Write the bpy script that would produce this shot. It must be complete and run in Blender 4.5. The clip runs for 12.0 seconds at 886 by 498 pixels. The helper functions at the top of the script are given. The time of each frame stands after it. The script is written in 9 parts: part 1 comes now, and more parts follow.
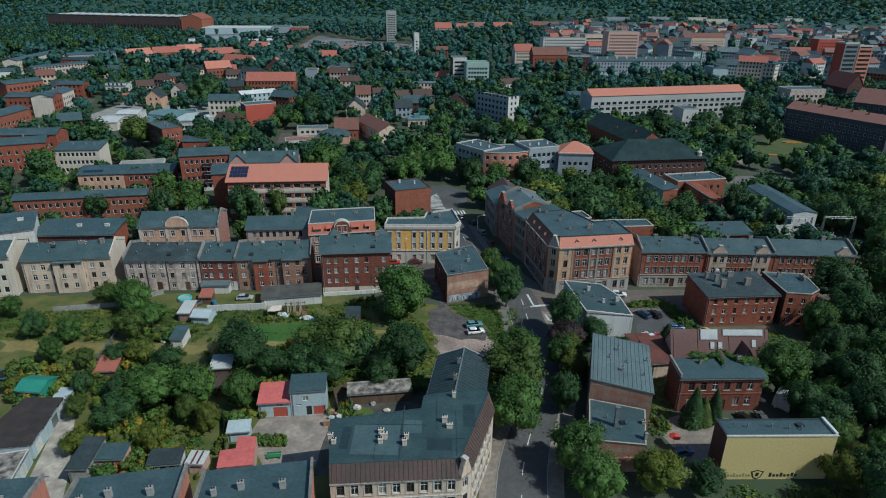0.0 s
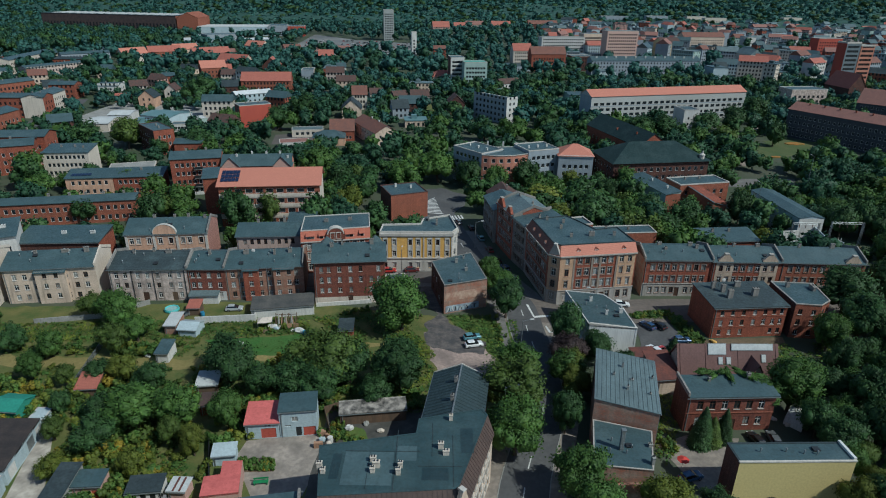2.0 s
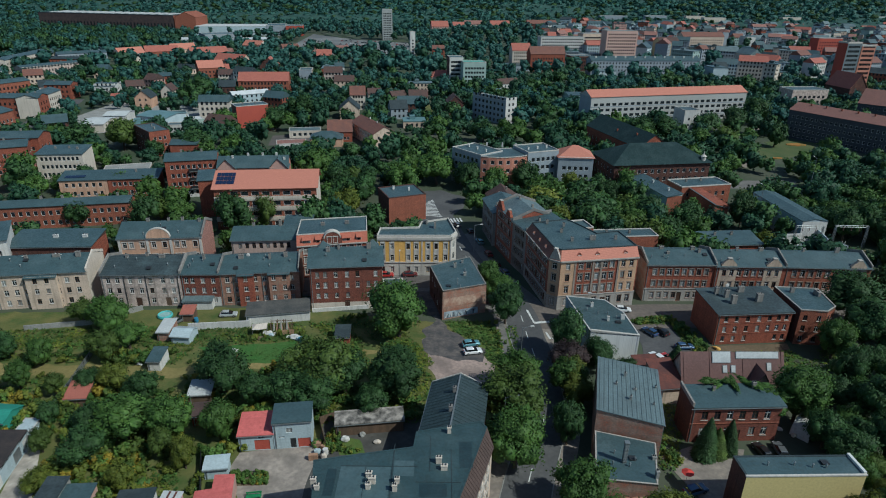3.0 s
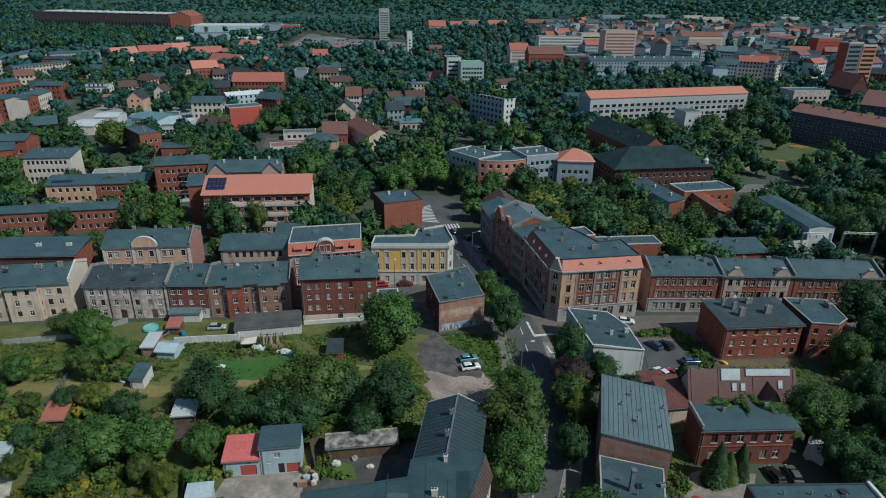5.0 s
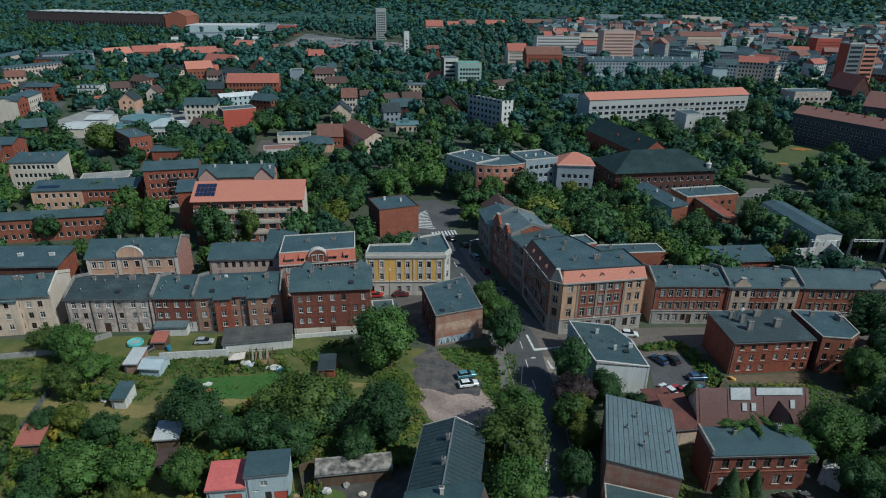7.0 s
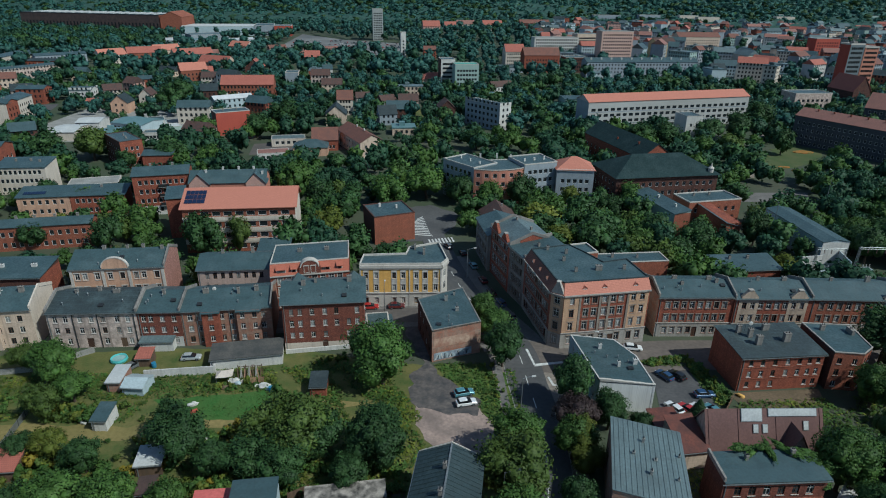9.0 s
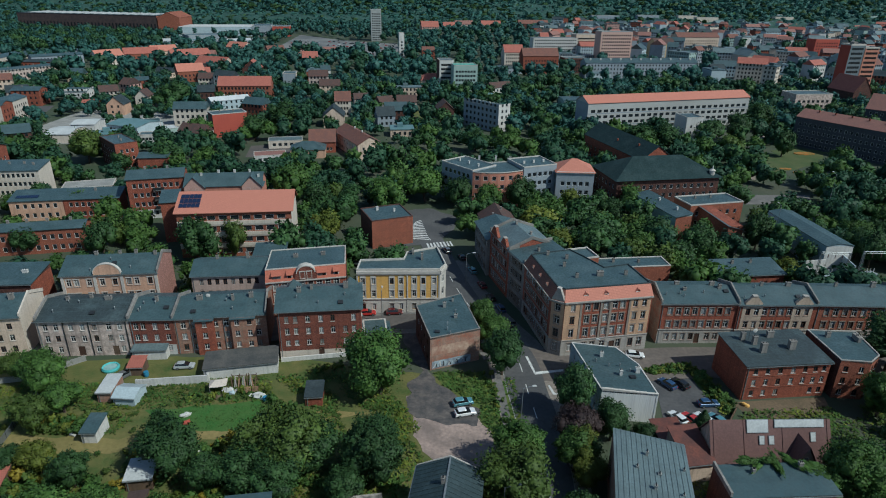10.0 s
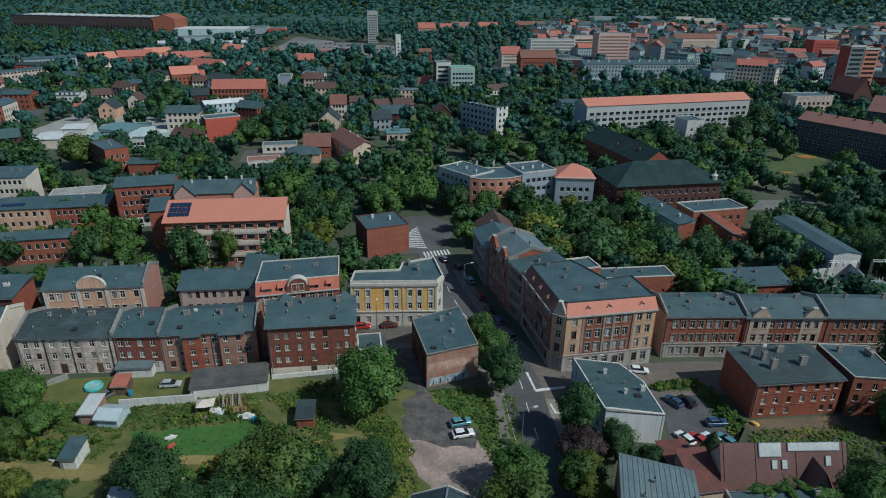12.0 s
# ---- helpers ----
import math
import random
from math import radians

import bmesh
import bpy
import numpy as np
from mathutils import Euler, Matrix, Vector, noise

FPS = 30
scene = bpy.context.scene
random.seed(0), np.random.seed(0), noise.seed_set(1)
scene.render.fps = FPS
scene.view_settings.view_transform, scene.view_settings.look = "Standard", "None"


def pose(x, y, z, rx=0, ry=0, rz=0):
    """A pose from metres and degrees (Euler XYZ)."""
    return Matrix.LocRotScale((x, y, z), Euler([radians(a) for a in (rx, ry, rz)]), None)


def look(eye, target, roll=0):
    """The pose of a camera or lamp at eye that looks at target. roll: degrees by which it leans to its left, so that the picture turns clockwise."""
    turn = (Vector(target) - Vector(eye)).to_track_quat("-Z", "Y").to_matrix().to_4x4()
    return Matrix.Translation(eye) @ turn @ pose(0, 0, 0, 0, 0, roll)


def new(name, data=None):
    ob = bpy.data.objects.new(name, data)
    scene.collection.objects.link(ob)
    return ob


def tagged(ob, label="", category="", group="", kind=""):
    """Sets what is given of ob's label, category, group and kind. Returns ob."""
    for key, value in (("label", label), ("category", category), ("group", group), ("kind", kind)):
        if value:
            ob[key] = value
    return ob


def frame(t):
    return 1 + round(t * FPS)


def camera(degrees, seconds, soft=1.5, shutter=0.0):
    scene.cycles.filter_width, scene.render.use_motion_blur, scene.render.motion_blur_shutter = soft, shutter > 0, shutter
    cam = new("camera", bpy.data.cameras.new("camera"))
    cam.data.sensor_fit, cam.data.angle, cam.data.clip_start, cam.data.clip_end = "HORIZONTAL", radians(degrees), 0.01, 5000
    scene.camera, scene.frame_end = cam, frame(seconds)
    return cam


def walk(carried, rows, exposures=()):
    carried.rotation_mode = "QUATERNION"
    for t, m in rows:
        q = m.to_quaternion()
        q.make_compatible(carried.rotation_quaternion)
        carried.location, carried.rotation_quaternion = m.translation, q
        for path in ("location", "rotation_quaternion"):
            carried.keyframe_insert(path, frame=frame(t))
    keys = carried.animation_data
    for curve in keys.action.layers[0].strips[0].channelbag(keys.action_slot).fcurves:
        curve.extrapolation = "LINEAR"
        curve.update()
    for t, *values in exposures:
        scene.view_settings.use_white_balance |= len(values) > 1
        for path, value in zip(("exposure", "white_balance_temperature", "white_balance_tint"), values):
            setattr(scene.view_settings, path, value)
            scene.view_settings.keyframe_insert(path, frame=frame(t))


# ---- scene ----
EXPO = -0.04
cam = camera(71.6, 12.0, soft=1.05)
# seconds, eye x y z, yaw, pitch, roll
ROWS = [
    (0.0, 0.000, 0.000, 68.000, 0.000, -22.851, 0.835),
    (1.0, 0.123, 2.771, 68.064, -0.095, -22.908, 0.856),
    (2.0, 0.245, 5.553, 68.134, -0.198, -22.960, 0.878),
    (3.0, 0.367, 8.340, 68.210, -0.306, -23.005, 0.900),
    (4.0, 0.489, 11.122, 68.290, -0.418, -23.043, 0.920),
    (5.0, 0.612, 13.894, 68.376, -0.534, -23.073, 0.936),
    (6.0, 0.737, 16.647, 68.464, -0.652, -23.093, 0.947),
    (7.0, 0.865, 19.374, 68.557, -0.770, -23.103, 0.951),
    (8.0, 0.996, 22.068, 68.651, -0.889, -23.102, 0.946),
    (9.0, 1.131, 24.722, 68.748, -1.006, -23.087, 0.931),
    (10.0, 1.272, 27.328, 68.846, -1.120, -23.060, 0.903),
    (11.0, 1.419, 29.879, 68.945, -1.230, -23.017, 0.861),
    (12.0, 1.572, 32.367, 69.045, -1.335, -22.959, 0.803),
]
walk(cam, [(t, pose(x, y, z, 0, 0, yaw) @ pose(0, 0, 0, 90 + pitch) @ pose(0, 0, 0, 0, 0, roll)) for t, x, y, z, yaw, pitch, roll in ROWS],
     exposures=[(0.0, EXPO, 5700, -2.0), (12.0, EXPO, 5700, -2.0)])

# ---- sky and sun ----
SUN_ELEV, SUN_AZ = 47.0, 120.0      # degrees; azimuth clockwise from +y
world = bpy.data.worlds.new("sky")
scene.world = world
world.use_nodes = True
wn = world.node_tree
sky = wn.nodes.new("ShaderNodeTexSky")
sky.sky_type, sky.sun_disc = "NISHITA", False
sky.sun_elevation, sky.sun_rotation = radians(SUN_ELEV), radians(SUN_AZ)
sky.air_density, sky.dust_density, sky.ozone_density = 1.0, 0.6, 1.6
wn.links.new(sky.outputs[0], wn.nodes["Background"].inputs[0])
wn.nodes["Background"].inputs[1].default_value = 0.090
sun = new("sun", bpy.data.lights.new("sun", "SUN"))
sun.data.energy, sun.data.angle, sun.data.color = 3.9, radians(0.6), (1.0, 0.94, 0.84)
sa, se = radians(SUN_AZ), radians(SUN_ELEV)
sun.matrix_world = look((0, 0, 300), (-math.sin(sa) * math.cos(se), -math.cos(sa) * math.cos(se), 300 - math.sin(se)))

# ---- materials ----
MATS = {}


def shader(name, rough, metal=0.0, spec=0.3):
    m = bpy.data.materials.new(name)
    m.use_nodes = True
    b = m.node_tree.nodes["Principled BSDF"]
    b.inputs["Roughness"].default_value, b.inputs["Metallic"].default_value = rough, metal
    b.inputs["Specular IOR Level"].default_value = spec
    return m, m.node_tree, b


def mixed(nt, fac, a, b, kind="MIX"):
    n = nt.nodes.new("ShaderNodeMix")
    n.data_type, n.blend_type = "RGBA", kind
    for key, v in ((0, fac), (6, a), (7, b)):
        if hasattr(v, "links"):
            nt.links.new(v, n.inputs[key])
        else:
            n.inputs[key].default_value = v
    return n.outputs[2]


def noisy(nt, scale, detail=4.0, stretch=(1, 1, 1), lo=0.35, hi=0.65):
    tc, mp = nt.nodes.new("ShaderNodeTexCoord"), nt.nodes.new("ShaderNodeMapping")
    mp.inputs["Scale"].default_value = stretch
    n, r = nt.nodes.new("ShaderNodeTexNoise"), nt.nodes.new("ShaderNodeMapRange")
    n.inputs["Scale"].default_value, n.inputs["Detail"].default_value = scale, detail
    r.inputs["From Min"].default_value, r.inputs["From Max"].default_value = lo, hi
    nt.links.new(tc.outputs["Object"], mp.inputs[0])
    nt.links.new(mp.outputs[0], n.inputs["Vector"])
    nt.links.new(n.outputs["Fac"], r.inputs["Value"])
    return r.outputs[0]


def bumped(nt, b, height, strength, dist=0.05):
    n = nt.nodes.new("ShaderNodeBump")
    n.inputs["Strength"].default_value, n.inputs["Distance"].default_value = strength, dist
    nt.links.new(height, n.inputs["Height"])
    nt.links.new(n.outputs[0], b.inputs["Normal"])


def rgba(c, k=1.0):
    return (c[0] * k, c[1] * k, c[2] * k, 1.0)


def surface(name, c, c2=None, rough=0.85, metal=0.0, spec=0.25, fine=3.0, coarse=0.25, var=0.3, streak=0.0, bump=0.25, stretch=(1, 1, 1), per_object=0.0, grit=0.6):
    """A weathered surface: two tones by a coarse noise, a fine grain, and soft vertical streaks."""
    if name in MATS:
        return MATS[name]
    m, nt, b = shader(name, rough, metal, spec)
    c2 = c2 or tuple(v * (1 - var) for v in c)
    col = mixed(nt, noisy(nt, coarse, 5.0, stretch), rgba(c), rgba(c2))
    grain = noisy(nt, fine, 6.0, stretch, 0.3, 0.7)
    col = mixed(nt, mixed(nt, grain, (0, 0, 0, 1), (grit, grit, grit, 1)), col, rgba(c2, 0.72 if grit < 0.7 else 0.5))
    if grit > 0.7:
        col = mixed(nt, mixed(nt, noisy(nt, fine * 1.7, 2.0, stretch, 0.55, 0.68), (0, 0, 0, 1), (0.5, 0.5, 0.5, 1)), col, rgba((c[0] * 1.15 + 0.08, c[1] * 1.2 + 0.07, c[2] * 1.2 + 0.06)))
    if streak:
        col = mixed(nt, mixed(nt, noisy(nt, 1.0, 5.0, (1.6, 1.6, 0.12), 0.5, 0.8), (0, 0, 0, 1), (streak, streak, streak, 1)), col, rgba(c2, 0.4))
    if per_object:
        oi, mr = nt.nodes.new("ShaderNodeObjectInfo"), nt.nodes.new("ShaderNodeMapRange")
        mr.inputs["To Min"].default_value, mr.inputs["To Max"].default_value = 1 - per_object, 1 + per_object
        nt.links.new(oi.outputs["Random"], mr.inputs["Value"])
        col = mixed(nt, 1.0, col, mr.outputs[0], "MULTIPLY")
    nt.links.new(col, b.inputs["Base Color"])
    if bump:
        bumped(nt, b, grain, bump)
    MATS[name] = m
    return m


def sheeted(name, c, c2, row=1.0, width=7.0, rough=0.45, spec=0.5, metal=0.0, gap=0.02, turn=0.0):
    """Roofing laid in sheets, with seams, patches and stains."""
    if name in MATS:
        return MATS[name]
    m, nt, b = shader(name, rough, metal, spec)
    tc, mp, br = nt.nodes.new("ShaderNodeTexCoord"), nt.nodes.new("ShaderNodeMapping"), nt.nodes.new("ShaderNodeTexBrick")
    mp.inputs["Rotation"].default_value = (0, 0, radians(turn))
    br.inputs["Scale"].default_value, br.inputs["Brick Width"].default_value, br.inputs["Row Height"].default_value = 1.0, width, row
    br.inputs["Mortar Size"].default_value, br.inputs["Mortar Smooth"].default_value = gap, 0.3
    br.inputs["Color1"].default_value, br.inputs["Color2"].default_value, br.inputs["Mortar"].default_value = rgba(c), rgba(c, 0.86), rgba(c2, 0.8)
    nt.links.new(tc.outputs["Object"], mp.inputs[0])
    nt.links.new(mp.outputs[0], br.inputs["Vector"])
    col = mixed(nt, noisy(nt, 0.22, 6.0, lo=0.46, hi=0.72), br.outputs["Color"], rgba(c2))
    fine = noisy(nt, 2.2, 6.0, lo=0.3, hi=0.75)
    col = mixed(nt, mixed(nt, fine, (0, 0, 0, 1), (0.55, 0.55, 0.55, 1)), col, rgba(c, 0.55))
    col = mixed(nt, mixed(nt, noisy(nt, 0.55, 8.0, lo=0.5, hi=0.66), (0, 0, 0, 1), (0.35, 0.35, 0.35, 1)), col, rgba(c, 0.5))
    col = mixed(nt, mixed(nt, noisy(nt, 5.0, 3.0, lo=0.62, hi=0.7), (0, 0, 0, 1), (0.2, 0.2, 0.2, 1)), col, rgba(c2, 1.4))
    nt.links.new(col, b.inputs["Base Color"])
    rr = nt.nodes.new("ShaderNodeMapRange")
    rr.inputs["To Min"].default_value, rr.inputs["To Max"].default_value = rough - 0.12, rough + 0.25
    nt.links.new(fine, rr.inputs["Value"])
    nt.links.new(rr.outputs[0], b.inputs["Roughness"])
    bumped(nt, b, fine, 0.25, 0.04)
    MATS[name] = m
    return m


def tiled(name, c, c2, rough=0.75):
    """Roof tiles: fine ribs down the slope and courses across it, mottled."""
    if name in MATS:
        return MATS[name]
    m, nt, b = shader(name, rough, 0.0, 0.3)
    tc, br = nt.nodes.new("ShaderNodeTexCoord"), nt.nodes.new("ShaderNodeTexBrick")
    br.inputs["Scale"].default_value, br.inputs["Brick Width"].default_value, br.inputs["Row Height"].default_value = 1.0, 0.3, 0.36
    br.inputs["Mortar Size"].default_value = 0.03
    br.inputs["Color1"].default_value, br.inputs["Color2"].default_value, br.inputs["Mortar"].default_value = rgba(c), rgba(c, 0.9), rgba(c2, 0.85)
    nt.links.new(tc.outputs["Object"], br.inputs["Vector"])
    col = mixed(nt, noisy(nt, 0.5, 5.0, lo=0.42, hi=0.75), br.outputs["Color"], rgba(c2))
    nt.links.new(col, b.inputs["Base Color"])
    bumped(nt, b, noisy(nt, 4.0, 4.0), 0.3, 0.04)
    MATS[name] = m
    return m


def leafy(name, c, c2):
    """Leaves: each clump its own tone, each tree its own shade, a little light let through."""
    m, nt, b = shader(name, 0.6, 0.0, 0.25)
    geo, oi = nt.nodes.new("ShaderNodeNewGeometry"), nt.nodes.new("ShaderNodeObjectInfo")
    col = mixed(nt, geo.outputs["Random Per Island"], rgba(c), rgba(c2))
    mr = nt.nodes.new("ShaderNodeMapRange")
    mr.inputs["To Min"].default_value, mr.inputs["To Max"].default_value = 0.7, 1.3
    nt.links.new(oi.outputs["Random"], mr.inputs["Value"])
    col = mixed(nt, 1.0, col, mr.outputs[0], "MULTIPLY")
    col = mixed(nt, noisy(nt, 0.35, 3.0), col, rgba(c, 0.55))
    nt.links.new(col, b.inputs["Base Color"])
    tr, mx, out = nt.nodes.new("ShaderNodeBsdfTranslucent"), nt.nodes.new("ShaderNodeMixShader"), nt.nodes["Material Output"]
    nt.links.new(col, tr.inputs["Color"])
    mx.inputs[0].default_value = 0.22
    nt.links.new(b.outputs[0], mx.inputs[1])
    nt.links.new(tr.outputs[0], mx.inputs[2])
    nt.links.new(mx.outputs[0], out.inputs["Surface"])
    MATS[name] = m
    return m


BITUMEN = sheeted("bitumen_roofing", (0.050, 0.085, 0.093), (0.078, 0.116, 0.124))
BITUMEN_DARK = sheeted("dark_bitumen_roofing", (0.034, 0.047, 0.053), (0.056, 0.072, 0.078), rough=0.7, spec=0.25)
HALL_FELT = sheeted("dark_green_grey_roofing", (0.020, 0.040, 0.042), (0.034, 0.056, 0.058), rough=0.78, spec=0.15)
BITUMEN_PATCHED = sheeted("patched_bitumen_roofing", (0.032, 0.046, 0.050), (0.070, 0.100, 0.106), row=1.0, width=3.0, rough=0.6, gap=0.04)
SHEET = sheeted("grey_sheet_metal_roofing", (0.145, 0.195, 0.205), (0.095, 0.12, 0.125), row=0.6, width=9.0, rough=0.5, metal=0.15, turn=90)
RUST_SHEET = sheeted("rust_brown_sheet_metal", (0.085, 0.052, 0.043), (0.05, 0.035, 0.032), row=0.6, width=4.0, rough=0.55, turn=90)
BROWN_SHEET = surface("brown_profiled_sheet", (0.165, 0.088, 0.078), (0.125, 0.068, 0.062), rough=0.6, spec=0.25, coarse=0.15)
ORANGE_TILE = tiled("orange_roof_tiles", (0.47, 0.185, 0.130), (0.40, 0.155, 0.11))
RED_TILE = tiled("red_roof_tiles", (0.37, 0.125, 0.09), (0.27, 0.09, 0.068))
BROWN_TILE = tiled("brown_roof_tiles", (0.20, 0.085, 0.06), (0.12, 0.06, 0.05))
OLD_TILE = tiled("old_dark_roof_tiles", (0.11, 0.055, 0.045), (0.06, 0.045, 0.04))
FADED_TILE = tiled("faded_roof_tiles", (0.27, 0.130, 0.105), (0.19, 0.098, 0.082))
PINK_SHEET = sheeted("pink_red_roof_paint", (0.58, 0.145, 0.135), (0.48, 0.12, 0.11), row=1.2, width=6.0, rough=0.7, spec=0.2)
BRICK = surface("red_brickwork", (0.36, 0.104, 0.060), (0.225, 0.070, 0.046), fine=2.6, coarse=0.5, streak=0.5, stretch=(1, 1, 2.5), grit=0.9)
# dark brick; on left walls away from the sun it paints their shade
BRICK_DARK = surface("sooty_shaded_brickwork", (0.145, 0.058, 0.042), (0.075, 0.04, 0.035), fine=2.6, coarse=0.4, streak=0.6, stretch=(1, 1, 2.5), grit=0.9)
BRICK_ORANGE = surface("orange_brickwork", (0.36, 0.118, 0.070), (0.24, 0.085, 0.055), fine=2.6, coarse=0.4, streak=0.35, stretch=(1, 1, 2.5), grit=0.9)
BRICK_WORN = surface("worn_patched_brickwork", (0.34, 0.105, 0.060), (0.36, 0.27, 0.215), fine=2.6, coarse=0.45, streak=0.5, stretch=(1, 1, 1.6), grit=0.9)
BRICK_MAROON = surface("maroon_brickwork", (0.27, 0.085, 0.055), (0.165, 0.060, 0.045), fine=2.6, coarse=0.5, streak=0.5, stretch=(1, 1, 2.5), grit=0.9)
CREAM = surface("cream_render", (0.66, 0.51, 0.40), (0.47, 0.365, 0.285), streak=0.7, coarse=0.3)
GREY_RENDER = surface("grey_render", (0.70, 0.555, 0.48), (0.33, 0.265, 0.235), streak=0.9, coarse=0.8)
PALE = surface("pale_render", (0.62, 0.54, 0.46), (0.52, 0.45, 0.38), streak=0.45, coarse=0.15)
WHITE = surface("white_render", (0.62, 0.60, 0.57), (0.50, 0.485, 0.46), streak=0.5, coarse=0.2)
YELLOW = surface("ochre_yellow_render", (0.74, 0.43, 0.125), (0.64, 0.365, 0.105), streak=0.3, coarse=0.3)
SAND = surface("sand_yellow_render", (0.56, 0.45, 0.20), (0.53, 0.42, 0.185), streak=0.0, coarse=0.12, bump=0.03)
PINK_BRICK = surface("faded_pink_brickwork", (0.42, 0.215, 0.175), (0.33, 0.165, 0.135), fine=2.6, coarse=0.6, streak=0.3, grit=0.9)
PEACH = surface("peach_render", (0.61, 0.37, 0.25), (0.47, 0.29, 0.205), streak=0.5, coarse=0.3)
SALMON = surface("salmon_render", (0.50, 0.22, 0.15), (0.42, 0.18, 0.13), streak=0.3)
ROSE_WALL = surface("rose_gable_render", (0.52, 0.32, 0.27), (0.43, 0.27, 0.23), streak=0.3)
RED_PAINT = surface("red_painted_wall", (0.42, 0.09, 0.06), (0.36, 0.075, 0.055), streak=0.2, coarse=0.15)
GREY_BLUE = surface("blue_grey_render", (0.30, 0.335, 0.37), (0.25, 0.28, 0.31), streak=0.3)
LIGHT_BLUE = surface("pale_blue_render", (0.42, 0.50, 0.53), (0.36, 0.43, 0.46), streak=0.3)
MINT = surface("pale_green_render", (0.36, 0.46, 0.42), (0.30, 0.39, 0.36), streak=0.3)
TRIM = surface("weathered_white_trim", (0.57, 0.53, 0.48), (0.45, 0.415, 0.375), streak=0.4)
BUFF = surface("buff_stone_render", (0.50, 0.385, 0.29), (0.38, 0.295, 0.23), streak=0.5, coarse=0.4)
STONE = surface("grey_stone_base", (0.44, 0.40, 0.355), (0.31, 0.285, 0.26), streak=0.5)
CONCRETE = surface("grey_concrete", (0.34, 0.33, 0.31), (0.24, 0.235, 0.22), streak=0.4)
SOOTY = surface("sooty_render", (0.30, 0.275, 0.25), (0.17, 0.16, 0.15), streak=0.6)
TIN = surface("galvanised_tin", (0.28, 0.30, 0.31), (0.20, 0.215, 0.22), rough=0.45, metal=0.5, spec=0.5, bump=0.05)
FRAME_WHITE = surface("white_window_frame", (0.66, 0.66, 0.64), (0.56, 0.56, 0.54), rough=0.5, bump=0.0)
FRAME_BROWN = surface("brown_window_frame", (0.10, 0.055, 0.035), (0.07, 0.04, 0.03), rough=0.6, bump=0.0)
DARK_STEEL = surface("dark_steel", (0.06, 0.065, 0.07), (0.04, 0.042, 0.045), rough=0.5, metal=0.6, spec=0.5, bump=0.0)
RUBBER = surface("black_rubber", (0.02, 0.02, 0.02), rough=0.8, bump=0.0)
WOOD = surface("weathered_boards", (0.16, 0.10, 0.065), (0.10, 0.07, 0.05), streak=0.5, stretch=(4, 4, 0.6))
BARK = surface("bark", (0.10, 0.075, 0.055), (0.06, 0.048, 0.038), stretch=(3, 3, 0.6))
ASPHALT = surface("asphalt", (0.112, 0.110, 0.110), (0.076, 0.076, 0.079), fine=1.5, coarse=0.12, bump=0.15)
ASPHALT_WARM = surface("sandy_old_asphalt", (0.128, 0.110, 0.100), (0.094, 0.084, 0.080), fine=1.2, coarse=0.1, bump=0.15)
PAVING = surface("grey_paving", (0.19, 0.178, 0.165), (0.13, 0.122, 0.115), fine=2.5, coarse=0.3)
SAND_PAVING = surface("sandy_slab_paving", (0.29, 0.245, 0.205), (0.18, 0.155, 0.135), fine=1.4, coarse=0.35, bump=0.4)
SOIL = surface("bare_soil", (0.16, 0.115, 0.075), (0.10, 0.08, 0.05), fine=2.0, coarse=0.2)
LINE_PAINT = surface("worn_white_road_paint", (0.66, 0.66, 0.64), (0.46, 0.46, 0.45), fine=2.5, coarse=0.8, bump=0.0)
# dark tone carries the shade lying between houses and under trees
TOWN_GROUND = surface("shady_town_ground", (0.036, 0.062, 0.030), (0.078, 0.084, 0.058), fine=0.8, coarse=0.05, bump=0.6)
CAR_PARK = surface("worn_grey_asphalt", (0.098, 0.096, 0.098), (0.066, 0.066, 0.070), fine=1.6, coarse=0.25, bump=0.15)
GRASS = surface("rough_grass", (0.046, 0.084, 0.020), (0.140, 0.130, 0.045), fine=1.6, coarse=0.25, bump=1.0)
LAWN = surface("green_lawn", (0.034, 0.118, 0.022), (0.070, 0.130, 0.032), fine=2.2, coarse=0.35, bump=0.9)
DRY_GRASS = surface("dry_yellow_grass", (0.27, 0.21, 0.085), (0.16, 0.14, 0.05), fine=1.5, coarse=0.13, bump=0.5)
LEAVES = [leafy("green_leaves", (0.066, 0.138, 0.030), (0.112, 0.190, 0.042)),
          leafy("dark_green_leaves", (0.040, 0.092, 0.029), (0.068, 0.130, 0.040)),
          leafy("yellow_green_leaves", (0.118, 0.158, 0.024), (0.190, 0.200, 0.036)),
          leafy("olive_green_leaves", (0.082, 0.134, 0.028), (0.126, 0.176, 0.038)),
          # bluish tone: the haze of distance is put into these far leaves
          leafy("hazed_wood_leaves", (0.031, 0.099, 0.083), (0.055, 0.132, 0.106)),
          leafy("copper_leaves", (0.052, 0.036, 0.036), (0.078, 0.052, 0.050)),
          # cooler green for town trees, with some haze put into the colour
          leafy("hazed_town_leaves", (0.034, 0.096, 0.050), (0.060, 0.134, 0.064)),
          leafy("golden_leaves", (0.200, 0.170, 0.020), (0.270, 0.200, 0.030))]


def glazed(name, c, rough):
    m, nt, b = shader(name, rough, 0.0, 0.6)
    b.inputs["Base Color"].default_value = rgba(c)
    MATS[name] = m
    return m


PANES = [glazed("window_glass", (0.018, 0.022, 0.026), 0.06), glazed("window_glass_over_curtain", (0.22, 0.22, 0.21), 0.12)]
SOLAR = glazed("solar_glass", (0.012, 0.022, 0.055), 0.1)
CAR_GLASS = glazed("car_glass", (0.012, 0.014, 0.016), 0.05)

# ---- building blocks ----


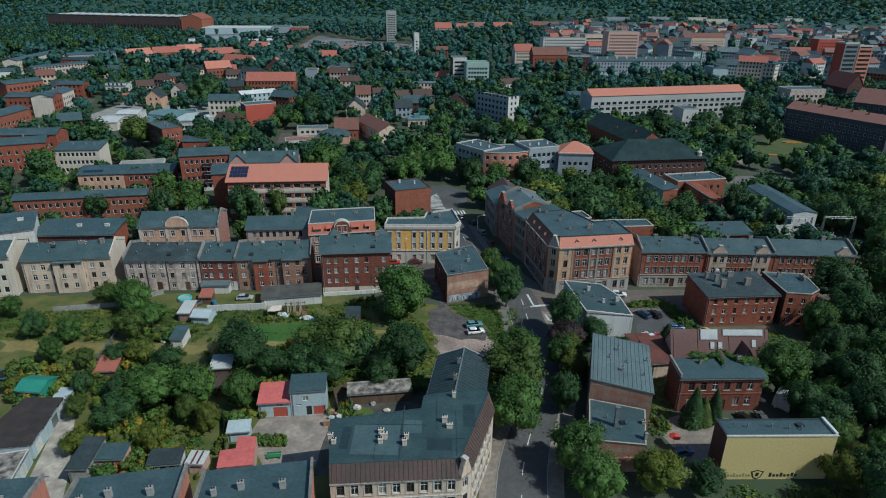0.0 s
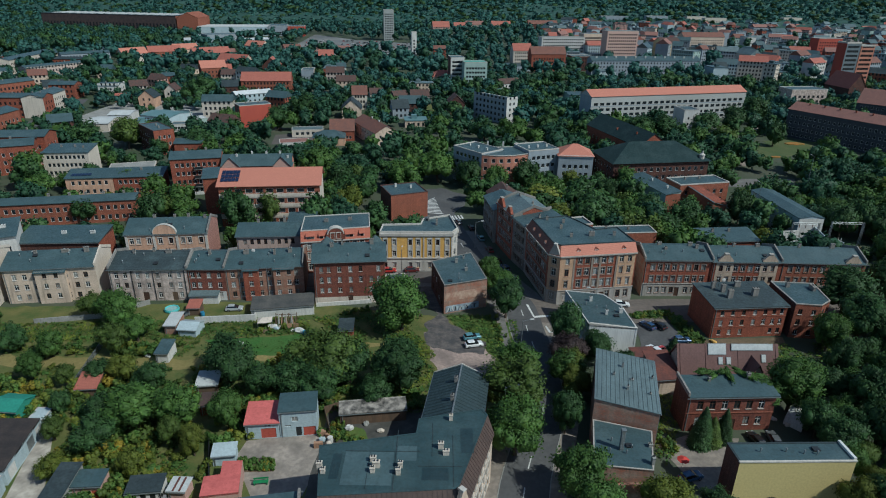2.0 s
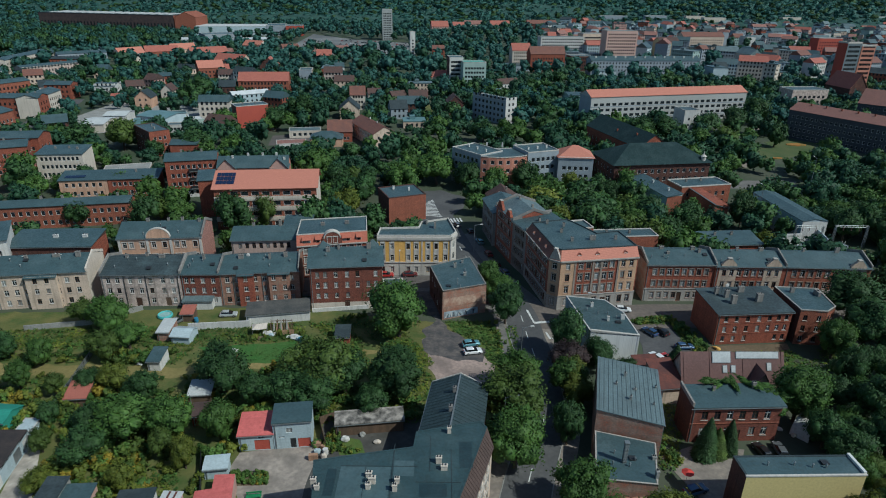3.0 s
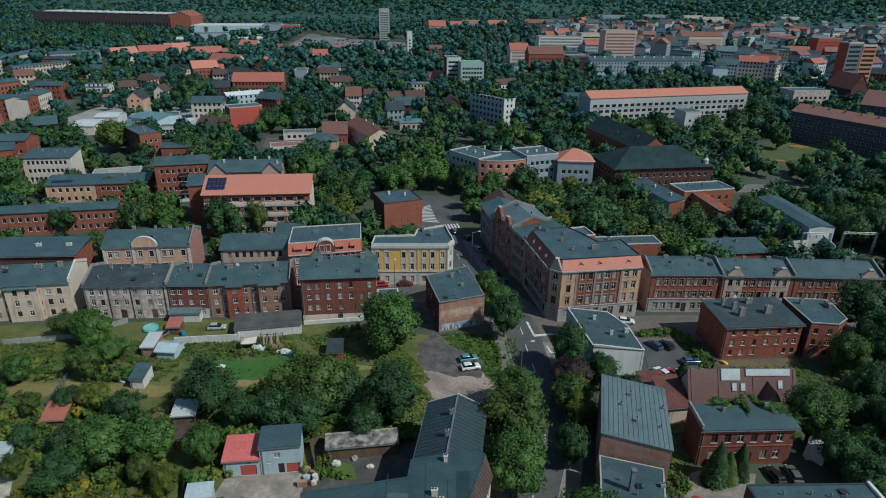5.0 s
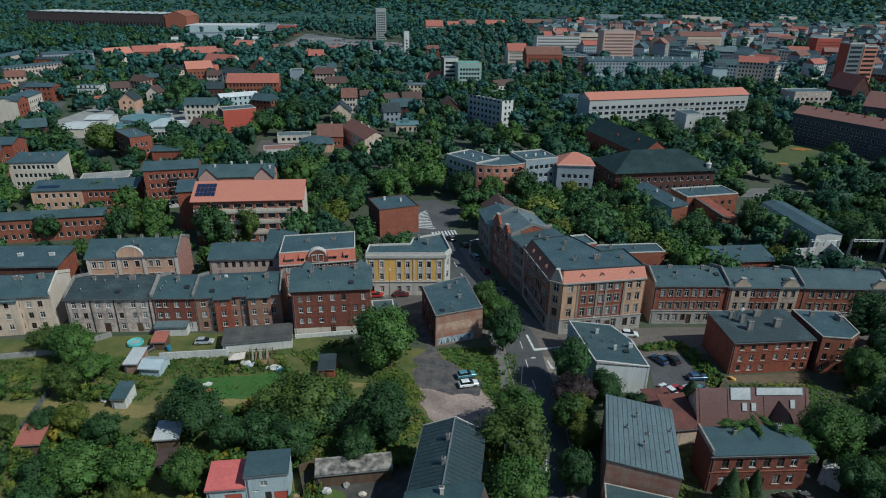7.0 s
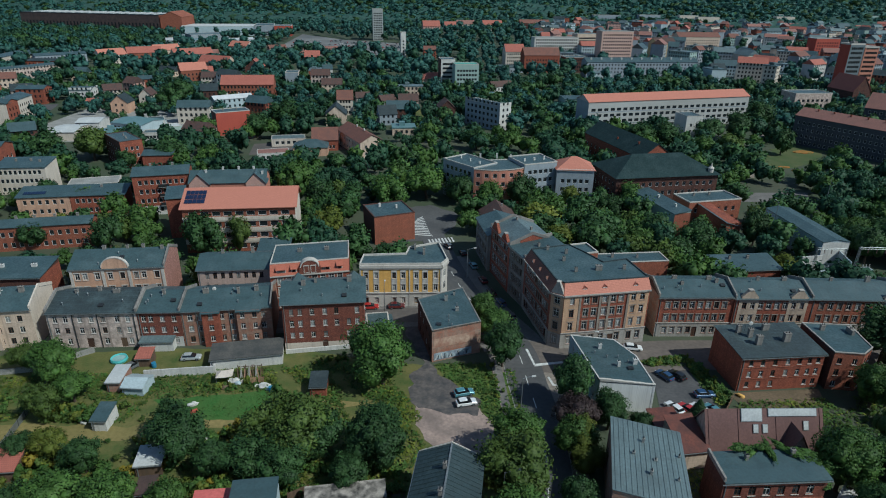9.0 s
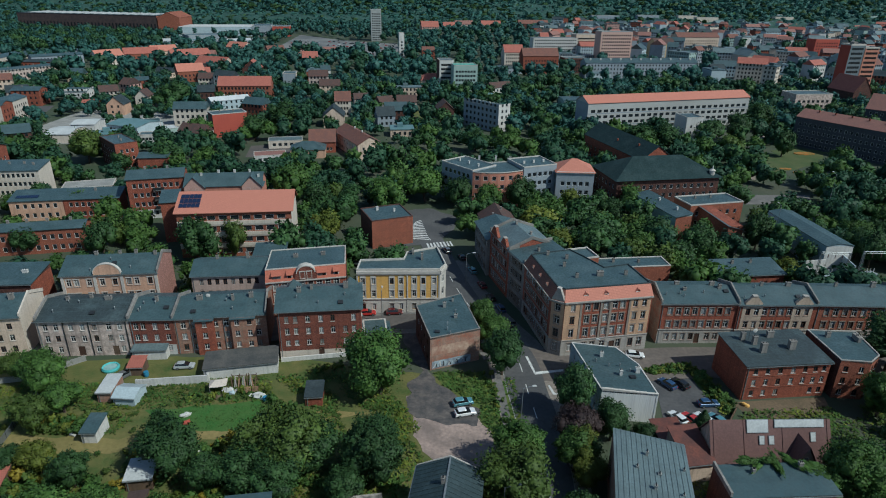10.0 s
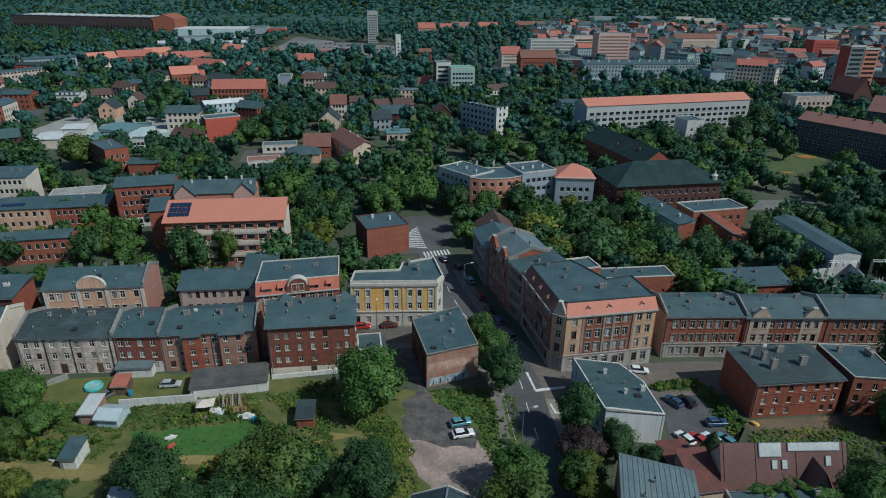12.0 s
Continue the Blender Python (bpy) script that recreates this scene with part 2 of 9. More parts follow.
def part(name, bm, material, parent, label="", m=None, kind=""):
    """Links a bmesh as one mesh object under a thing or a part."""
    me = bpy.data.meshes.new(name)
    bm.normal_update()
    bm.to_mesh(me)
    bm.free()
    return shared(name, me, material, parent, label, m, kind)


def shared(name, me, material, parent, label="", m=None, kind=""):
    ob = new(name, me)
    for one in (material if isinstance(material, (list, tuple)) else [material]):
        if len(me.materials) < (len(material) if isinstance(material, (list, tuple)) else 1):
            me.materials.append(one)
    ob.parent = parent
    if m is not None:
        ob.matrix_basis = m
    if label or kind:
        tagged(ob, label, kind=kind)
    return ob


def thing(name, label, category, m, group="", kind=""):
    ob = new(name)
    ob.empty_display_size = 0.5
    ob.matrix_basis = m
    return tagged(ob, label, category, group, kind)


def quad(bm, *pts):
    bm.faces.new([bm.verts.new(p) for p in pts])


def add_box(bm, x0, y0, z0, x1, y1, z1, taper=0.0):
    a = [bm.verts.new(p) for p in ((x0, y0, z0), (x1, y0, z0), (x1, y1, z0), (x0, y1, z0))]
    b = [bm.verts.new(p) for p in ((x0 + taper, y0 + taper, z1), (x1 - taper, y0 + taper, z1), (x1 - taper, y1 - taper, z1), (x0 + taper, y1 - taper, z1))]
    bm.faces.new(a[::-1])
    bm.faces.new(b)
    for i in range(4):
        bm.faces.new((a[i], a[(i + 1) % 4], b[(i + 1) % 4], b[i]))


def boxes(*rows):
    bm = bmesh.new()
    for row in rows:
        add_box(bm, *row)
    return bm


def prism(profile, x0, x1, bm=None):
    """A (y, z) outline drawn out along x."""
    bm = bm or bmesh.new()
    a, b = [bm.verts.new((x0, y, z)) for y, z in profile], [bm.verts.new((x1, y, z)) for y, z in profile]
    fa, fb = bm.faces.new(a), bm.faces.new(b[::-1])
    sides = [bm.faces.new((a[i], b[i], b[(i + 1) % len(a)], a[(i + 1) % len(a)])) for i in range(len(a))]
    bmesh.ops.recalc_face_normals(bm, faces=[fa, fb] + sides)
    return bm


def slab(points, z0, z1):
    """A flat plate over a plan outline (counter-clockwise)."""
    bm = bmesh.new()
    top, low = [bm.verts.new((x, y, z1)) for x, y in points], [bm.verts.new((x, y, z0)) for x, y in points]
    faces = [bm.faces.new(top), bm.faces.new(low[::-1])]
    faces += [bm.faces.new((low[i], low[(i + 1) % len(low)], top[(i + 1) % len(low)], top[i])) for i in range(len(low))]
    bmesh.ops.recalc_face_normals(bm, faces=faces)
    return bm


def tube(bm, a, b, r0, r1, n=6):
    a, b = Vector(a), Vector(b)
    q = (b - a).to_track_quat("Z", "Y")
    ring = [[bm.verts.new(c + q @ Vector((r * math.cos(i * math.tau / n), r * math.sin(i * math.tau / n), 0))) for i in range(n)] for c, r in ((a, r0), (b, r1))]
    for i in range(n):
        bm.faces.new((ring[0][i], ring[0][(i + 1) % n], ring[1][(i + 1) % n], ring[1][i]))
    bm.faces.new(ring[1])
    bm.faces.new(ring[0][::-1])


WINDOW_MESHES = {}


def window_mesh(w, h, style):
    """Frame, pane, sill and surround of a window, made once for each size."""
    key = (round(w, 2), round(h, 2), style)
    if key not in WINDOW_MESHES:
        f, t = 0.055, 0.07
        rows = [(0, 0.1, 0, f, 0.1 + t, h), (w - f, 0.1, 0, w, 0.1 + t, h), (f, 0.1, 0, w - f, 0.1 + t, f), (f, 0.1, h - f, w - f, 0.1 + t, h)]
        if w > 0.8:
            rows.append((w / 2 - 0.03, 0.1, f, w / 2 + 0.03, 0.1 + t, h - f))
        if h > 1.2:
            rows += [(f, 0.102, h * 0.68 - 0.028, w / 2 - 0.03, 0.1 + t, h * 0.68 + 0.028), (w / 2 + 0.03, 0.102, h * 0.68 - 0.028, w - f, 0.1 + t, h * 0.68 + 0.028)]
        meshes = []
        for bm in (boxes(*rows), boxes((0.02, 0.135, 0.02, w - 0.02, 0.15, h - 0.02)), boxes((-0.08, -0.11, -0.09, w + 0.08, 0.1, -0.005)),
                   boxes((-0.14, -0.06, -0.1, -0.01, 0.0, h + 0.12), (w + 0.01, -0.06, -0.1, w + 0.14, 0.0, h + 0.12), (-0.22, -0.13, h + 0.12, w + 0.22, 0.0, h + 0.3, 0.02), (-0.16, -0.11, -0.19, w + 0.16, 0.1, -0.1))):
            me = bpy.data.meshes.new("window")
            bm.normal_update()
            bm.to_mesh(me)
            bm.free()
            meshes.append(me)
        WINDOW_MESHES[key] = meshes
    return WINDOW_MESHES[key]


RNG = random.Random(5)


def window(root, m, w, h, frame_mat=None, sill=None, trim=None):
    fm = frame_mat or (FRAME_WHITE if RNG.random() < 0.72 else FRAME_BROWN)
    dark = RNG.random() < 0.66
    meshes = window_mesh(w, h, (fm.name, dark, sill.name if sill else "", trim.name if trim else ""))
    ob = shared("window", meshes[0], fm, root, m=m)
    shared("pane", meshes[1], PANES[0] if dark else PANES[1], ob)
    if sill and not trim:
        shared("sill", meshes[2], sill, ob)
    if trim:
        shared("surround", meshes[3], trim, ob)
    return ob


def wall_with_holes(w, h, holes, z0=0.0, depth=0.3, reveal=0.14):
    """A wall in the plane y = 0, outside towards -y, with openings (u0, u1, v0, v1) that have reveals."""
    bm = bmesh.new()
    us = sorted({0.0, w, *(u for q in holes for u in q[:2])})
    vs = sorted({z0, h, *(v for q in holes for v in q[2:])})
    for i in range(len(us) - 1):
        for j in range(len(vs) - 1):
            cu, cv = (us[i] + us[i + 1]) / 2, (vs[j] + vs[j + 1]) / 2
            if not any(q[0] < cu < q[1] and q[2] < cv < q[3] for q in holes):
                quad(bm, (us[i], 0, vs[j]), (us[i + 1], 0, vs[j]), (us[i + 1], 0, vs[j + 1]), (us[i], 0, vs[j + 1]))
    for a, b, c, d in holes:
        for p, q in (((a, c), (b, c)), ((b, c), (b, d)), ((b, d), (a, d)), ((a, d), (a, c))):
            quad(bm, (p[0], 0, p[1]), (p[0], reveal, p[1]), (q[0], reveal, q[1]), (q[0], 0, q[1]))
    if depth > 0.1:
        quad(bm, (0, depth, z0), (0, depth, h), (w, depth, h), (w, depth, z0))
    quad(bm, (0, 0, h), (w, 0, h), (w, depth, h), (0, depth, h))
    return bm


def facade(root, m, w, h, wall, cols=0, rows=(), ww=1.1, margin=1.2, sill=None, trim=None, frame_mat=None, bands=(), doors=(), skip=(), base=None, base_h=0.0, lump=False, plain=False):
    """One wall with its windows. rows: (sill height, head height); bands: (z0, z1, depth, material); doors: (u, w, h, material)."""
    xs = [margin + (w - 2 * margin) * (i + 0.5) / cols for i in range(cols)] if isinstance(cols, int) else list(cols)
    holes = []
    for j, (a, b) in enumerate(rows):
        for i, x in enumerate(xs):
            if (i, j) not in skip and not any(abs(x - d[0]) < (d[1] + ww) / 2 + 0.1 and a < d[2] + 0.2 for d in doors):
                holes.append((x - ww / 2, x + ww / 2, a, b))
    ports = [(d[0] - d[1] / 2, d[0] + d[1] / 2, 0.05, d[2]) for d in doors]
    part("wall", wall_with_holes(w, h, holes + ports), wall, root, m=m)
    if base:
        cuts = sorted([q for q in holes + ports if q[2] < base_h])
        low = [(q[0], q[1], q[2], min(q[3], base_h)) for q in cuts]
        bm = wall_with_holes(w, base_h, low, depth=0.02, reveal=0.05)
        part("plinth", bm, base, root, m=m @ pose(0, -0.05, 0))
    if lump:
        bm, bp = bmesh.new(), bmesh.new()
        for a, b, c, d in holes:
            for q in () if plain else ((a, 0.1, c, a + 0.1, 0.16, d), (b - 0.1, 0.1, c, b, 0.16, d), (a + 0.1, 0.1, c, b - 0.1, 0.16, c + 0.1), (a + 0.1, 0.1, d - 0.1, b - 0.1, 0.16, d)):
                add_box(bm, *q)
            quad(bp, (a, 0.13, c), (b, 0.13, c), (b, 0.13, d), (a, 0.13, d))
        if holes and not plain:
            part("window_frames", bm, FRAME_WHITE, root, m=m, kind="stuff")
        if holes:
            part("window_panes", bp, PANES[0], root, m=m, kind="stuff")
    else:
        for a, b, c, d in holes:
            window(root, m @ pose(a, 0, c), b - a, d - c, frame_mat, sill, trim)
    for u, dw, dh, dm in doors:
        part("door", boxes((u - dw / 2, 0.08, 0.05, u + dw / 2, 0.13, dh), (u - 0.03, 0.06, 0.1, u + 0.03, 0.08, dh - 0.1)), dm, root, m=m)
    for z0, z1, dp, bmat in bands:
        part("cornice", prism([(0.0, z0), (-dp * 0.6, z0), (-dp, z0 + (z1 - z0) * 0.4), (-dp, z1), (0.0, z1)], -0.02, w + 0.02), bmat, root, m=m)


def chimney(root, x, y, z, w=0.75, d=0.55, h=1.05, material=None, pots=2, potted=True):
    w, d, h = w * 0.82, d * 0.82, h * 0.82
    bm = boxes((-w / 2, -d / 2, -0.8, w / 2, d / 2, h), (-w / 2 - 0.05, -d / 2 - 0.05, h, w / 2 + 0.05, d / 2 + 0.05, h + 0.12))
    ob = part("chimney", bm, material or SOOTY, root, m=pose(x, y, z))
    for i in range(pots if potted else 0):
        bp = bmesh.new()
        px = (i - (pots - 1) / 2) * w / max(pots, 1)
        tube(bp, (px, 0, h + 0.1), (px, 0, h + 0.38), 0.09, 0.08, 7)
        part("pot", bp, DARK_STEEL, ob)
    return ob


def roof_profile(kind, d, h, rise, r, over, t=0.14):
    """The (y, z) outline of a roof over depth d with eaves at h."""
    if kind == "mono":
        s = rise / d
        top = [(-over, h - over * s + t), (d + 0.1, h + rise + t)]
    else:
        yr = d * r
        s, s2 = rise / yr, rise / (d - yr)
        top = [(-over, h - over * s + t), (yr, h + rise + t), (d + over, h - over * s2 + t)]
    return top + [(y, z - t) for y, z in reversed(top)]


def roof_z(kind, y, d, h, rise, r):
    if kind == "flat":
        return h
    if kind == "mono":
        return h + rise * y / d
    yr = d * r
    return h + (rise * y / yr if y < yr else rise * (d - y) / (d - yr))


FOOT = []     # plans of all houses: outline points


def building(name, label, x0, y0, x1, y1, d, h, wall, roof="gable", rise=2.0, r=0.5, roof_mat=None, over=0.35, front=None, right=None, back=None, left=None,
             chimneys=(), ends=(), category="apartment building", chim_mat=None, parapet=0.35, end_mat=None, trim_mat=None, group="", fire=0.12):
    """A house on a rectangular plan: front edge from (x0, y0) to (x1, y1), depth d behind it."""
    w, ang = math.hypot(x1 - x0, y1 - y0), math.degrees(math.atan2(y1 - y0, x1 - x0))
    root = thing(name, label, category, pose(x0, y0, 0, 0, 0, ang), group)
    far = y0 > 330
    ux, uy = (x1 - x0) / w, (y1 - y0) / w
    FOOT.append([(x0, y0), (x1, y1), (x1 - uy * d, y1 + ux * d), (x0 - uy * d, y0 + ux * d)])
    sides = ((front, pose(0, 0, 0), w), (right, pose(w, 0, 0, 0, 0, 90), d), (back, pose(w, d, 0, 0, 0, 180), w), (left, pose(0, d, 0, 0, 0, -90), d))
    for spec, m, sw in sides:
        spec = dict(spec or {})
        wm = spec.pop("wall", wall)
        if far and spec.get("lump") and name != "housing_block":
            spec["plain"] = True
        facade(root, m, sw, h, wm, **spec)
    rm = roof_mat or BITUMEN
    if roof == "flat":
        part("roof", boxes((0.05, 0.05, h - 0.25, w - 0.05, d - 0.05, h + 0.02)), rm, root)
        tm, p = trim_mat or TRIM, parapet
        part("parapet", boxes((-0.06, -0.06, h, w + 0.06, 0.24, h + p), (-0.06, d - 0.24, h, w + 0.06, d + 0.06, h + p), (-0.06, 0.24, h, 0.24, d - 0.24, h + p), (w - 0.24, 0.24, h, w + 0.06, d - 0.24, h + p)), tm, root)
    elif roof == "hip":
        q = min(d / 2, w / 2.2)
        bm, o = bmesh.new(), over
        s = rise / q
        a = [bm.verts.new(p) for p in ((-o, -o, h - o * s), (w + o, -o, h - o * s), (w + o, d + o, h - o * s), (-o, d + o, h - o * s))]
        b = [bm.verts.new(p) for p in ((q, d / 2, h + rise), (w - q, d / 2, h + rise))]
        for f in ((a[0], a[1], b[1], b[0]), (a[1], a[2], b[1]), (a[2], a[3], b[0], b[1]), (a[3], a[0], b[0]), (a[3], a[2], a[1], a[0])):
            bm.faces.new(f)
        part("roof", bm, rm, root)
    else:
        part("roof", prism(roof_profile(roof, d, h, rise, r, over), 0.02 if 0 in ends else -over, w - 0.02 if 1 in ends else w + over), rm, root)
        tri = [(0.02, h - 0.02), (d - 0.02, h - 0.02)] + ([(d - 0.02, h + rise - 0.03)] if roof == "mono" else [(d * r, h + rise - 0.03)])
        part("gable", prism(tri, 0.003, w - 0.003), end_mat or wall, root)
        for e in ends:
            pts = roof_profile(roof, d, h + fire, rise, r, 0.1, 0.7)
            part("firewall", prism(pts, -0.12 if e == 0 else w - 0.2, 0.2 if e == 0 else w + 0.12), PALE if end_mat is PALE else SOOTY, root)
        if y0 > 170:
            over = 0.0
        else:
            part("gutter", boxes((-over, -over - 0.12, h - 0.12 - over * 0.2, w + over, -over, h - over * 0.2)), TIN, root)
            part("downpipe", boxes((0.3, -0.13, 0.1, 0.42, -0.01, h - 0.1)), TIN, root)
    for c in chimneys:
        cx, cy = c[0] * w, c[1] * d
        chimney(root, cx, cy, roof_z(roof, cy, d, h, rise, r), *c[2:], **({"material": chim_mat} if chim_mat else {}), potted=y0 < 170)
    return root

# ---- ground, roads, paved areas ----


def setting(name, bm, material, label, category="ground"):
    ob = part(name, bm, material, None)
    return tagged(ob, label, category, kind="structure")


def strip_points(pts, width):
    """Left and right edge points of a band along a polyline."""
    out_l, out_r = [], []
    for i, p in enumerate(pts):
        a, b = Vector(pts[max(i - 1, 0)]), Vector(pts[min(i + 1, len(pts) - 1)])
        n = (b - a).normalized()
        n = Vector((-n.y, n.x)) * width / 2
        out_l.append(Vector(p) + n)
        out_r.append(Vector(p) - n)
    return out_l, out_r


def band(pts, width, z0, z1):
    l, r = strip_points(pts, width)
    bm = bmesh.new()
    for i in range(len(pts) - 1):
        a, b, c, d = r[i], r[i + 1], l[i + 1], l[i]
        quad(bm, (*a, z1), (*b, z1), (*c, z1), (*d, z1))
        quad(bm, (*a, z0), (*b, z0), (*b, z1), (*a, z1))
        quad(bm, (*c, z0), (*d, z0), (*d, z1), (*c, z1))
    return bm


def smooth_line(pts, n=6):
    """More points on a polyline, eased round its bends."""
    out = []
    for i in range(len(pts) - 1):
        p0, p1, p2, p3 = (Vector(pts[min(max(i + k, 0), len(pts) - 1)]) for k in (-1, 0, 1, 2))
        for k in range(n):
            t = k / n
            out.append(0.5 * (2 * p1 + (p2 - p0) * t + (2 * p0 - 5 * p1 + 4 * p2 - p3) * t * t + (3 * p1 - p0 - 3 * p2 + p3) * t ** 3))
    return [tuple(p) for p in out] + [tuple(pts[-1])]


def wobbly(pts, step=2.5, amp=0.55):
    """An outline with uneven, worn edges."""
    out = []
    for i in range(len(pts)):
        a, b = Vector(pts[i]), Vector(pts[(i + 1) % len(pts)])
        n = max(1, int((b - a).length / step))
        for k in range(n):
            p = a.lerp(b, k / n)
            out.append((p.x + amp * noise.noise((p.x * 0.35, p.y * 0.35, 1.0)) * 1.6, p.y + amp * noise.noise((p.x * 0.35, p.y * 0.35, 9.0)) * 1.6))
    return out


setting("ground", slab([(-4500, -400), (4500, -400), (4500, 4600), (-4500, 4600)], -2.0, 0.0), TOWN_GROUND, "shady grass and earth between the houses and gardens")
setting("garden_ground", slab(wobbly([(-170, 55), (8, 55), (13, 100), (16, 126), (-8, 128), (-30, 134), (-170, 124)]), -0.1, 0.006), GRASS, "rough olive grass of the allotment gardens")

MAIN = smooth_line([(8.5, 30), (10.5, 50), (12.7, 73.6), (18.4, 93.2), (19.6, 105.0), (19.8, 113.0), (19.3, 121.0), (18.4, 134.0), (13.5, 146.0), (8.5, 160.0), (4.0, 180.0), (1.0, 195.0), (-4.0, 206.0), (-14.0, 218.0)])
setting("pavement", band(MAIN[:42], 12.5, -0.1, 0.10), SAND_PAVING, "sandy slab pavement along the main street", "pavement")
setting("pavement_street", band(MAIN[42:61], 13.5, -0.1, 0.11), PAVING, "grey slab pavement along the tenement street", "pavement")
setting("road", band(MAIN, 7.4, -0.1, 0.13), ASPHALT, "dark asphalt town street with worn markings", "road")
CROSS = smooth_line([(20.0, 131.0), (34.0, 129.5), (50.0, 131.5), (70.0, 131.8), (110.0, 132.0)])
setting("road_east", band(CROSS, 11.0, -0.1, 0.115), surface("dusty_brown_asphalt", (0.165, 0.136, 0.118), (0.12, 0.102, 0.092), fine=1.2, coarse=0.15, bump=0.2), "dusty brown asphalt side street before the tenements", "road")
WEST = [(12.0, 148.0), (0.0, 147.8), (-14.0, 146.2), (-40.0, 143.5), (-80.0, 139.5), (-140.0, 134.0), (-260.0, 122.0)]
setting("road_west", band(smooth_line(WEST), 6.5, -0.1, 0.12), ASPHALT_WARM, "asphalt side street between two rows of tenements", "road")
setting("pavement_west", band(smooth_line(WEST), 10.5, -0.1, 0.09), PAVING, "narrow slab pavement of the side street", "pavement")
setting("roundabout", slab(wobbly([(-9, 190), (2, 193), (8, 204), (9, 216), (0, 224), (-10, 220), (-12, 204)], 2.0, 0.5), -0.1, 0.105), ASPHALT, "asphalt junction with hatched markings", "road")
setting("gravel_lot", slab(wobbly([(-3.2, 120.0), (-1.7, 114.5), (-1.4, 109.3), (0.0, 105.6), (2.0, 103.5), (2.4, 100.4), (9.1, 100.4), (11.6, 103.9), (12.3, 106.5), (11.6, 109.0), (9.9, 113.4), (8.6, 117.0), (5.0, 121.4), (0.4, 126.5)], 1.2, 0.6), -0.1, 0.03),
        surface("pale_pinkish_gravel", (0.40, 0.298, 0.255), (0.205, 0.160, 0.142), fine=1.5, coarse=0.22, bump=1.0), "pale pinkish gravel lot with dark asphalt remains", "ground")
setting("lot_asphalt", slab(wobbly([(-0.4, 128.2), (-3.1, 123.2), (-2.8, 116.4), (-1.2, 113.8), (2.2, 113.0), (6.3, 112.2), (9.4, 112.4), (9.7, 116.0), (6.0, 120.9), (3.3, 123.4), (1.1, 128.5), (-1.4, 146.0), (-5.6, 145.0), (-2.4, 134.0)], 0.8, 0.7), -0.1, 0.045),
        surface("patchy_asphalt", (0.150, 0.128, 0.116), (0.062, 0.060, 0.063), fine=1.6, coarse=0.5, bump=0.7), "patchy dark asphalt on the gravel lot", "ground")
VERGE = [(1.6, 127.9), (11.2, 127.9), (13.4, 124.0), (13.5, 115.0), (13.4, 108.9), (12.8, 105.0), (12.4, 107.0), (11.8, 109.0), (10.1, 113.4), (9.9, 116.5), (6.3, 121.2), (3.6, 123.7)]
VERGE_GRASS = surface("lush_verge_grass", (0.040, 0.105, 0.020), (0.110, 0.135, 0.035), fine=2.0, coarse=0.35, bump=1.0)
setting("verge", slab(wobbly(VERGE, 1.5, 0.3), -0.1, 0.022), VERGE_GRASS, "lush weedy verge beside the lot", "ground")
setting("verge_strip", band([(p[0] - 4.85, p[1]) for p in MAIN if 100 < p[1] < 126.5], 2.1, -0.1, 0.118), VERGE_GRASS, "strip of weeds between footpath and road", "ground")
setting("park_bank", slab(wobbly([(43.1, 127.0), (44.0, 128.8), (52.7, 130.6), (56.6, 119.5), (55.6, 116.0), (52.9, 115.4), (51.9, 126.2)], 1.0, 0.3), -0.1, 0.04), VERGE_GRASS, "grassy bank round the car park", "ground")
setting("parking_lot", slab([(42.9, 118.8), (41.3, 111.0), (51.8, 111.6), (52.5, 115.1), (51.6, 126.1), (42.9, 127.0)], -0.1, 0.05), CAR_PARK, "worn asphalt car park behind the white house", "ground")
setting("footpath", band(smooth_line([(13.9, 127.9), (14.2, 122.1), (14.4, 115.4), (14.5, 108.9), (13.9, 104.1)]), 1.5, -0.05, 0.14), PAVING, "narrow paved footpath through the grass", "pavement")
setting("lawn", slab(wobbly([(-29.5, 118.9), (-49.1, 115.3), (-39.6, 110.0), (-28.8, 111.2), (-22.6, 113.9)], 1.5, 0.9), -0.1, 0.02), LAWN, "bright green garden lawn", "ground")
setting("dry_meadow", slab(wobbly([(-91.9, 109.5), (-88.1, 105.3), (-49.4, 104.9), (-23.8, 111.2), (-9.7, 115.2), (-17.4, 116.0), (-31.0, 111.2), (-52.2, 108.7)], 2.0, 1.0), -0.1, 0.014), DRY_GRASS, "strip of dry yellow grass", "ground")
setting("yard_rows", slab([(-110, 118), (-60, 121.5), (-28, 124), (-28, 131), (-70, 128), (-110, 124)], -0.1, 0.008), GRASS, "worn grass yard behind the tenements", "ground")
setting("yard_near", slab([(-31.6, 81.2), (-26.6, 73.0), (-19.4, 73.7), (-17.9, 83.0), (-19.2, 87.7), (-30.9, 85.3)], -0.1, 0.012), surface("sunlit_yard_slabs", (0.37, 0.315, 0.27), (0.19, 0.165, 0.145), fine=1.4, coarse=0.3, bump=0.4), "sandy paved yard before the garage house", "ground")
# mottled grey concrete, its tone lowered for the shade of barn and trees
setting("yard_back", slab(wobbly([(-19.2, 72.0), (-3.4, 76.5), (-2.6, 95.2), (-18.8, 95.0)], 2.0, 0.4), -0.1, 0.018), surface("shade_dark_concrete", (0.100, 0.094, 0.085), (0.060, 0.058, 0.052), fine=1.2, coarse=0.35), "concrete yard toned down for shade behind the corner house", "ground")
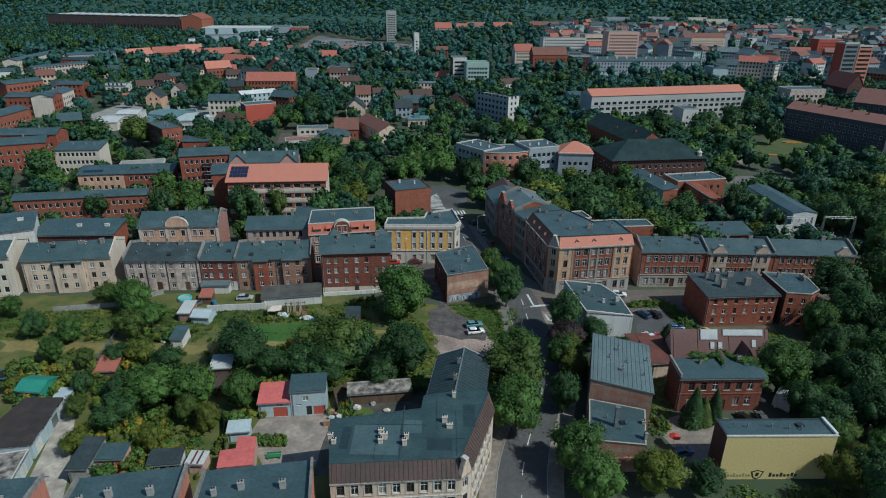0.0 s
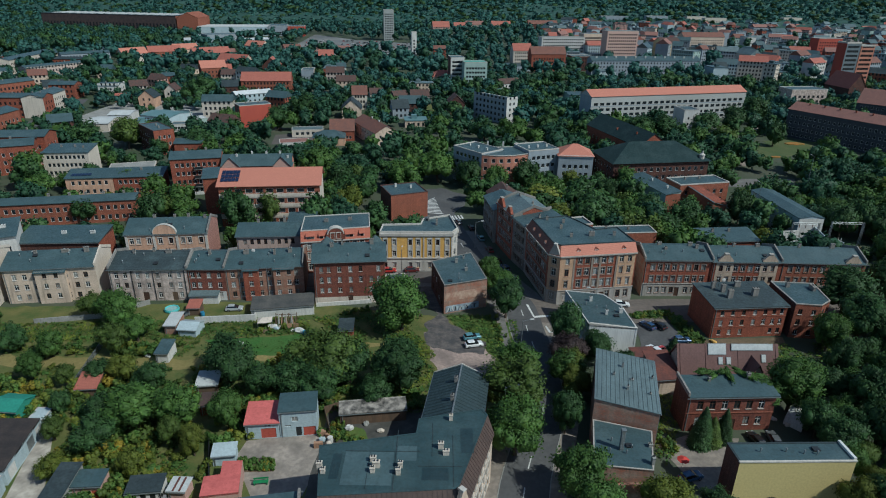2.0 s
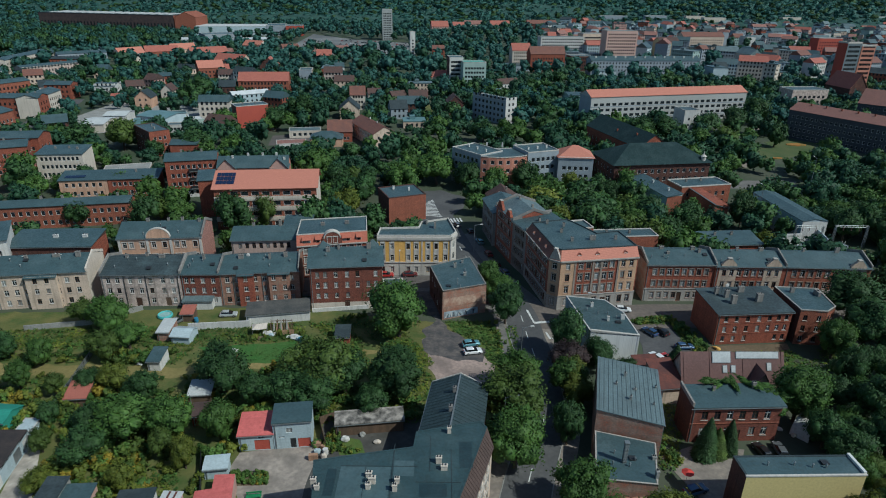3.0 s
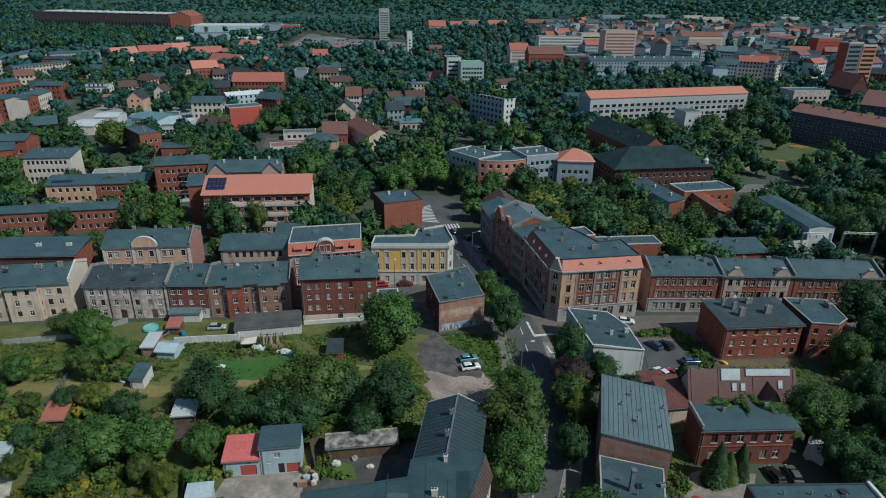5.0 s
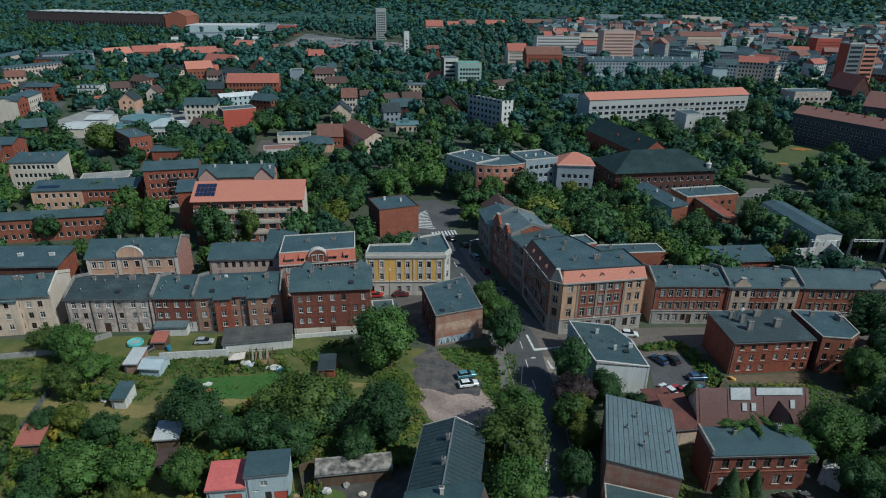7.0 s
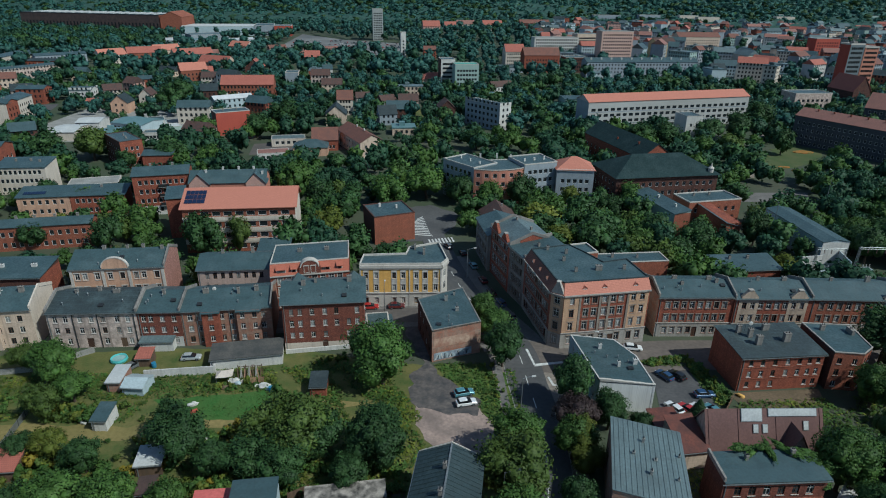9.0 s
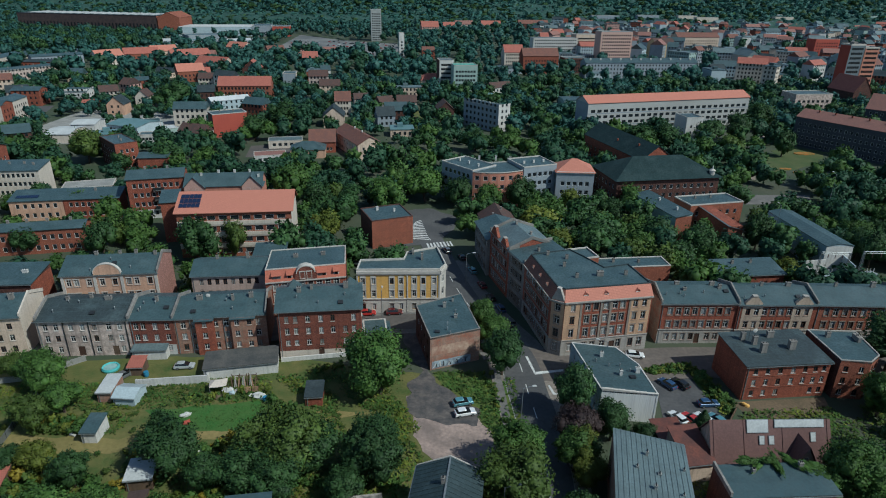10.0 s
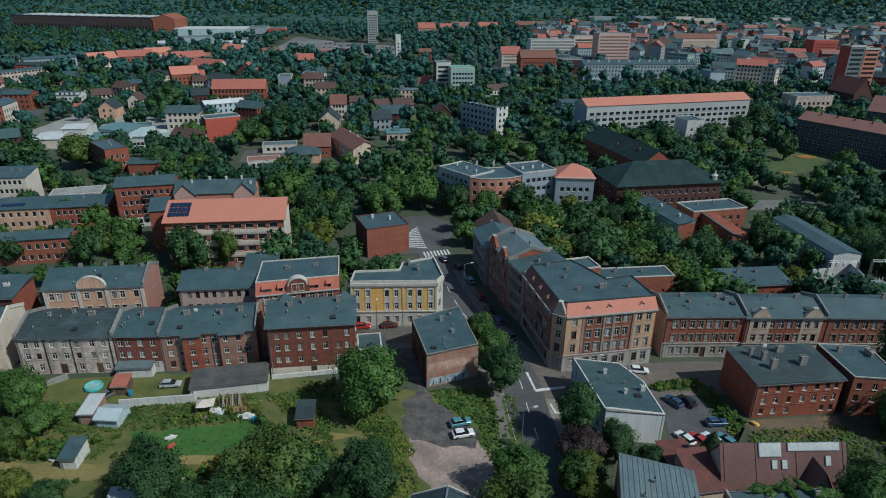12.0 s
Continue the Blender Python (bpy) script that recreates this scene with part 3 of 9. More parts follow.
setting("garage_drive", slab([(-66.5, 91.1), (-61.8, 72.8), (-57.8, 55.9), (-50.0, 56.1), (-55.4, 70.6), (-63.7, 87.9)], -0.1, 0.02), surface("cracked_pale_concrete", (0.50, 0.45, 0.39), (0.27, 0.24, 0.21), fine=1.1, coarse=0.4, bump=0.5), "cracked pale concrete drive by the garages", "ground")
setting("drive_east", slab([(35.9, 85.6), (38.3, 78.7), (40.9, 71.4), (50.2, 87.4), (41.6, 88.0)], -0.1, 0.02), SAND_PAVING, "dusty drive beside the yellow gable", "ground")
setting("yard_brick", slab([(56.1, 118.8), (57.5, 113.7), (72.8, 115.1), (74.1, 120.3)], -0.1, 0.02), SOIL, "bare yard before the brick house", "ground")
setting("yard_grass", slab(wobbly([(-17.4, 90.2), (-12.6, 88.6), (-11.0, 85.6), (-15.0, 85.0)], 1.0, 0.4), -0.1, 0.032), VERGE_GRASS, "patch of bright grass in the yard", "ground")
setting("garden_bed", slab(wobbly([(-31.6, 81.0), (-30.3, 78.3), (-24.6, 78.4), (-26.0, 81.3)], 1.0, 0.25), -0.1, 0.04), SOIL, "planted garden bed in the paved yard", "ground")
setting("kerb", band([(p[0] - 3.8, p[1]) for p in MAIN[:42]], 0.16, -0.1, 0.17), CONCRETE, "grey concrete kerb along the street", "kerb")
setting("kerb_far", band([(p[0] + 3.8, p[1]) for p in MAIN[:33]], 0.16, -0.1, 0.17), CONCRETE, "grey concrete kerb along the street", "kerb")


def marking(name, pts, label):
    return setting(name, slab(pts, 0.12, 0.136), LINE_PAINT, label, "road marking")


def dashes(pts, w, on, off, z=0.136):
    bm, run = bmesh.new(), 0.0
    for a, b in zip(pts, pts[1:]):
        a, b = Vector(a), Vector(b)
        n = (b - a).normalized()
        s = Vector((-n.y, n.x)) * w / 2
        if run % (on + off) < on:
            quad(bm, *[(*p, z) for p in (a - s, b - s, b + s, a + s)])
        run += (b - a).length
    return bm


def even(pts, step):
    out, rest = [Vector(pts[0])], step
    for a, b in zip(pts, pts[1:]):
        a, b = Vector(a), Vector(b)
        length, at = (b - a).length, rest
        while at <= length:
            out.append(a.lerp(b, at / length))
            at += step
        rest = at - length
    return out


lane = setting("lane_marking", dashes(even(MAIN, 1.0), 0.16, 3.0, 4.0), LINE_PAINT, "dashed white lane line of the street", "road marking")
for k in range(8):
    x, y = 0.3 + 0.95 * k, 189.3 + 0.25 * k
    marking("crossing_stripe", [(x, y), (x + 0.5, y + 0.1), (x - 0.2, y + 3.6), (x - 0.7, y + 3.5)], "white bar of a zebra crossing")
for k in range(12):
    a, b = Vector((-8.0 + 0.35 * k, 197.0 + 1.15 * k)), Vector((0.5 - 0.25 * k, 195.5 + 1.5 * k))
    marking("hatch_stripe", [tuple(a), tuple(b), (b.x, b.y + 0.62), (a.x, a.y + 0.62)], "white bar of a hatched traffic island")
marking("stop_line", [(21.6, 127.9), (27.3, 128.9), (27.2, 128.2), (21.4, 127.0)], "white stop line at the side street")
marking("edge_line", [(20.9, 133.4), (21.7, 127.5), (21.3, 127.3), (20.4, 133.4)], "white edge line at the junction")
marking("turn_curve", [(23.7, 123.6), (24.2, 121.2), (25.7, 120.9), (25.6, 120.5), (23.8, 120.7), (23.3, 123.4)], "curved white line at the junction")

# ---- houses round the junction ----


def offset_plan(pts, inset):
    """The plan outline with each edge moved inwards by its own inset."""
    n, out = len(pts), []
    for i in range(n):
        p, a, b = Vector(pts[i]), Vector(pts[i - 1]), Vector(pts[(i + 1) % n])
        u, v = (p - a).normalized(), (b - p).normalized()
        nu, nv = Vector((-u.y, u.x)), Vector((-v.y, v.x))
        cu, cv = nu.dot(p) + inset[i - 1], nv.dot(p) + inset[i]
        det = nu.x * nv.y - nu.y * nv.x
        out.append(((cu * nv.y - cv * nu.y) / det, (nu.x * cv - nv.x * cu) / det) if abs(det) > 0.02 else tuple(p + nu * inset[i]))
    return out


def plan_building(name, label, pts, h, wall, specs=None, mansard=None, man_h=2.2, man_in=1.2, roof_mat=None, top=0.25, chimneys=(), category="apartment building", trim_mat=None, chim_mat=None):
    """A house on any plan (counter-clockwise from its front left corner). specs: facade by edge; mansard: roofing by edge."""
    ox, oy = pts[0]
    FOOT.append(list(pts))
    pts = [(x - ox, y - oy) for x, y in pts]
    root = thing(name, label, category, pose(ox, oy, 0))
    specs, mansard, n = specs or {}, mansard or {}, len(pts)
    for i in range(n):
        a, b = Vector(pts[i]), Vector(pts[(i + 1) % n])
        spec = dict(specs.get(i, {}))
        facade(root, pose(*a, 0, 0, 0, math.degrees(math.atan2(b.y - a.y, b.x - a.x))), (b - a).length, h, spec.pop("wall", wall), **spec)
    zt, up = h, pts
    if mansard:
        up, zt = offset_plan(pts, [man_in if i in mansard else 0.0 for i in range(n)]), h + man_h
        out = offset_plan(pts, [-0.3 if i in mansard else 0.0 for i in range(n)])
        for i in range(n):
            j, bm = (i + 1) % n, bmesh.new()
            a, b, c, d = (out[i], out[j], up[j], up[i]) if i in mansard else (pts[i], pts[j], up[j], up[i])
            quad(bm, (*a, h), (*b, h), (*c, zt), (*d, zt))
            quad(bm, (*a, h - 0.15), (*b, h - 0.15), (*b, h), (*a, h))
            part("mansard_slope" if i in mansard else "attic_wall", bm, mansard.get(i, wall), root)
    part("roof", slab(up, zt - 0.3, zt + 0.03), roof_mat or BITUMEN, root)
    inner = offset_plan(up, [0.22] * n)
    bm = bmesh.new()
    for i in range(n):
        j = (i + 1) % n
        quad(bm, (*up[i], zt), (*up[j], zt), (*up[j], zt + top), (*up[i], zt + top))
        quad(bm, (*up[i], zt + top), (*up[j], zt + top), (*inner[j], zt + top), (*inner[i], zt + top))
        quad(bm, (*inner[j], zt), (*inner[i], zt), (*inner[i], zt + top), (*inner[j], zt + top))
    part("parapet", bm, trim_mat or TRIM, root)
    for c in chimneys:
        chimney(root, c[0] - ox, c[1] - oy, zt, *c[2:], **({"material": chim_mat} if chim_mat else {}))
    return root


ROWS3 = [(1.1, 2.7), (4.5, 6.1), (7.9, 9.4)]
ROWSB = [(0.8, 2.15), (3.3, 4.65), (5.8, 7.15)]
ROWS4 = [(1.1, 2.9), (4.3, 6.1), (7.3, 9.0), (10.2, 11.7)]

# back row, seen from the gardens
building("tenement", "cream rendered tenement with a grey felt roof", -98.6, 130.4, -79.2, 133.6, 11, 8.5, CREAM, rise=2.2, ends=(1,), end_mat=PALE,
         front=dict(cols=8, rows=ROWSB, ww=0.95, sill=TRIM, skip=((3, 0), (4, 0), (4, 1)), doors=((9.6, 1.0, 2.1, FRAME_BROWN),)), left=dict(wall=PALE), right=dict(wall=PALE),
         chimneys=((0.3, 0.4), (0.62, 0.42, 1.8, 0.7, 0.8), (0.86, 0.4, 1.2, 0.7, 1.5)), group="back row tenements")
building("tenement", "stained grey rendered tenement with a patched felt roof", -75.8, 132.6, -58.3, 133.5, 11, 8.1, GREY_RENDER, rise=2.0, ends=(0, 1), roof_mat=BITUMEN_PATCHED, end_mat=PINK_BRICK,
         front=dict(cols=[1.6, 3.6, 6.4, 8.6, 10.9, 13.6, 15.7], rows=ROWSB, ww=0.9, sill=TRIM, skip=((3, 0),), doors=((7.6, 1.3, 2.2, FRAME_BROWN), (14.2, 1.2, 2.2, WOOD))), chimneys=((0.25, 0.45), (0.5, 0.5, 0.7, 0.6, 1.0), (0.7, 0.45, 1.6, 0.6, 1.0)), group="back row tenements")
building("tenement", "narrow red brick tenement with a felt roof", -58.2, 133.5, -49.7, 133.8, 11, 8.1, BRICK_MAROON, rise=2.0, ends=(0, 1), end_mat=PINK_BRICK,
         front=dict(cols=[1.2, 2.6, 4.9, 7.2], rows=ROWSB, ww=0.9, sill=TRIM, skip=((1, 0),), base=WHITE, base_h=2.3), chimneys=((0.5, 0.4, 0.7, 0.6, 1.4),), group="back row tenements")
building("tenement", "worn red brick tenement with projecting stair bays", -49.6, 133.8, -32.0, 136.2, 11, 8.1, surface("peeling_brickwork", (0.30, 0.100, 0.062), (0.34, 0.225, 0.165), fine=2.6, coarse=0.7, streak=0.5, stretch=(1, 1, 1.4), grit=0.9), rise=2.0, ends=(1,),
         front=dict(cols=8, rows=ROWSB, ww=0.95, sill=TRIM, margin=0.7), chimneys=((0.25, 0.4, 1.4, 0.7, 1.2), (0.62, 0.35, 0.6, 0.6, 1.6), (0.82, 0.4, 1.0, 0.7, 1.4)), group="back row tenements")
building("tenement", "detached red brick tenement on a white plinth", -28.7, 132.2, -12.6, 134.0, 11, 10.8, BRICK_MAROON, rise=2.2, ends=(), over=0.45,
         front=dict(cols=[1.7, 3.4, 5.8, 8.3, 10.6, 13.0, 14.7], rows=[(3.0, 4.2), (5.5, 6.9), (8.1, 9.5)], sill=TRIM, base=PALE, base_h=1.8, ww=0.82, skip=((4, 0), (5, 2)), doors=((8.1, 1.1, 2.2, FRAME_BROWN),)), left=dict(cols=2, rows=ROWS3), right=dict(cols=3, rows=ROWS3, sill=TRIM),
         chimneys=((0.25, 0.4, 1.0, 0.7, 1.2), (0.4, 0.45, 0.6, 0.6, 1.3), (0.82, 0.45, 1.1, 0.7, 1.6)), group="back row tenements")

# street row across the side street
fancy = dict(sill=TRIM, trim=TRIM)
building("arched_tenement", "peach rendered tenement with a curved centre gable", -78.8, 147.7, -58.9, 150.0, 11, 10.5, PEACH, rise=2.4, ends=(1,), end_mat=PINK_BRICK, over=0.3,
         front=dict(cols=[1.5, 3.1, 5.7, 8.4, 11.0, 13.9, 15.5, 18.3], ww=0.95, rows=ROWS3, bands=((10.1, 10.5, 0.3, TRIM), (3.4, 3.7, 0.15, TRIM)), **fancy), right=dict(wall=PINK_BRICK), chimneys=((0.3, 0.5, 0.8, 0.8, 0.9), (0.55, 0.5, 0.6, 0.6, 0.9), (0.72, 0.5), (0.93, 0.45)), group="street row houses")
building("tenement", "plain pinkish rendered tenement with arched windows", -51.8, 150.2, -35.8, 151.7, 10, 9.5, GREY_RENDER, rise=1.8,
         front=dict(cols=8, rows=[(1.0, 2.6), (4.2, 5.8), (7.2, 8.7)], ww=0.85, frame_mat=FRAME_BROWN, wall=surface("dull_pink_render", (0.48, 0.35, 0.30), (0.38, 0.29, 0.25), streak=0.5), bands=((9.1, 9.5, 0.3, STONE),)), chimneys=((0.3, 0.5), (0.72, 0.5, 0.8, 0.7, 1.8)), group="street row houses")
plan_building("dormer_tenement", "red brick tenement with white window trims and orange dormers", [(-35.1, 148.5), (-18.0, 152.3), (-19.5, 164.0), (-36.5, 160.5)], 9.0, BRICK,
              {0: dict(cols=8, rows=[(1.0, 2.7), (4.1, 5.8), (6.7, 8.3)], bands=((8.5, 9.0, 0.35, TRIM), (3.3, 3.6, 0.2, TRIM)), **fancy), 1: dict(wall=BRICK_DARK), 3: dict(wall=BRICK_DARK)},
              {0: tiled("red_orange_roof_tiles", (0.40, 0.125, 0.08), (0.32, 0.10, 0.065))}, 2.3, 1.1, chimneys=((-30.0, 157.0, 1.2, 0.7, 0.9), (-24.0, 158.5, 1.2, 0.7, 0.9)))
YB = [(-15.5, 151.2), (3.1, 151.8), (4.5, 154.6), (2.5, 164.8), (-4.7, 161.4), (-4.9, 154.3), (-15.4, 154.0)]
plan_building("corner_tenement", "ochre yellow tenement with white trims and a flat felt roof", [YB[0], YB[1], YB[2], YB[3], YB[4], (YB[4][0] - 0.6, YB[0][1] + 6.4), (YB[0][0] + 0.3, YB[0][1] + 5.4)], 10.6, YELLOW,
              {0: dict(cols=[math.dist(YB[0], YB[1]) * f for f in (0.075, 0.2, 0.42, 0.53, 0.69, 0.80, 0.93)], rows=[(0.9, 2.4), (4.2, 5.7), (7.3, 8.8)], ww=0.85, base=TRIM, base_h=3.4, bands=((9.6, 10.6, 0.35, TRIM), (3.4, 3.8, 0.25, TRIM)), **fancy), 1: dict(wall=TRIM, cols=1, rows=[(4.1, 5.8), (7.2, 8.9)], bands=((9.6, 10.6, 0.35, TRIM),)),
               2: dict(wall=TRIM, cols=5, rows=[(0.9, 2.5), (4.1, 5.8), (7.2, 8.9)], bands=((9.6, 10.6, 0.3, TRIM),)), 3: dict(wall=PALE), 4: dict(wall=PALE), 5: dict(wall=PALE), 6: dict(wall=PALE)}, top=0.5,
              chimneys=((-1.0, 158.0, 0.6, 1.6, 1.8), (-3.2, 161.0, 0.5, 1.4, 1.6)))
GH = [(1.1, 128.4), (10.9, 132.2), (7.8, 147.4), (-2.0, 141.6)]
# left wall in darker brick: its shade is put into the colour
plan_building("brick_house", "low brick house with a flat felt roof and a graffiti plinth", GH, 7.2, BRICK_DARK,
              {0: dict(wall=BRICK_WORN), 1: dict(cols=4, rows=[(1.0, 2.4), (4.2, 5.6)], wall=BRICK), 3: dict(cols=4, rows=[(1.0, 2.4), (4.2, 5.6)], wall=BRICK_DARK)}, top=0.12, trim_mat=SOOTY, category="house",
              chimneys=((4.0, 141.0, 0.8, 0.7, 1.3), (6.2, 136.6, 0.8, 0.7, 0.9), (5.8, 143.6, 0.5, 0.5, 0.7)), chim_mat=CONCRETE)

# corner block with its street wing
STONE_TRIM = surface("weathered_stone_trim", (0.34, 0.275, 0.225), (0.22, 0.18, 0.15), streak=0.5)
ornate = dict(sill=TRIM, trim=STONE_TRIM)
SANDSTONE = surface("sandstone_render", (0.56, 0.35, 0.22), (0.42, 0.265, 0.17), streak=0.5, coarse=0.4)
C0 = (27.4, 133.6)
C1 = (45.8, 136.8)
CN = (22.0, 151.7)
CH = (25.1, 135.1)
plan_building("corner_block", "ornate four-storey brick and stone corner block with an orange tiled mansard", [C0, C1, (C1[0] - 2.2, C1[1] + 10.5), (38.0, 145.5), (34.8, 151.5), (CN[0] + 10.5, CN[1] + 3.4), CN, CH], 12.5, BRICK,
              {0: dict(cols=[math.dist(C0, C1) * f for f in (0.10, 0.265, 0.36, 0.475, 0.575, 0.665, 0.81, 0.915)], rows=ROWS4, ww=1.0, base=STONE, base_h=3.5, bands=((12.0, 12.5, 0.45, STONE), (3.5, 3.8, 0.2, STONE)), doors=((11.0, 1.2, 2.7, FRAME_BROWN),), **ornate),
               7: dict(wall=SANDSTONE, cols=1, rows=ROWS4, base=STONE, base_h=3.5, bands=((12.0, 12.5, 0.45, STONE),), **ornate),
               6: dict(cols=12, rows=ROWS4, ww=1.0, base=STONE, base_h=3.5, bands=((12.0, 12.5, 0.45, STONE), (3.5, 3.8, 0.2, STONE)), **ornate), 1: dict(wall=PALE)},
              # street slopes in brown tile: their shade is put into the colour
              {0: ORANGE_TILE, 7: BROWN_TILE, 6: BROWN_TILE}, 2.0, 1.3, trim_mat=BITUMEN_DARK, chimneys=((31.0, 140.5), (29.5, 146.0), (27.0, 152.0), (36.0, 141.5, 1.6, 0.9, 1.2), (41.5, 142.0), (30.8, 150.0)))
S2 = (19.4, 159.1)
S3 = (16.1, 171.6)
S4 = (13.2, 184.9)
building("tenement", "grey stone fronted tenement on the shaded street side", S2[0], S2[1], CN[0], CN[1], 11, 12.5, SOOTY, rise=1.2, roof="mono", front=dict(cols=6, rows=ROWS4, bands=((12.0, 12.5, 0.4, STONE),), **ornate), ends=(0, 1), chimneys=((0.5, 0.5), (0.8, 0.3)))
building("tenement", "red brick tenement with stepped street gables", S3[0], S3[1], S2[0], S2[1], 11.5, 12.5, BRICK, rise=2.2, front=dict(cols=8, rows=ROWS4, bands=((12.0, 12.5, 0.4, BRICK),), **ornate), ends=(0, 1), roof_mat=SHEET, chimneys=((0.2, 0.5), (0.7, 0.6)))
building("tenement", "dark rendered tenement at the end of the street row", S4[0], S4[1], S3[0] - 0.8, S3[1], 11, 10.0, SOOTY, rise=1.8, front=dict(cols=7, rows=ROWS3, **ornate), roof_mat=BITUMEN, chimneys=((0.8, 0.2, 0.8, 1.6, 1.6),), chim_mat=SALMON)
building("rear_wing", "brick rear wing with a flat felt roof", 31.4, 158.4, 41.2, 161.1, 6, 10.0, BRICK_ORANGE, roof="flat", chimneys=((0.2, 0.6),), category="building wing")
building("rear_wing", "brick courtyard wing with ivy and a felt roof", 41.3, 159.2, 58.8, 161.0, 5.5, 8.0, BRICK_ORANGE, roof="flat", chimneys=((0.25, 0.6), (0.6, 0.5, 0.6, 0.6, 0.8)), category="building wing", parapet=0.2)

# east street row
ROWST = [(0.9, 2.4), (3.9, 5.4), (6.9, 8.4)]
building("tenement", "brick and stone tenement with white window trims", 48.8, 138.9, 65.1, 139.2, 10, 9.6, BRICK, rise=1.6, front=dict(cols=8, rows=ROWST, ww=0.95, base=STONE, base_h=3.2, bands=((9.1, 9.6, 0.35, STONE), (3.2, 3.5, 0.2, STONE)), doors=((8.6, 1.1, 2.4, FRAME_BROWN),), **ornate),
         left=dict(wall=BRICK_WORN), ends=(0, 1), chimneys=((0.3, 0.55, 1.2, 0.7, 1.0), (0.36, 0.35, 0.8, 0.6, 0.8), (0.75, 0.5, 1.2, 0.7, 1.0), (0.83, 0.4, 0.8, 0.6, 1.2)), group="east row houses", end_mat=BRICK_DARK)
building("gabled_tenement", "brick tenement with stone gabled end bays", 65.0, 138.9, 81.5, 139.0, 10, 9.4, BRICK, rise=1.8, front=dict(cols=8, rows=ROWST, ww=0.95, base=STONE, base_h=3.2, bands=((9.0, 9.4, 0.3, STONE), (3.2, 3.5, 0.2, STONE)), **ornate),
         ends=(0, 1), chimneys=((0.4, 0.5), (0.75, 0.5, 1.2, 0.7, 1.0)), group="east row houses", end_mat=BRICK_DARK)
building("gabled_tenement", "brick tenement with a stone gabled end bay", 81.5, 139.0, 101.3, 138.6, 10, 9.4, BRICK_ORANGE, rise=1.8, front=dict(cols=9, rows=ROWST, ww=0.95, base=STONE, base_h=3.2, bands=((9.0, 9.4, 0.3, STONE), (3.2, 3.5, 0.2, STONE)), **ornate),
         ends=(1,), chimneys=((0.3, 0.5), (0.7, 0.5, 1.2, 0.7, 1.4)), group="east row houses", end_mat=BRICK_DARK)

# houses east of the main street
WH = [(30.5, 114.0), (39.9, 112.9), (39.3, 122.0), (36.6, 127.8), (28.4, 129.4)]
CLADDING = surface("white_ribbed_cladding", (0.82, 0.81, 0.78), (0.72, 0.71, 0.685), streak=0.3, fine=1.4, stretch=(5, 5, 0.1), coarse=0.2)
white_house = plan_building("white_house", "white and pale blue house with a flat felt roof", WH, 5.9, WHITE,
                            {0: dict(wall=CLADDING), 1: dict(wall=CLADDING, cols=3, rows=[(0.9, 2.1), (3.4, 4.8)]), 4: dict(wall=LIGHT_BLUE, cols=6, rows=[(0.9, 2.1), (3.4, 4.8)], ww=0.9, sill=TRIM)}, top=0.12, trim_mat=WHITE, category="house",
                            chimneys=((33.0, 124.5, 0.7, 0.6, 1.2), (35.0, 118.6, 0.6, 0.6, 1.2), (38.2, 119.4, 0.9, 0.7, 1.2)), chim_mat=WHITE)
wl_ = math.dist(WH[0], WH[1])
for k in range(5):
    part("coping_step", boxes((wl_ * k / 5, -0.1, 5.95, wl_ * (k + 1) / 5 - 0.004, 0.3, 6.42 - 0.09 * k)), TRIM, white_house, m=pose(0, 0, 0, 0, 0, math.degrees(math.atan2(WH[1][1] - WH[0][1], WH[1][0] - WH[0][0]))))
K0 = (57.9, 119.4)
K1 = (74.0, 120.9)
building("brick_tenement", "red brick tenement with large soot-stained chimneys", K0[0], K0[1], K1[0], K1[1], 10.2, 7.3, BRICK, rise=0.8, roof="mono", front=dict(cols=[1.9, 4.2, 6.6, 9.1, 11.4, 13.4, 15.1], rows=[(0.8, 2.0), (3.0, 4.3), (5.4, 6.6)], sill=TRIM, skip=((3, 0), (4, 0)), ww=0.8, bands=((2.5, 2.65, 0.08, BRICK_ORANGE), (4.9, 5.05, 0.08, BRICK_ORANGE))), left=dict(wall=BRICK), roof_mat=BITUMEN_PATCHED,
         chimneys=((0.2, 0.75, 1.0, 0.8, 2.0), (0.31, 0.36, 1.3, 0.9, 2.4), (0.29, 0.60, 1.0, 0.8, 2.2), (0.56, 0.80, 1.6, 0.8, 1.6), (0.68, 0.42, 1.5, 1.0, 2.2)))
plan_building("stair_tower", "brick stair wing of the tenement with a felt roof", [(75.2, 120.3), (80.4, 119.7), (83.4, 122.0), (84.3, 130.4), (75.0, 131.2)], 8.0, BRICK_ORANGE,
              {0: dict(cols=[1.2, 3.9], rows=[(0.8, 2.0), (3.2, 4.5), (5.7, 6.9)], ww=0.85, sill=TRIM), 1: dict(cols=2, rows=[(0.8, 2.0), (3.2, 4.5), (5.7, 6.9)], ww=0.8, margin=0.3, sill=TRIM), 4: dict(wall=BRICK_DARK)}, top=0.2, trim_mat=STONE,
              chimneys=((77.5, 128.5, 1.0, 0.7, 1.3), (82.4, 127.4, 0.7, 2.4, 1.1)), category="building wing")
SHEET_LONG = sheeted("long_sheet_metal_roofing", (0.150, 0.200, 0.208), (0.095, 0.12, 0.125), row=0.72, width=9.0, rough=0.5, metal=0.15)
L0, L1 = (34.7, 83.7), (38.3, 98.4)
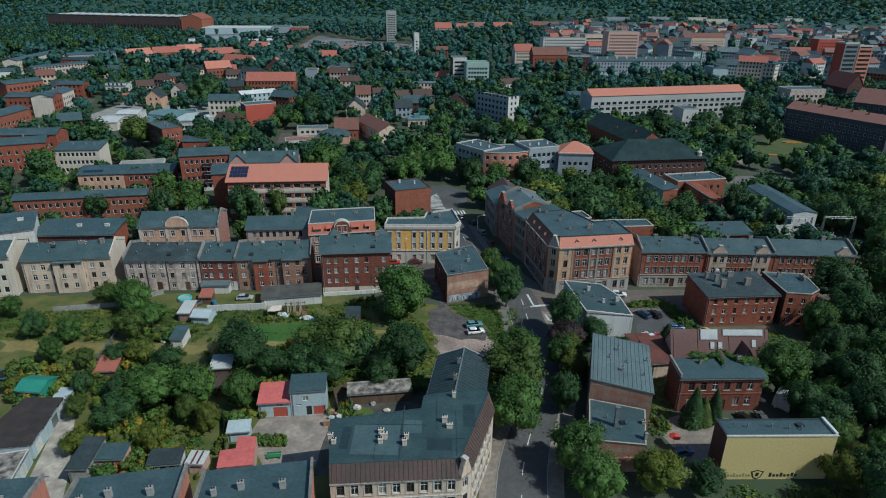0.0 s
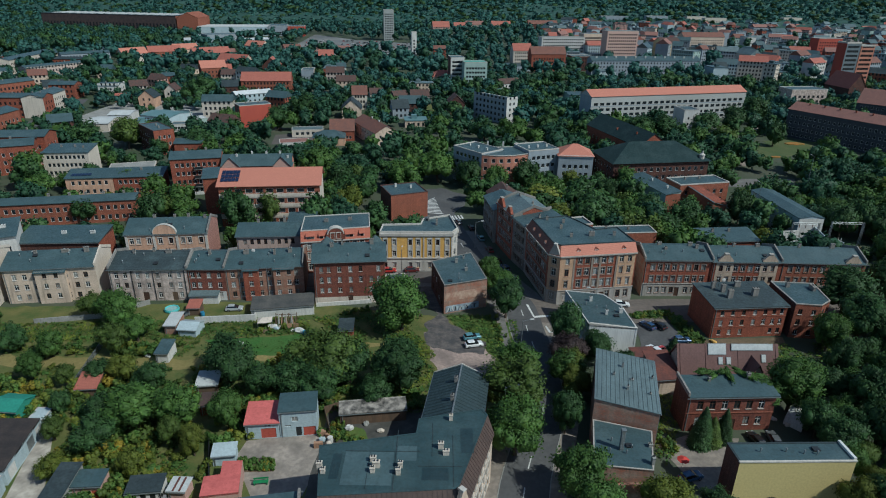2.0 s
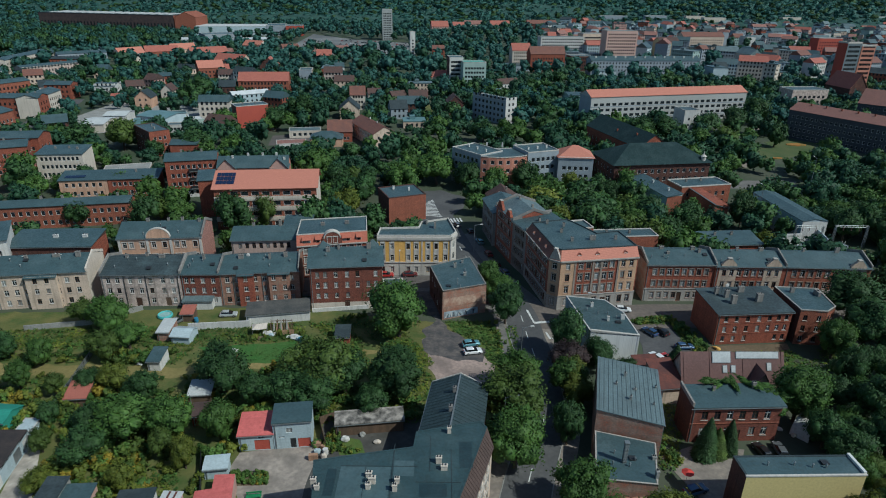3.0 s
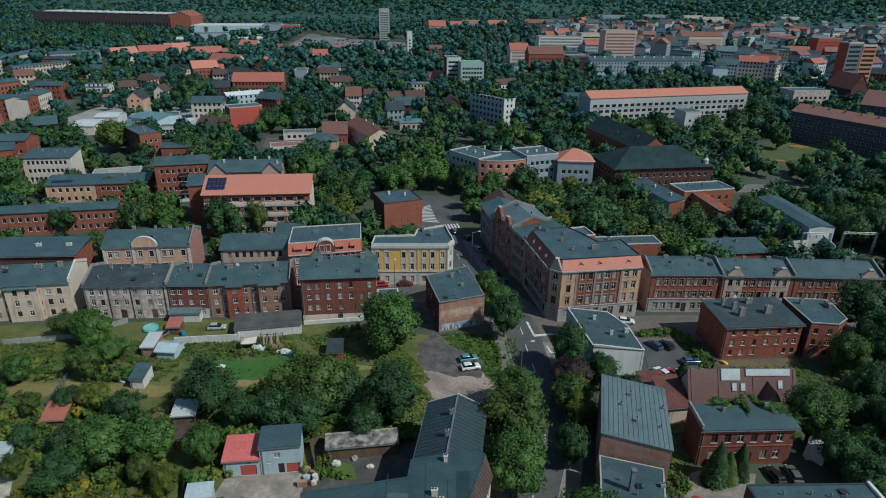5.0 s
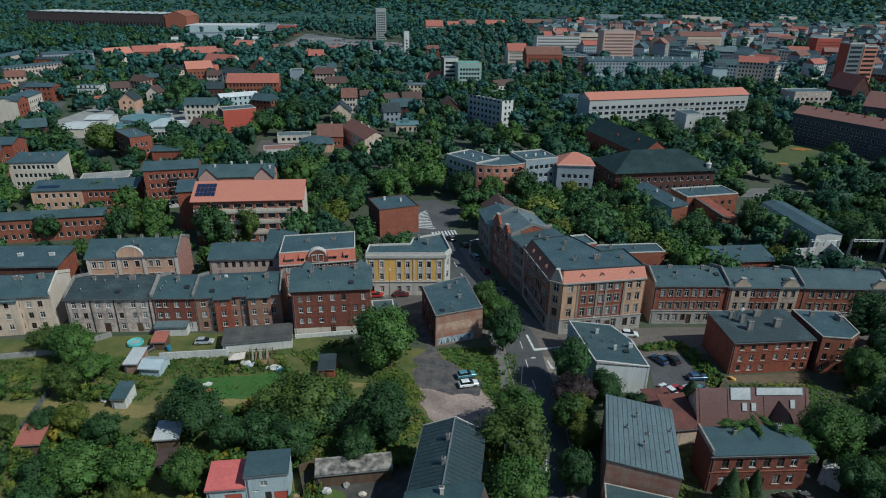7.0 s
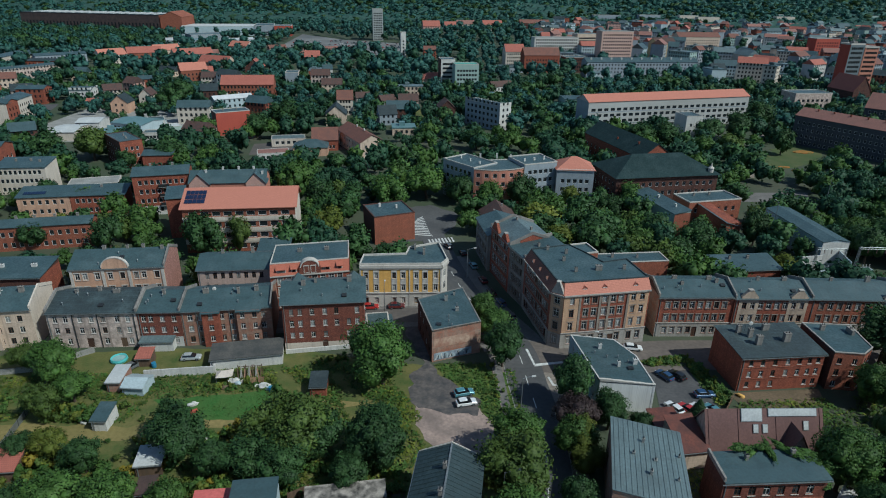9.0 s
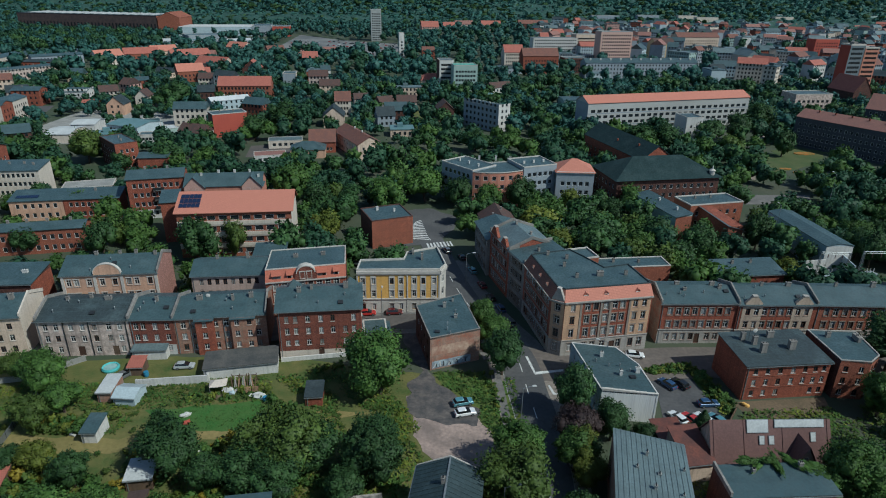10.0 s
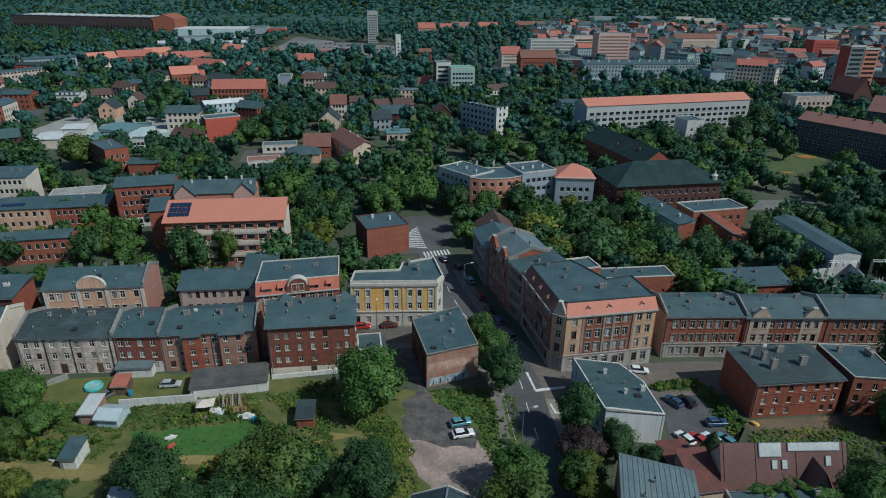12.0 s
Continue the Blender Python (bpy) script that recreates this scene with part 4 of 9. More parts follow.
building("workshop", "low workshop with a grey standing seam roof", L0[0], L0[1], L1[0], L1[1], 10.0, 7.6, BRICK_WORN, roof="mono", rise=1.0, roof_mat=SHEET_LONG, over=0.15, category="workshop",
         chimneys=((0.72, 0.55, 0.4, 0.4, 0.9), (0.30, 0.48, 0.5, 0.4, 0.9), (0.52, 0.7, 0.4, 0.4, 0.5), (0.5, 0.4, 0.5, 0.5, 0.3), (0.62, 0.06, 0.3, 0.3, 0.5), (0.3, 0.12, 0.3, 0.3, 0.4)), chim_mat=CONCRETE)
plan_building("flat_annex", "low brick annex with a dark felt roof", [(22.7, 75.2), (31.2, 74.2), (33.6, 82.8), (24.9, 85.5)], 5.0, BRICK_WORN, top=0.1, trim_mat=STONE, category="annex", chimneys=((31.4, 75.6, 0.5, 0.8, 1.5), (32.2, 79.3, 0.7, 0.6, 0.6)), chim_mat=CONCRETE)
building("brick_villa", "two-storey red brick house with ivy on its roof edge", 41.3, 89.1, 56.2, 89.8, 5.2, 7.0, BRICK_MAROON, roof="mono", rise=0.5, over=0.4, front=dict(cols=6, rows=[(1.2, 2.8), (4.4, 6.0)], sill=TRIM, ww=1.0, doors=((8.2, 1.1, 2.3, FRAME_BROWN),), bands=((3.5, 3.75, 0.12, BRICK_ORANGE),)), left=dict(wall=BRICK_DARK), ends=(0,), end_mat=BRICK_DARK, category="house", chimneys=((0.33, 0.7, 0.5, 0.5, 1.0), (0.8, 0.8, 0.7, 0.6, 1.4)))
building("brown_roof_house", "house with a large brown sheet roof and skylights", 44.2, 99.8, 62.3, 100.1, 7.0, 3.0, CREAM, rise=5.6, r=0.43, roof_mat=BROWN_SHEET, category="house")
# dark brick on the left wall stands for the shade there
building("gable_house", "house with a plain sand yellow gable and a flat felt roof", 42.2, 72.7, 58.8, 73.2, 3.9, 8.1, SAND, roof="flat", parapet=0.1, trim_mat=BITUMEN_DARK, left=dict(wall=BRICK_DARK), right=dict(wall=SAND), category="house")

gw_ = math.dist((42.2, 72.7), (58.8, 73.2))
gh_ = bpy.data.objects["gable_house"]
part("coping", boxes((-0.08, -0.1, 8.05, gw_ + 0.08, 0.2, 8.26)), TRIM, gh_)
part("end_coping", boxes((gw_ - 0.32, 0.21, 8.0, gw_ + 0.1, 3.95, 8.5)), FRAME_WHITE, gh_)

# houses at the near end
N0, N1, N2, N3 = (-14.2, 61.3), (2.9, 62.8), (3.9, 63.8), (8.1, 77.0)
CORNER_FELT = sheeted("teal_felt_roofing", (0.028, 0.058, 0.064), (0.050, 0.084, 0.090), row=1.1, width=6.0, rough=0.6)
plan_building("corner_house", "cream corner house with a rust brown sheet mansard roof", [N0, N1, N2, N3, (6.6, 79.7), (-2.6, 77.3), (-2.9, 74.2), (-15.8, 71.4)], 9.2, CREAM,
              {0: dict(cols=9, rows=[(1.0, 2.6), (4.0, 5.7), (6.9, 8.5)], margin=0.4, ww=1.0, bands=((8.8, 9.2, 0.3, TRIM), (6.0, 6.2, 0.12, TRIM)), **fancy), 1: dict(cols=1, rows=[(4.0, 5.7), (6.9, 8.5)], ww=0.9, **fancy), 2: dict(cols=7, rows=[(1.0, 2.6), (4.0, 5.7), (6.9, 8.5)], ww=1.0, **fancy)},
              {0: RUST_SHEET, 1: RUST_SHEET, 2: RUST_SHEET}, 2.0, 1.1, roof_mat=CORNER_FELT, trim_mat=CORNER_FELT, top=0.08, chim_mat=PALE, chimneys=((-8.2, 68.6, 0.9, 0.6, 0.8), (-7.7, 67.5, 1.1, 0.6, 1.1), (-8.1, 66.6, 0.7, 0.6, 0.9), (-4.6, 67.6, 0.7, 0.6, 0.9), (-4.8, 66.3, 0.7, 0.6, 1.1), (0.6, 71.2, 0.9, 0.6, 1.1), (1.3, 70.0, 1.0, 0.6, 0.8), (2.0, 77.1, 0.6, 0.6, 1.1), (-15.0, 67.4, 0.8, 0.6, 0.9), (-14.4, 66.4, 0.7, 0.6, 0.8)))
B0, B1 = (-2.5, 79.2), (6.4, 77.9)
D0 = (-0.4, 94.1)
building("barn", "long outbuilding with a dark patched sheet metal gable roof", D0[0], D0[1], B0[0], B0[1], math.hypot(B1[0] - B0[0], B1[1] - B0[1]), 7.5, BRICK_DARK, rise=2.0, roof_mat=sheeted("dark_sheet_roofing", (0.030, 0.050, 0.055), (0.062, 0.090, 0.098), row=0.7, width=5.0, rough=0.55, metal=0.1, turn=90), over=0.25, category="outbuilding", chimneys=((0.3, 0.45, 0.6, 0.6, 1.2), (0.62, 0.45, 0.7, 0.6, 1.2)))
building("garage", "low pale blue garage with a pink sheet roof", -31.0, 85.6, -25.7, 86.2, 5.0, 3.0, LIGHT_BLUE, roof="mono", rise=0.6, roof_mat=PINK_SHEET, over=0.2, front=dict(cols=[3.5], rows=[(2.25, 2.75)], ww=1.1, doors=((3.6, 2.4, 2.0, RED_PAINT),)), category="garage")
building("garage_house", "pale blue garage house with a grey felt roof", -25.6, 86.2, -19.7, 87.0, 4.6, 5.0, LIGHT_BLUE, roof="mono", rise=0.25, roof_mat=BITUMEN, over=0.15, front=dict(cols=[2.5, 1.3], rows=[(3.0, 3.9), (2.05, 2.35)], ww=1.0, skip=((1, 0), (0, 1)), doors=((4.75, 2.0, 1.8, RED_PAINT), (3.0, 0.9, 1.9, DARK_STEEL))), category="garage")

# ---- houses further off ----


def gable_front(name, label, x0, y0, x1, y1, d, h, wall, **kw):
    """A house whose gable stands over the edge from (x0, y0) to (x1, y1)."""
    w = math.hypot(x1 - x0, y1 - y0)
    nx, ny = -(y1 - y0) / w, (x1 - x0) / w
    if "front" in kw:
        kw["right"] = kw.pop("front")
    return building(name, label, x0 + nx * d, y0 + ny * d, x0, y0, w, h, wall, **kw)


def storeys(n, first=1.0, step=3.0, tall=1.5):
    return [(first + step * i, first + step * i + tall) for i in range(n)]


def lumped(cols, n, ww=1.1, **kw):
    return dict(cols=cols, rows=storeys(n), ww=ww, lump=True, **kw)


WHITE_SHEET = surface("white_sheet_roof", (0.62, 0.63, 0.63), (0.50, 0.51, 0.51), rough=0.5, coarse=0.2)
building("tenement", "cream three-storey tenement with a felt roof", -149.6, 230.3, -133.4, 232.4, 10, 9.5, PALE, roof="mono", rise=1.2, front=lumped(9, 3), right=dict(wall=PALE), chimneys=((0.3, 0.6), (0.6, 0.6), (0.8, 0.5)))
building("row_house", "low peach row house with solar panels on its roof", -128.7, 207.8, -113.7, 210.3, 7.5, 6.5, PEACH, roof="mono", rise=1.4, front=lumped(6, 2), category="house")
building("row_house", "low brick row house with a felt roof", -113.5, 210.3, -97.5, 212.9, 7.5, 6.5, BRICK, roof="mono", rise=1.4, front=lumped(8, 2), category="house", chimneys=((0.5, 0.7),))
building("brick_range", "long two-storey orange brick range with a felt roof", -132.0, 177.9, -94.2, 185.9, 6, 7.0, BRICK_ORANGE, rise=1.2, front=lumped(18, 2, sill=None), chimneys=((0.35, 0.5), (0.5, 0.5), (0.62, 0.5), (0.75, 0.5), (0.9, 0.5)), category="house")
building("brick_tenement", "tall red brick tenement with balconies", -93.1, 210.6, -77.1, 214.8, 11, 13.0, BRICK, rise=1.5, front=lumped(8, 4, base=WHITE, base_h=3.0), left=lumped(3, 4), chimneys=((0.3, 0.5), (0.7, 0.5)))
building("tenement", "brick tenement with pink dormer gables", -75.5, 210.5, -52.4, 213.5, 10, 11.0, SALMON, rise=2.8, front=lumped(9, 3), chimneys=((0.2, 0.4), (0.42, 0.5), (0.63, 0.5), (0.83, 0.5), (0.95, 0.3)), chim_mat=WHITE)
school = building("school", "four-storey brick school with cream bands and an orange roof", -66.6, 181.4, -36.9, 184.7, 13, 13.0, BRICK_ORANGE, rise=3.2, r=0.62, roof_mat=ORANGE_TILE, over=0.6,
                  front=dict(cols=9, rows=[(1.0, 2.4), (4.2, 5.6), (7.4, 8.8), (10.6, 11.9)], ww=2.2, lump=True, bands=((2.6, 4.0, 0.25, PALE), (5.8, 7.2, 0.25, PALE), (9.0, 10.4, 0.25, PALE))), right=dict(wall=PALE), category="school")
building("brick_wing", "brick side wing of the school with a felt roof", -75.2, 192.1, -70.7, 193.4, 9, 12.0, BRICK, roof="mono", rise=1.0, category="building wing")
# left face takes the dark brick, shade painted into it
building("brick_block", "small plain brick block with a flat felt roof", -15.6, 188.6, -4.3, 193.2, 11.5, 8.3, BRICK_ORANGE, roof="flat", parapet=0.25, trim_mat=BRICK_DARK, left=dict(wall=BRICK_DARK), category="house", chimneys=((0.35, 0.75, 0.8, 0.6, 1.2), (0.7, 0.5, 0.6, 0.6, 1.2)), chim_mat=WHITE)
building("apartment_block", "blue-grey wing of a modern apartment block", 4.5, 236.7, 14.6, 224.6, 11, 13.0, GREY_BLUE, roof="flat", front=lumped(6, 4, 1.5), chimneys=((0.2, 0.5), (0.5, 0.5), (0.8, 0.5)), chim_mat=WHITE)
PA, PB = Vector((14.6, 224.6)), Vector((31.6, 227.0))
bow = [tuple(PA.lerp(PB, k / 6) + Vector((0, -4 * 2.2 * (k / 6) * (1 - k / 6)))) for k in range(7)]
plan_building("apartment_block", "salmon bowed centre of a modern apartment block", bow + [(PB.x + 1, PB.y + 12), (PA.x + 4, PA.y + 12)], 12.6, SALMON, {k: lumped(1, 4, 1.4) for k in range(6)}, roof_mat=BITUMEN, chimneys=((18.0, 243.0), (24.0, 243.0), (29.0, 242.0)), chim_mat=WHITE)
building("apartment_block", "grey apartment block with a flat felt roof", 32.0, 227.4, 43.9, 232.0, 12, 13.5, GREY_BLUE, roof="flat", front=lumped(5, 4, 1.5), chimneys=((0.2, 0.4), (0.5, 0.4), (0.8, 0.4)), chim_mat=WHITE)
building("apartment_house", "grey apartment house with an orange hipped roof", 43.5, 229.0, 56.2, 228.2, 11, 12.0, GREY_BLUE, roof="hip", rise=3.2, roof_mat=ORANGE_TILE, over=0.5, front=lumped(5, 3, 1.4, bands=((11.2, 12.0, 0.2, FRAME_WHITE),)))
building("assembly_hall", "dark brick hall with a large hipped felt roof", 62.7, 223.3, 99.7, 229.5, 19, 11.0, BRICK_DARK, roof="hip", rise=5.2, roof_mat=HALL_FELT, over=0.9, front=lumped(14, 3, 1.2), left=lumped(6, 3), category="hall")
building("brick_nave", "long brick building with a dark pitched roof", 69.9, 301.6,81.5, 256.9, 14, 9.0, BRICK, rise=5.0, roof_mat=HALL_FELT, front=lumped(12, 2, 1.2), category="hall", chimneys=((0.5, 0.2), (0.8, 0.3)), chim_mat=BRICK)
building("long_range", "grey-green rendered range with a felt roof", 67.4, 218.9, 73.2, 196.6, 5.5, 7.5, MINT, roof="mono", rise=0.8, right=dict(wall=BRICK_ORANGE), category="house", chimneys=((0.4, 0.6), (0.8, 0.6)), chim_mat=WHITE)
building("brick_range", "brick courtyard house with a felt roof", 81.7, 207.1, 100.1, 211.4, 9, 7.5, BRICK_ORANGE, roof="flat", front=lumped(6, 2), category="house", chimneys=((0.3, 0.7), (0.6, 0.7)))
building("brick_range", "brick courtyard wing with a lean-to roof", 84.3, 211.7, 86.3, 190.7, 4.5, 7.0, BRICK, roof="mono", rise=-1.2, right=dict(wall=BRICK_ORANGE, cols=2, rows=[(3.5, 5.0)], lump=True), category="house")
building("white_shed", "long white industrial shed with a grey roof", 103.8, 202.8, 105.4, 175.2, 7.5, 7.5, LIGHT_BLUE, rise=0.7, roof_mat=BITUMEN, right=dict(wall=WHITE), over=0.15, category="shed")
building("brick_range", "low brick house with a dark felt roof", 71.4, 159.7, 87.2, 161.3, 7, 6.0, BRICK, roof="mono", rise=1.2, roof_mat=BITUMEN, front=lumped(6, 1), category="house", chimneys=((0.3, 0.7), (0.6, 0.7)))
building("brick_tenement", "soot-dark brick tenement with a felt roof", -106.7, 147.4, -86.4, 148.9, 9, 8.0, BRICK_DARK, roof="mono", rise=1.2, front=lumped(9, 2), right=dict(wall=BRICK), chimneys=((0.5, 0.5, 1.4, 0.7, 0.9), (0.85, 0.5, 1.4, 0.7, 0.9)), chim_mat=WHITE)
building("tenement", "white rendered tenement with a felt roof", -117.5, 138.3, -104.1, 145.0, 11, 11.0, WHITE, roof="mono", rise=1.2, front=lumped(9, 3), right=dict(wall=WHITE), chimneys=((0.8, 0.5, 1.6, 0.8, 0.9),), chim_mat=WHITE)
building("tenement", "pale rendered tenement with a blank end wall", -115.3, 126.1, -100.2, 129.2, 11, 10.0, PALE, rise=2.0, ends=(1,), end_mat=PALE, front=lumped(7, 3))
building("red_block", "plain red painted block with a felt roof", -104.5, 324.5, -90.5, 333.0, 10, 11.0, RED_PAINT, roof="flat", left=dict(wall=BRICK_DARK), category="house", chimneys=((0.3, 0.6), (0.7, 0.6)))
building("long_house", "pale blue house with a white sheet roof", -127.5, 391.0, -108.6, 404.0, 10, 6.0, LIGHT_BLUE, rise=1.6, roof_mat=WHITE_SHEET, front=lumped(7, 2), category="house", chimneys=((0.4, 0.5), (0.7, 0.5)), chim_mat=WHITE)
building("red_school", "brick school with a red tiled roof and white windows", -135.4, 427.8, -102.9, 431.7, 13, 9.5, BRICK_ORANGE, rise=5.0, roof_mat=RED_TILE, front=lumped(14, 3, 1.2), category="school")
gable_front("house", "brick house with a bright red tiled roof", -148.6, 528.0, -135.0, 529.7, 16, 8.0, BRICK_DARK, rise=6.0, roof_mat=RED_TILE, category="house")
gable_front("house", "cream gabled house with a dark roof", -181.5, 377.2, -172.3, 378.0, 11, 6.0, PEACH, rise=4.0, roof_mat=BITUMEN_DARK, right=lumped(2, 2), category="house")
gable_front("house", "cream gabled house with an old tiled roof", -174.8, 398.4, -167.8, 399.1, 11, 7.0, PALE, rise=3.5, roof_mat=OLD_TILE, right=lumped(2, 2), category="house")
building("warehouse", "low white warehouse with a pale sheet roof", -177.3, 332.1, -166.3, 333.4, 14, 4.0, WHITE, rise=1.0, roof_mat=surface("pale_sheet_roof", (0.52, 0.53, 0.52), (0.42, 0.43, 0.43)), category="warehouse")
building("warehouse", "low white warehouse with a grey sheet roof", -177.6, 309.7, -166.6, 311.1, 18, 4.0, PALE, rise=1.0, roof_mat=MATS["pale_sheet_roof"], category="warehouse")
building("office_house", "low workshop hall with a grey-teal sheet roof", -161.2, 335.1, -143.3, 328.4, 17, 3.8, LIGHT_BLUE, rise=1.2, roof_mat=surface("grey_teal_sheet_roof", (0.10, 0.19, 0.20), (0.14, 0.22, 0.23), rough=0.5), front=lumped(7, 1, 1.6), category="workshop")
building("office_house", "white low office with a row of windows", -135.6, 312.0, -124.1, 314.8, 7, 3.6, WHITE, roof="flat", front=lumped(6, 1, 1.5), category="office")
# left-facing long side in darker brick, its shade put into the colour
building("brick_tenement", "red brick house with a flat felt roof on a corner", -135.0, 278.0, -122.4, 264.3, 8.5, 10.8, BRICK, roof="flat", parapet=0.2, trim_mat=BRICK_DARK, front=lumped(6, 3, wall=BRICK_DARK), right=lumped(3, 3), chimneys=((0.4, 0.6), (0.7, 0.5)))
building("brick_tenement", "small brick house with a curved felt roof", -113.9, 262.9, -102.6, 264.2, 9, 6.0, BRICK, rise=1.2, category="house")
building("house", "cream house with a brown tiled roof", -44.5, 312.5, -30.6, 284.8, 11.2, 6.8, CREAM, rise=3.0, roof_mat=BROWN_TILE, right=lumped(3, 2), front=lumped(8, 2), category="house", chimneys=((0.4, 0.5), (0.7, 0.5)), chim_mat=WHITE)
gable_front("house", "grey house with dark tiled roof", -56.1, 350.5, -45.4, 351.8, 14, 6.0, CREAM, rise=4.5, roof_mat=BITUMEN_DARK, right=lumped(2, 1), category="house")
building("house", "brick house with an old red tiled roof", -53.5, 297.2, -42.2, 298.6, 11, 5.0, BRICK, rise=4.5, roof_mat=BROWN_TILE, front=lumped(6, 1), category="house")
building("house", "tall villa with timbered gables and a tiled roof", -54.3, 380.3, -45.5, 381.4, 10, 9.0, PALE, rise=4.5, roof_mat=BROWN_TILE, front=lumped(4, 3), category="house")
building("house", "long low house with a hipped dark roof", -59.8, 286.7, -45.2, 288.5, 10, 4.0, PEACH, roof="hip", rise=2.5, roof_mat=BITUMEN, category="house")
building("house", "brown roofed house among the trees", -76.5, 458.4, -62.8, 460.1, 10, 6.0, CREAM, rise=3.5, roof_mat=OLD_TILE, front=lumped(4, 2), category="house")
building("tenement", "narrow grey house with a blank pale end wall", -107.4, 485.3, -98.1, 486.4, 14, 10.0, GREY_BLUE, roof="flat", right=dict(wall=PALE))
building("house", "house with an orange roof behind the trees", -8.2, 499.5, 10.6, 505.1, 12, 5.0, CREAM, roof="hip", rise=4.0, roof_mat=RED_TILE, category="house")
gable_front("house", "old villa with a broken tiled roof", 4.1, 368.8, 12.8, 369.9, 12, 7.0, BRICK_DARK, rise=4.0, roof_mat=OLD_TILE, category="house")
gable_front("house", "brick house with an old tiled roof near the junction", 16.5, 193.1, 26.3, 194.1, 11, 5.5, CREAM, rise=3.2, roof_mat=OLD_TILE, category="house", chimneys=((0.4, 0.6), (0.7, 0.3)))
# blue-grey long side of the white block: shade painted as wall colour
building("apartment_block", "white five-storey apartment block", 17.8, 363.1, 34.7, 342.1, 8.2, 13.0, GREY_BLUE, roof="flat", parapet=0.2, front=lumped(8, 5, 1.5), right=lumped(2, 5, 1.3, wall=WHITE), chimneys=((0.3, 0.5), (0.6, 0.5)), chim_mat=WHITE)
building("long_school", "long white four-storey block with an orange roof", 81.3, 346.6, 178.4, 374.3, 13, 15.0, surface("pale_grey_render", (0.46, 0.46, 0.45), (0.34, 0.335, 0.32), coarse=0.03), rise=3.0, roof_mat=ORANGE_TILE, front=lumped(26, 4, 2.5, bands=((3.2, 3.6, 0.1, GREY_BLUE), (9.4, 9.8, 0.1, GREY_BLUE))), left=dict(wall=GREY_BLUE), category="school")
building("white_annex", "white stair annex of the long block", 125.3, 326.2, 133.7, 327.2, 12, 12.0, WHITE, roof="flat", front=lumped(2, 3), category="building wing")
# blue-grey brick with its base lowered to carry the shade on these fronts
building("housing_block", "brick housing block, darkened for shade, with a red tiled roof", 177.7, 324.2,202.5, 280.2, 12, 14.0, surface("shaded_block_brick", (0.080, 0.082, 0.098), (0.055, 0.058, 0.070)), rise=3.2, roof_mat=FADED_TILE, front=lumped(20, 4, 1.2), chimneys=((0.15, 0.4), (0.3, 0.4), (0.45, 0.4), (0.6, 0.4), (0.75, 0.4)), chim_mat=BRICK)
building("housing_block", "brick housing block, darkened for shade, with a large red roof", 231.8, 354.4,254.9, 329.5, 16, 13.0, MATS["shaded_block_brick"], rise=7.0, roof_mat=FADED_TILE, front=lumped(12, 4, 1.2))
gable_front("house", "large house with a steep orange roof", 275.4, 431.9, 287.9, 433.4, 24, 10.0, BRICK_DARK, rise=9.0, roof_mat=RED_TILE, category="house")
building("grey_office", "grey office block with few windows", 222.3, 405.0, 246.6, 408.0, 14, 12.0, GREY_RENDER, roof="flat", front=lumped(7, 3, 1.8), category="office")
building("high_rise", "tall grey and red high-rise with recessed balconies", 281.1, 455.5, 292.3, 457.5, 9, 37.0, surface("blue_grey_panel", (0.15, 0.18, 0.20), (0.12, 0.145, 0.16)), roof="flat", parapet=1.0, front=lumped(6, 12, 1.6), left=dict(wall=RED_PAINT), chimneys=((0.5, 0.5, 4, 4, 2.5, None, 0),), category="high-rise")
building("high_rise", "pale pink balcony wing of the high-rise", 293.9, 459.2, 304.4, 460.5, 9, 35.0, SALMON, roof="flat", parapet=1.0, front=lumped(5, 12, 2.4), category="high-rise")
building("apartment_block", "dark red rendered apartment block", 408.3, 710.5, 436.3, 713.9, 14, 24.0, RED_PAINT, roof="flat", front=lumped(9, 7, 1.5))

TEAL_ROOF = MATS["grey_teal_sheet_roof"]
for a, b, d, h, wm, rm in (((-144.5, 339.4), (-137.3, 342.8), 10, 4.0, WHITE, BITUMEN), ((-127.1, 319.3), (-121.2, 323.6), 8, 5.0, MINT, MATS["pale_sheet_roof"]), ((-137.2, 367.9), (-129.6, 370.1), 8, 4.0, WHITE, BITUMEN), ((-120.0, 329.2), (-109.2, 332.5), 7, 3.0, PALE, SHEET),
                           ((-125.7, 229.9), (-110.4, 235.2), 9, 3.5, PALE, CONCRETE), ((-72.6, 276.9), (-60.0, 280.4), 8, 3.5, WHITE, FADED_TILE), ((-73.4, 303.9), (-58.5, 307.0), 8, 3.5, PALE, SHEET)):
    building("trade_building", "low flat-roofed trade building with pale walls", *a, *b, d, h, wm, roof="flat", roof_mat=rm, parapet=0.15, front=lumped(5, 1, 1.6), category="warehouse", group="low trade buildings")
building("yard_building", "small dark-roofed building in the tenement yard", -42.7, 166.1, -35.3, 166.8, 7, 7.0, BRICK_DARK, roof="mono", rise=1.0, front=lumped(4, 2), category="building wing")
building("yard_garage", "low garage with a dark felt roof in the lane", -12.5, 136.7, -7.8, 137.4, 6, 3.0, PALE, roof="flat", roof_mat=BITUMEN, parapet=0.12, front=dict(doors=((1.8, 2.2, 2.1, WOOD),)), category="garage")
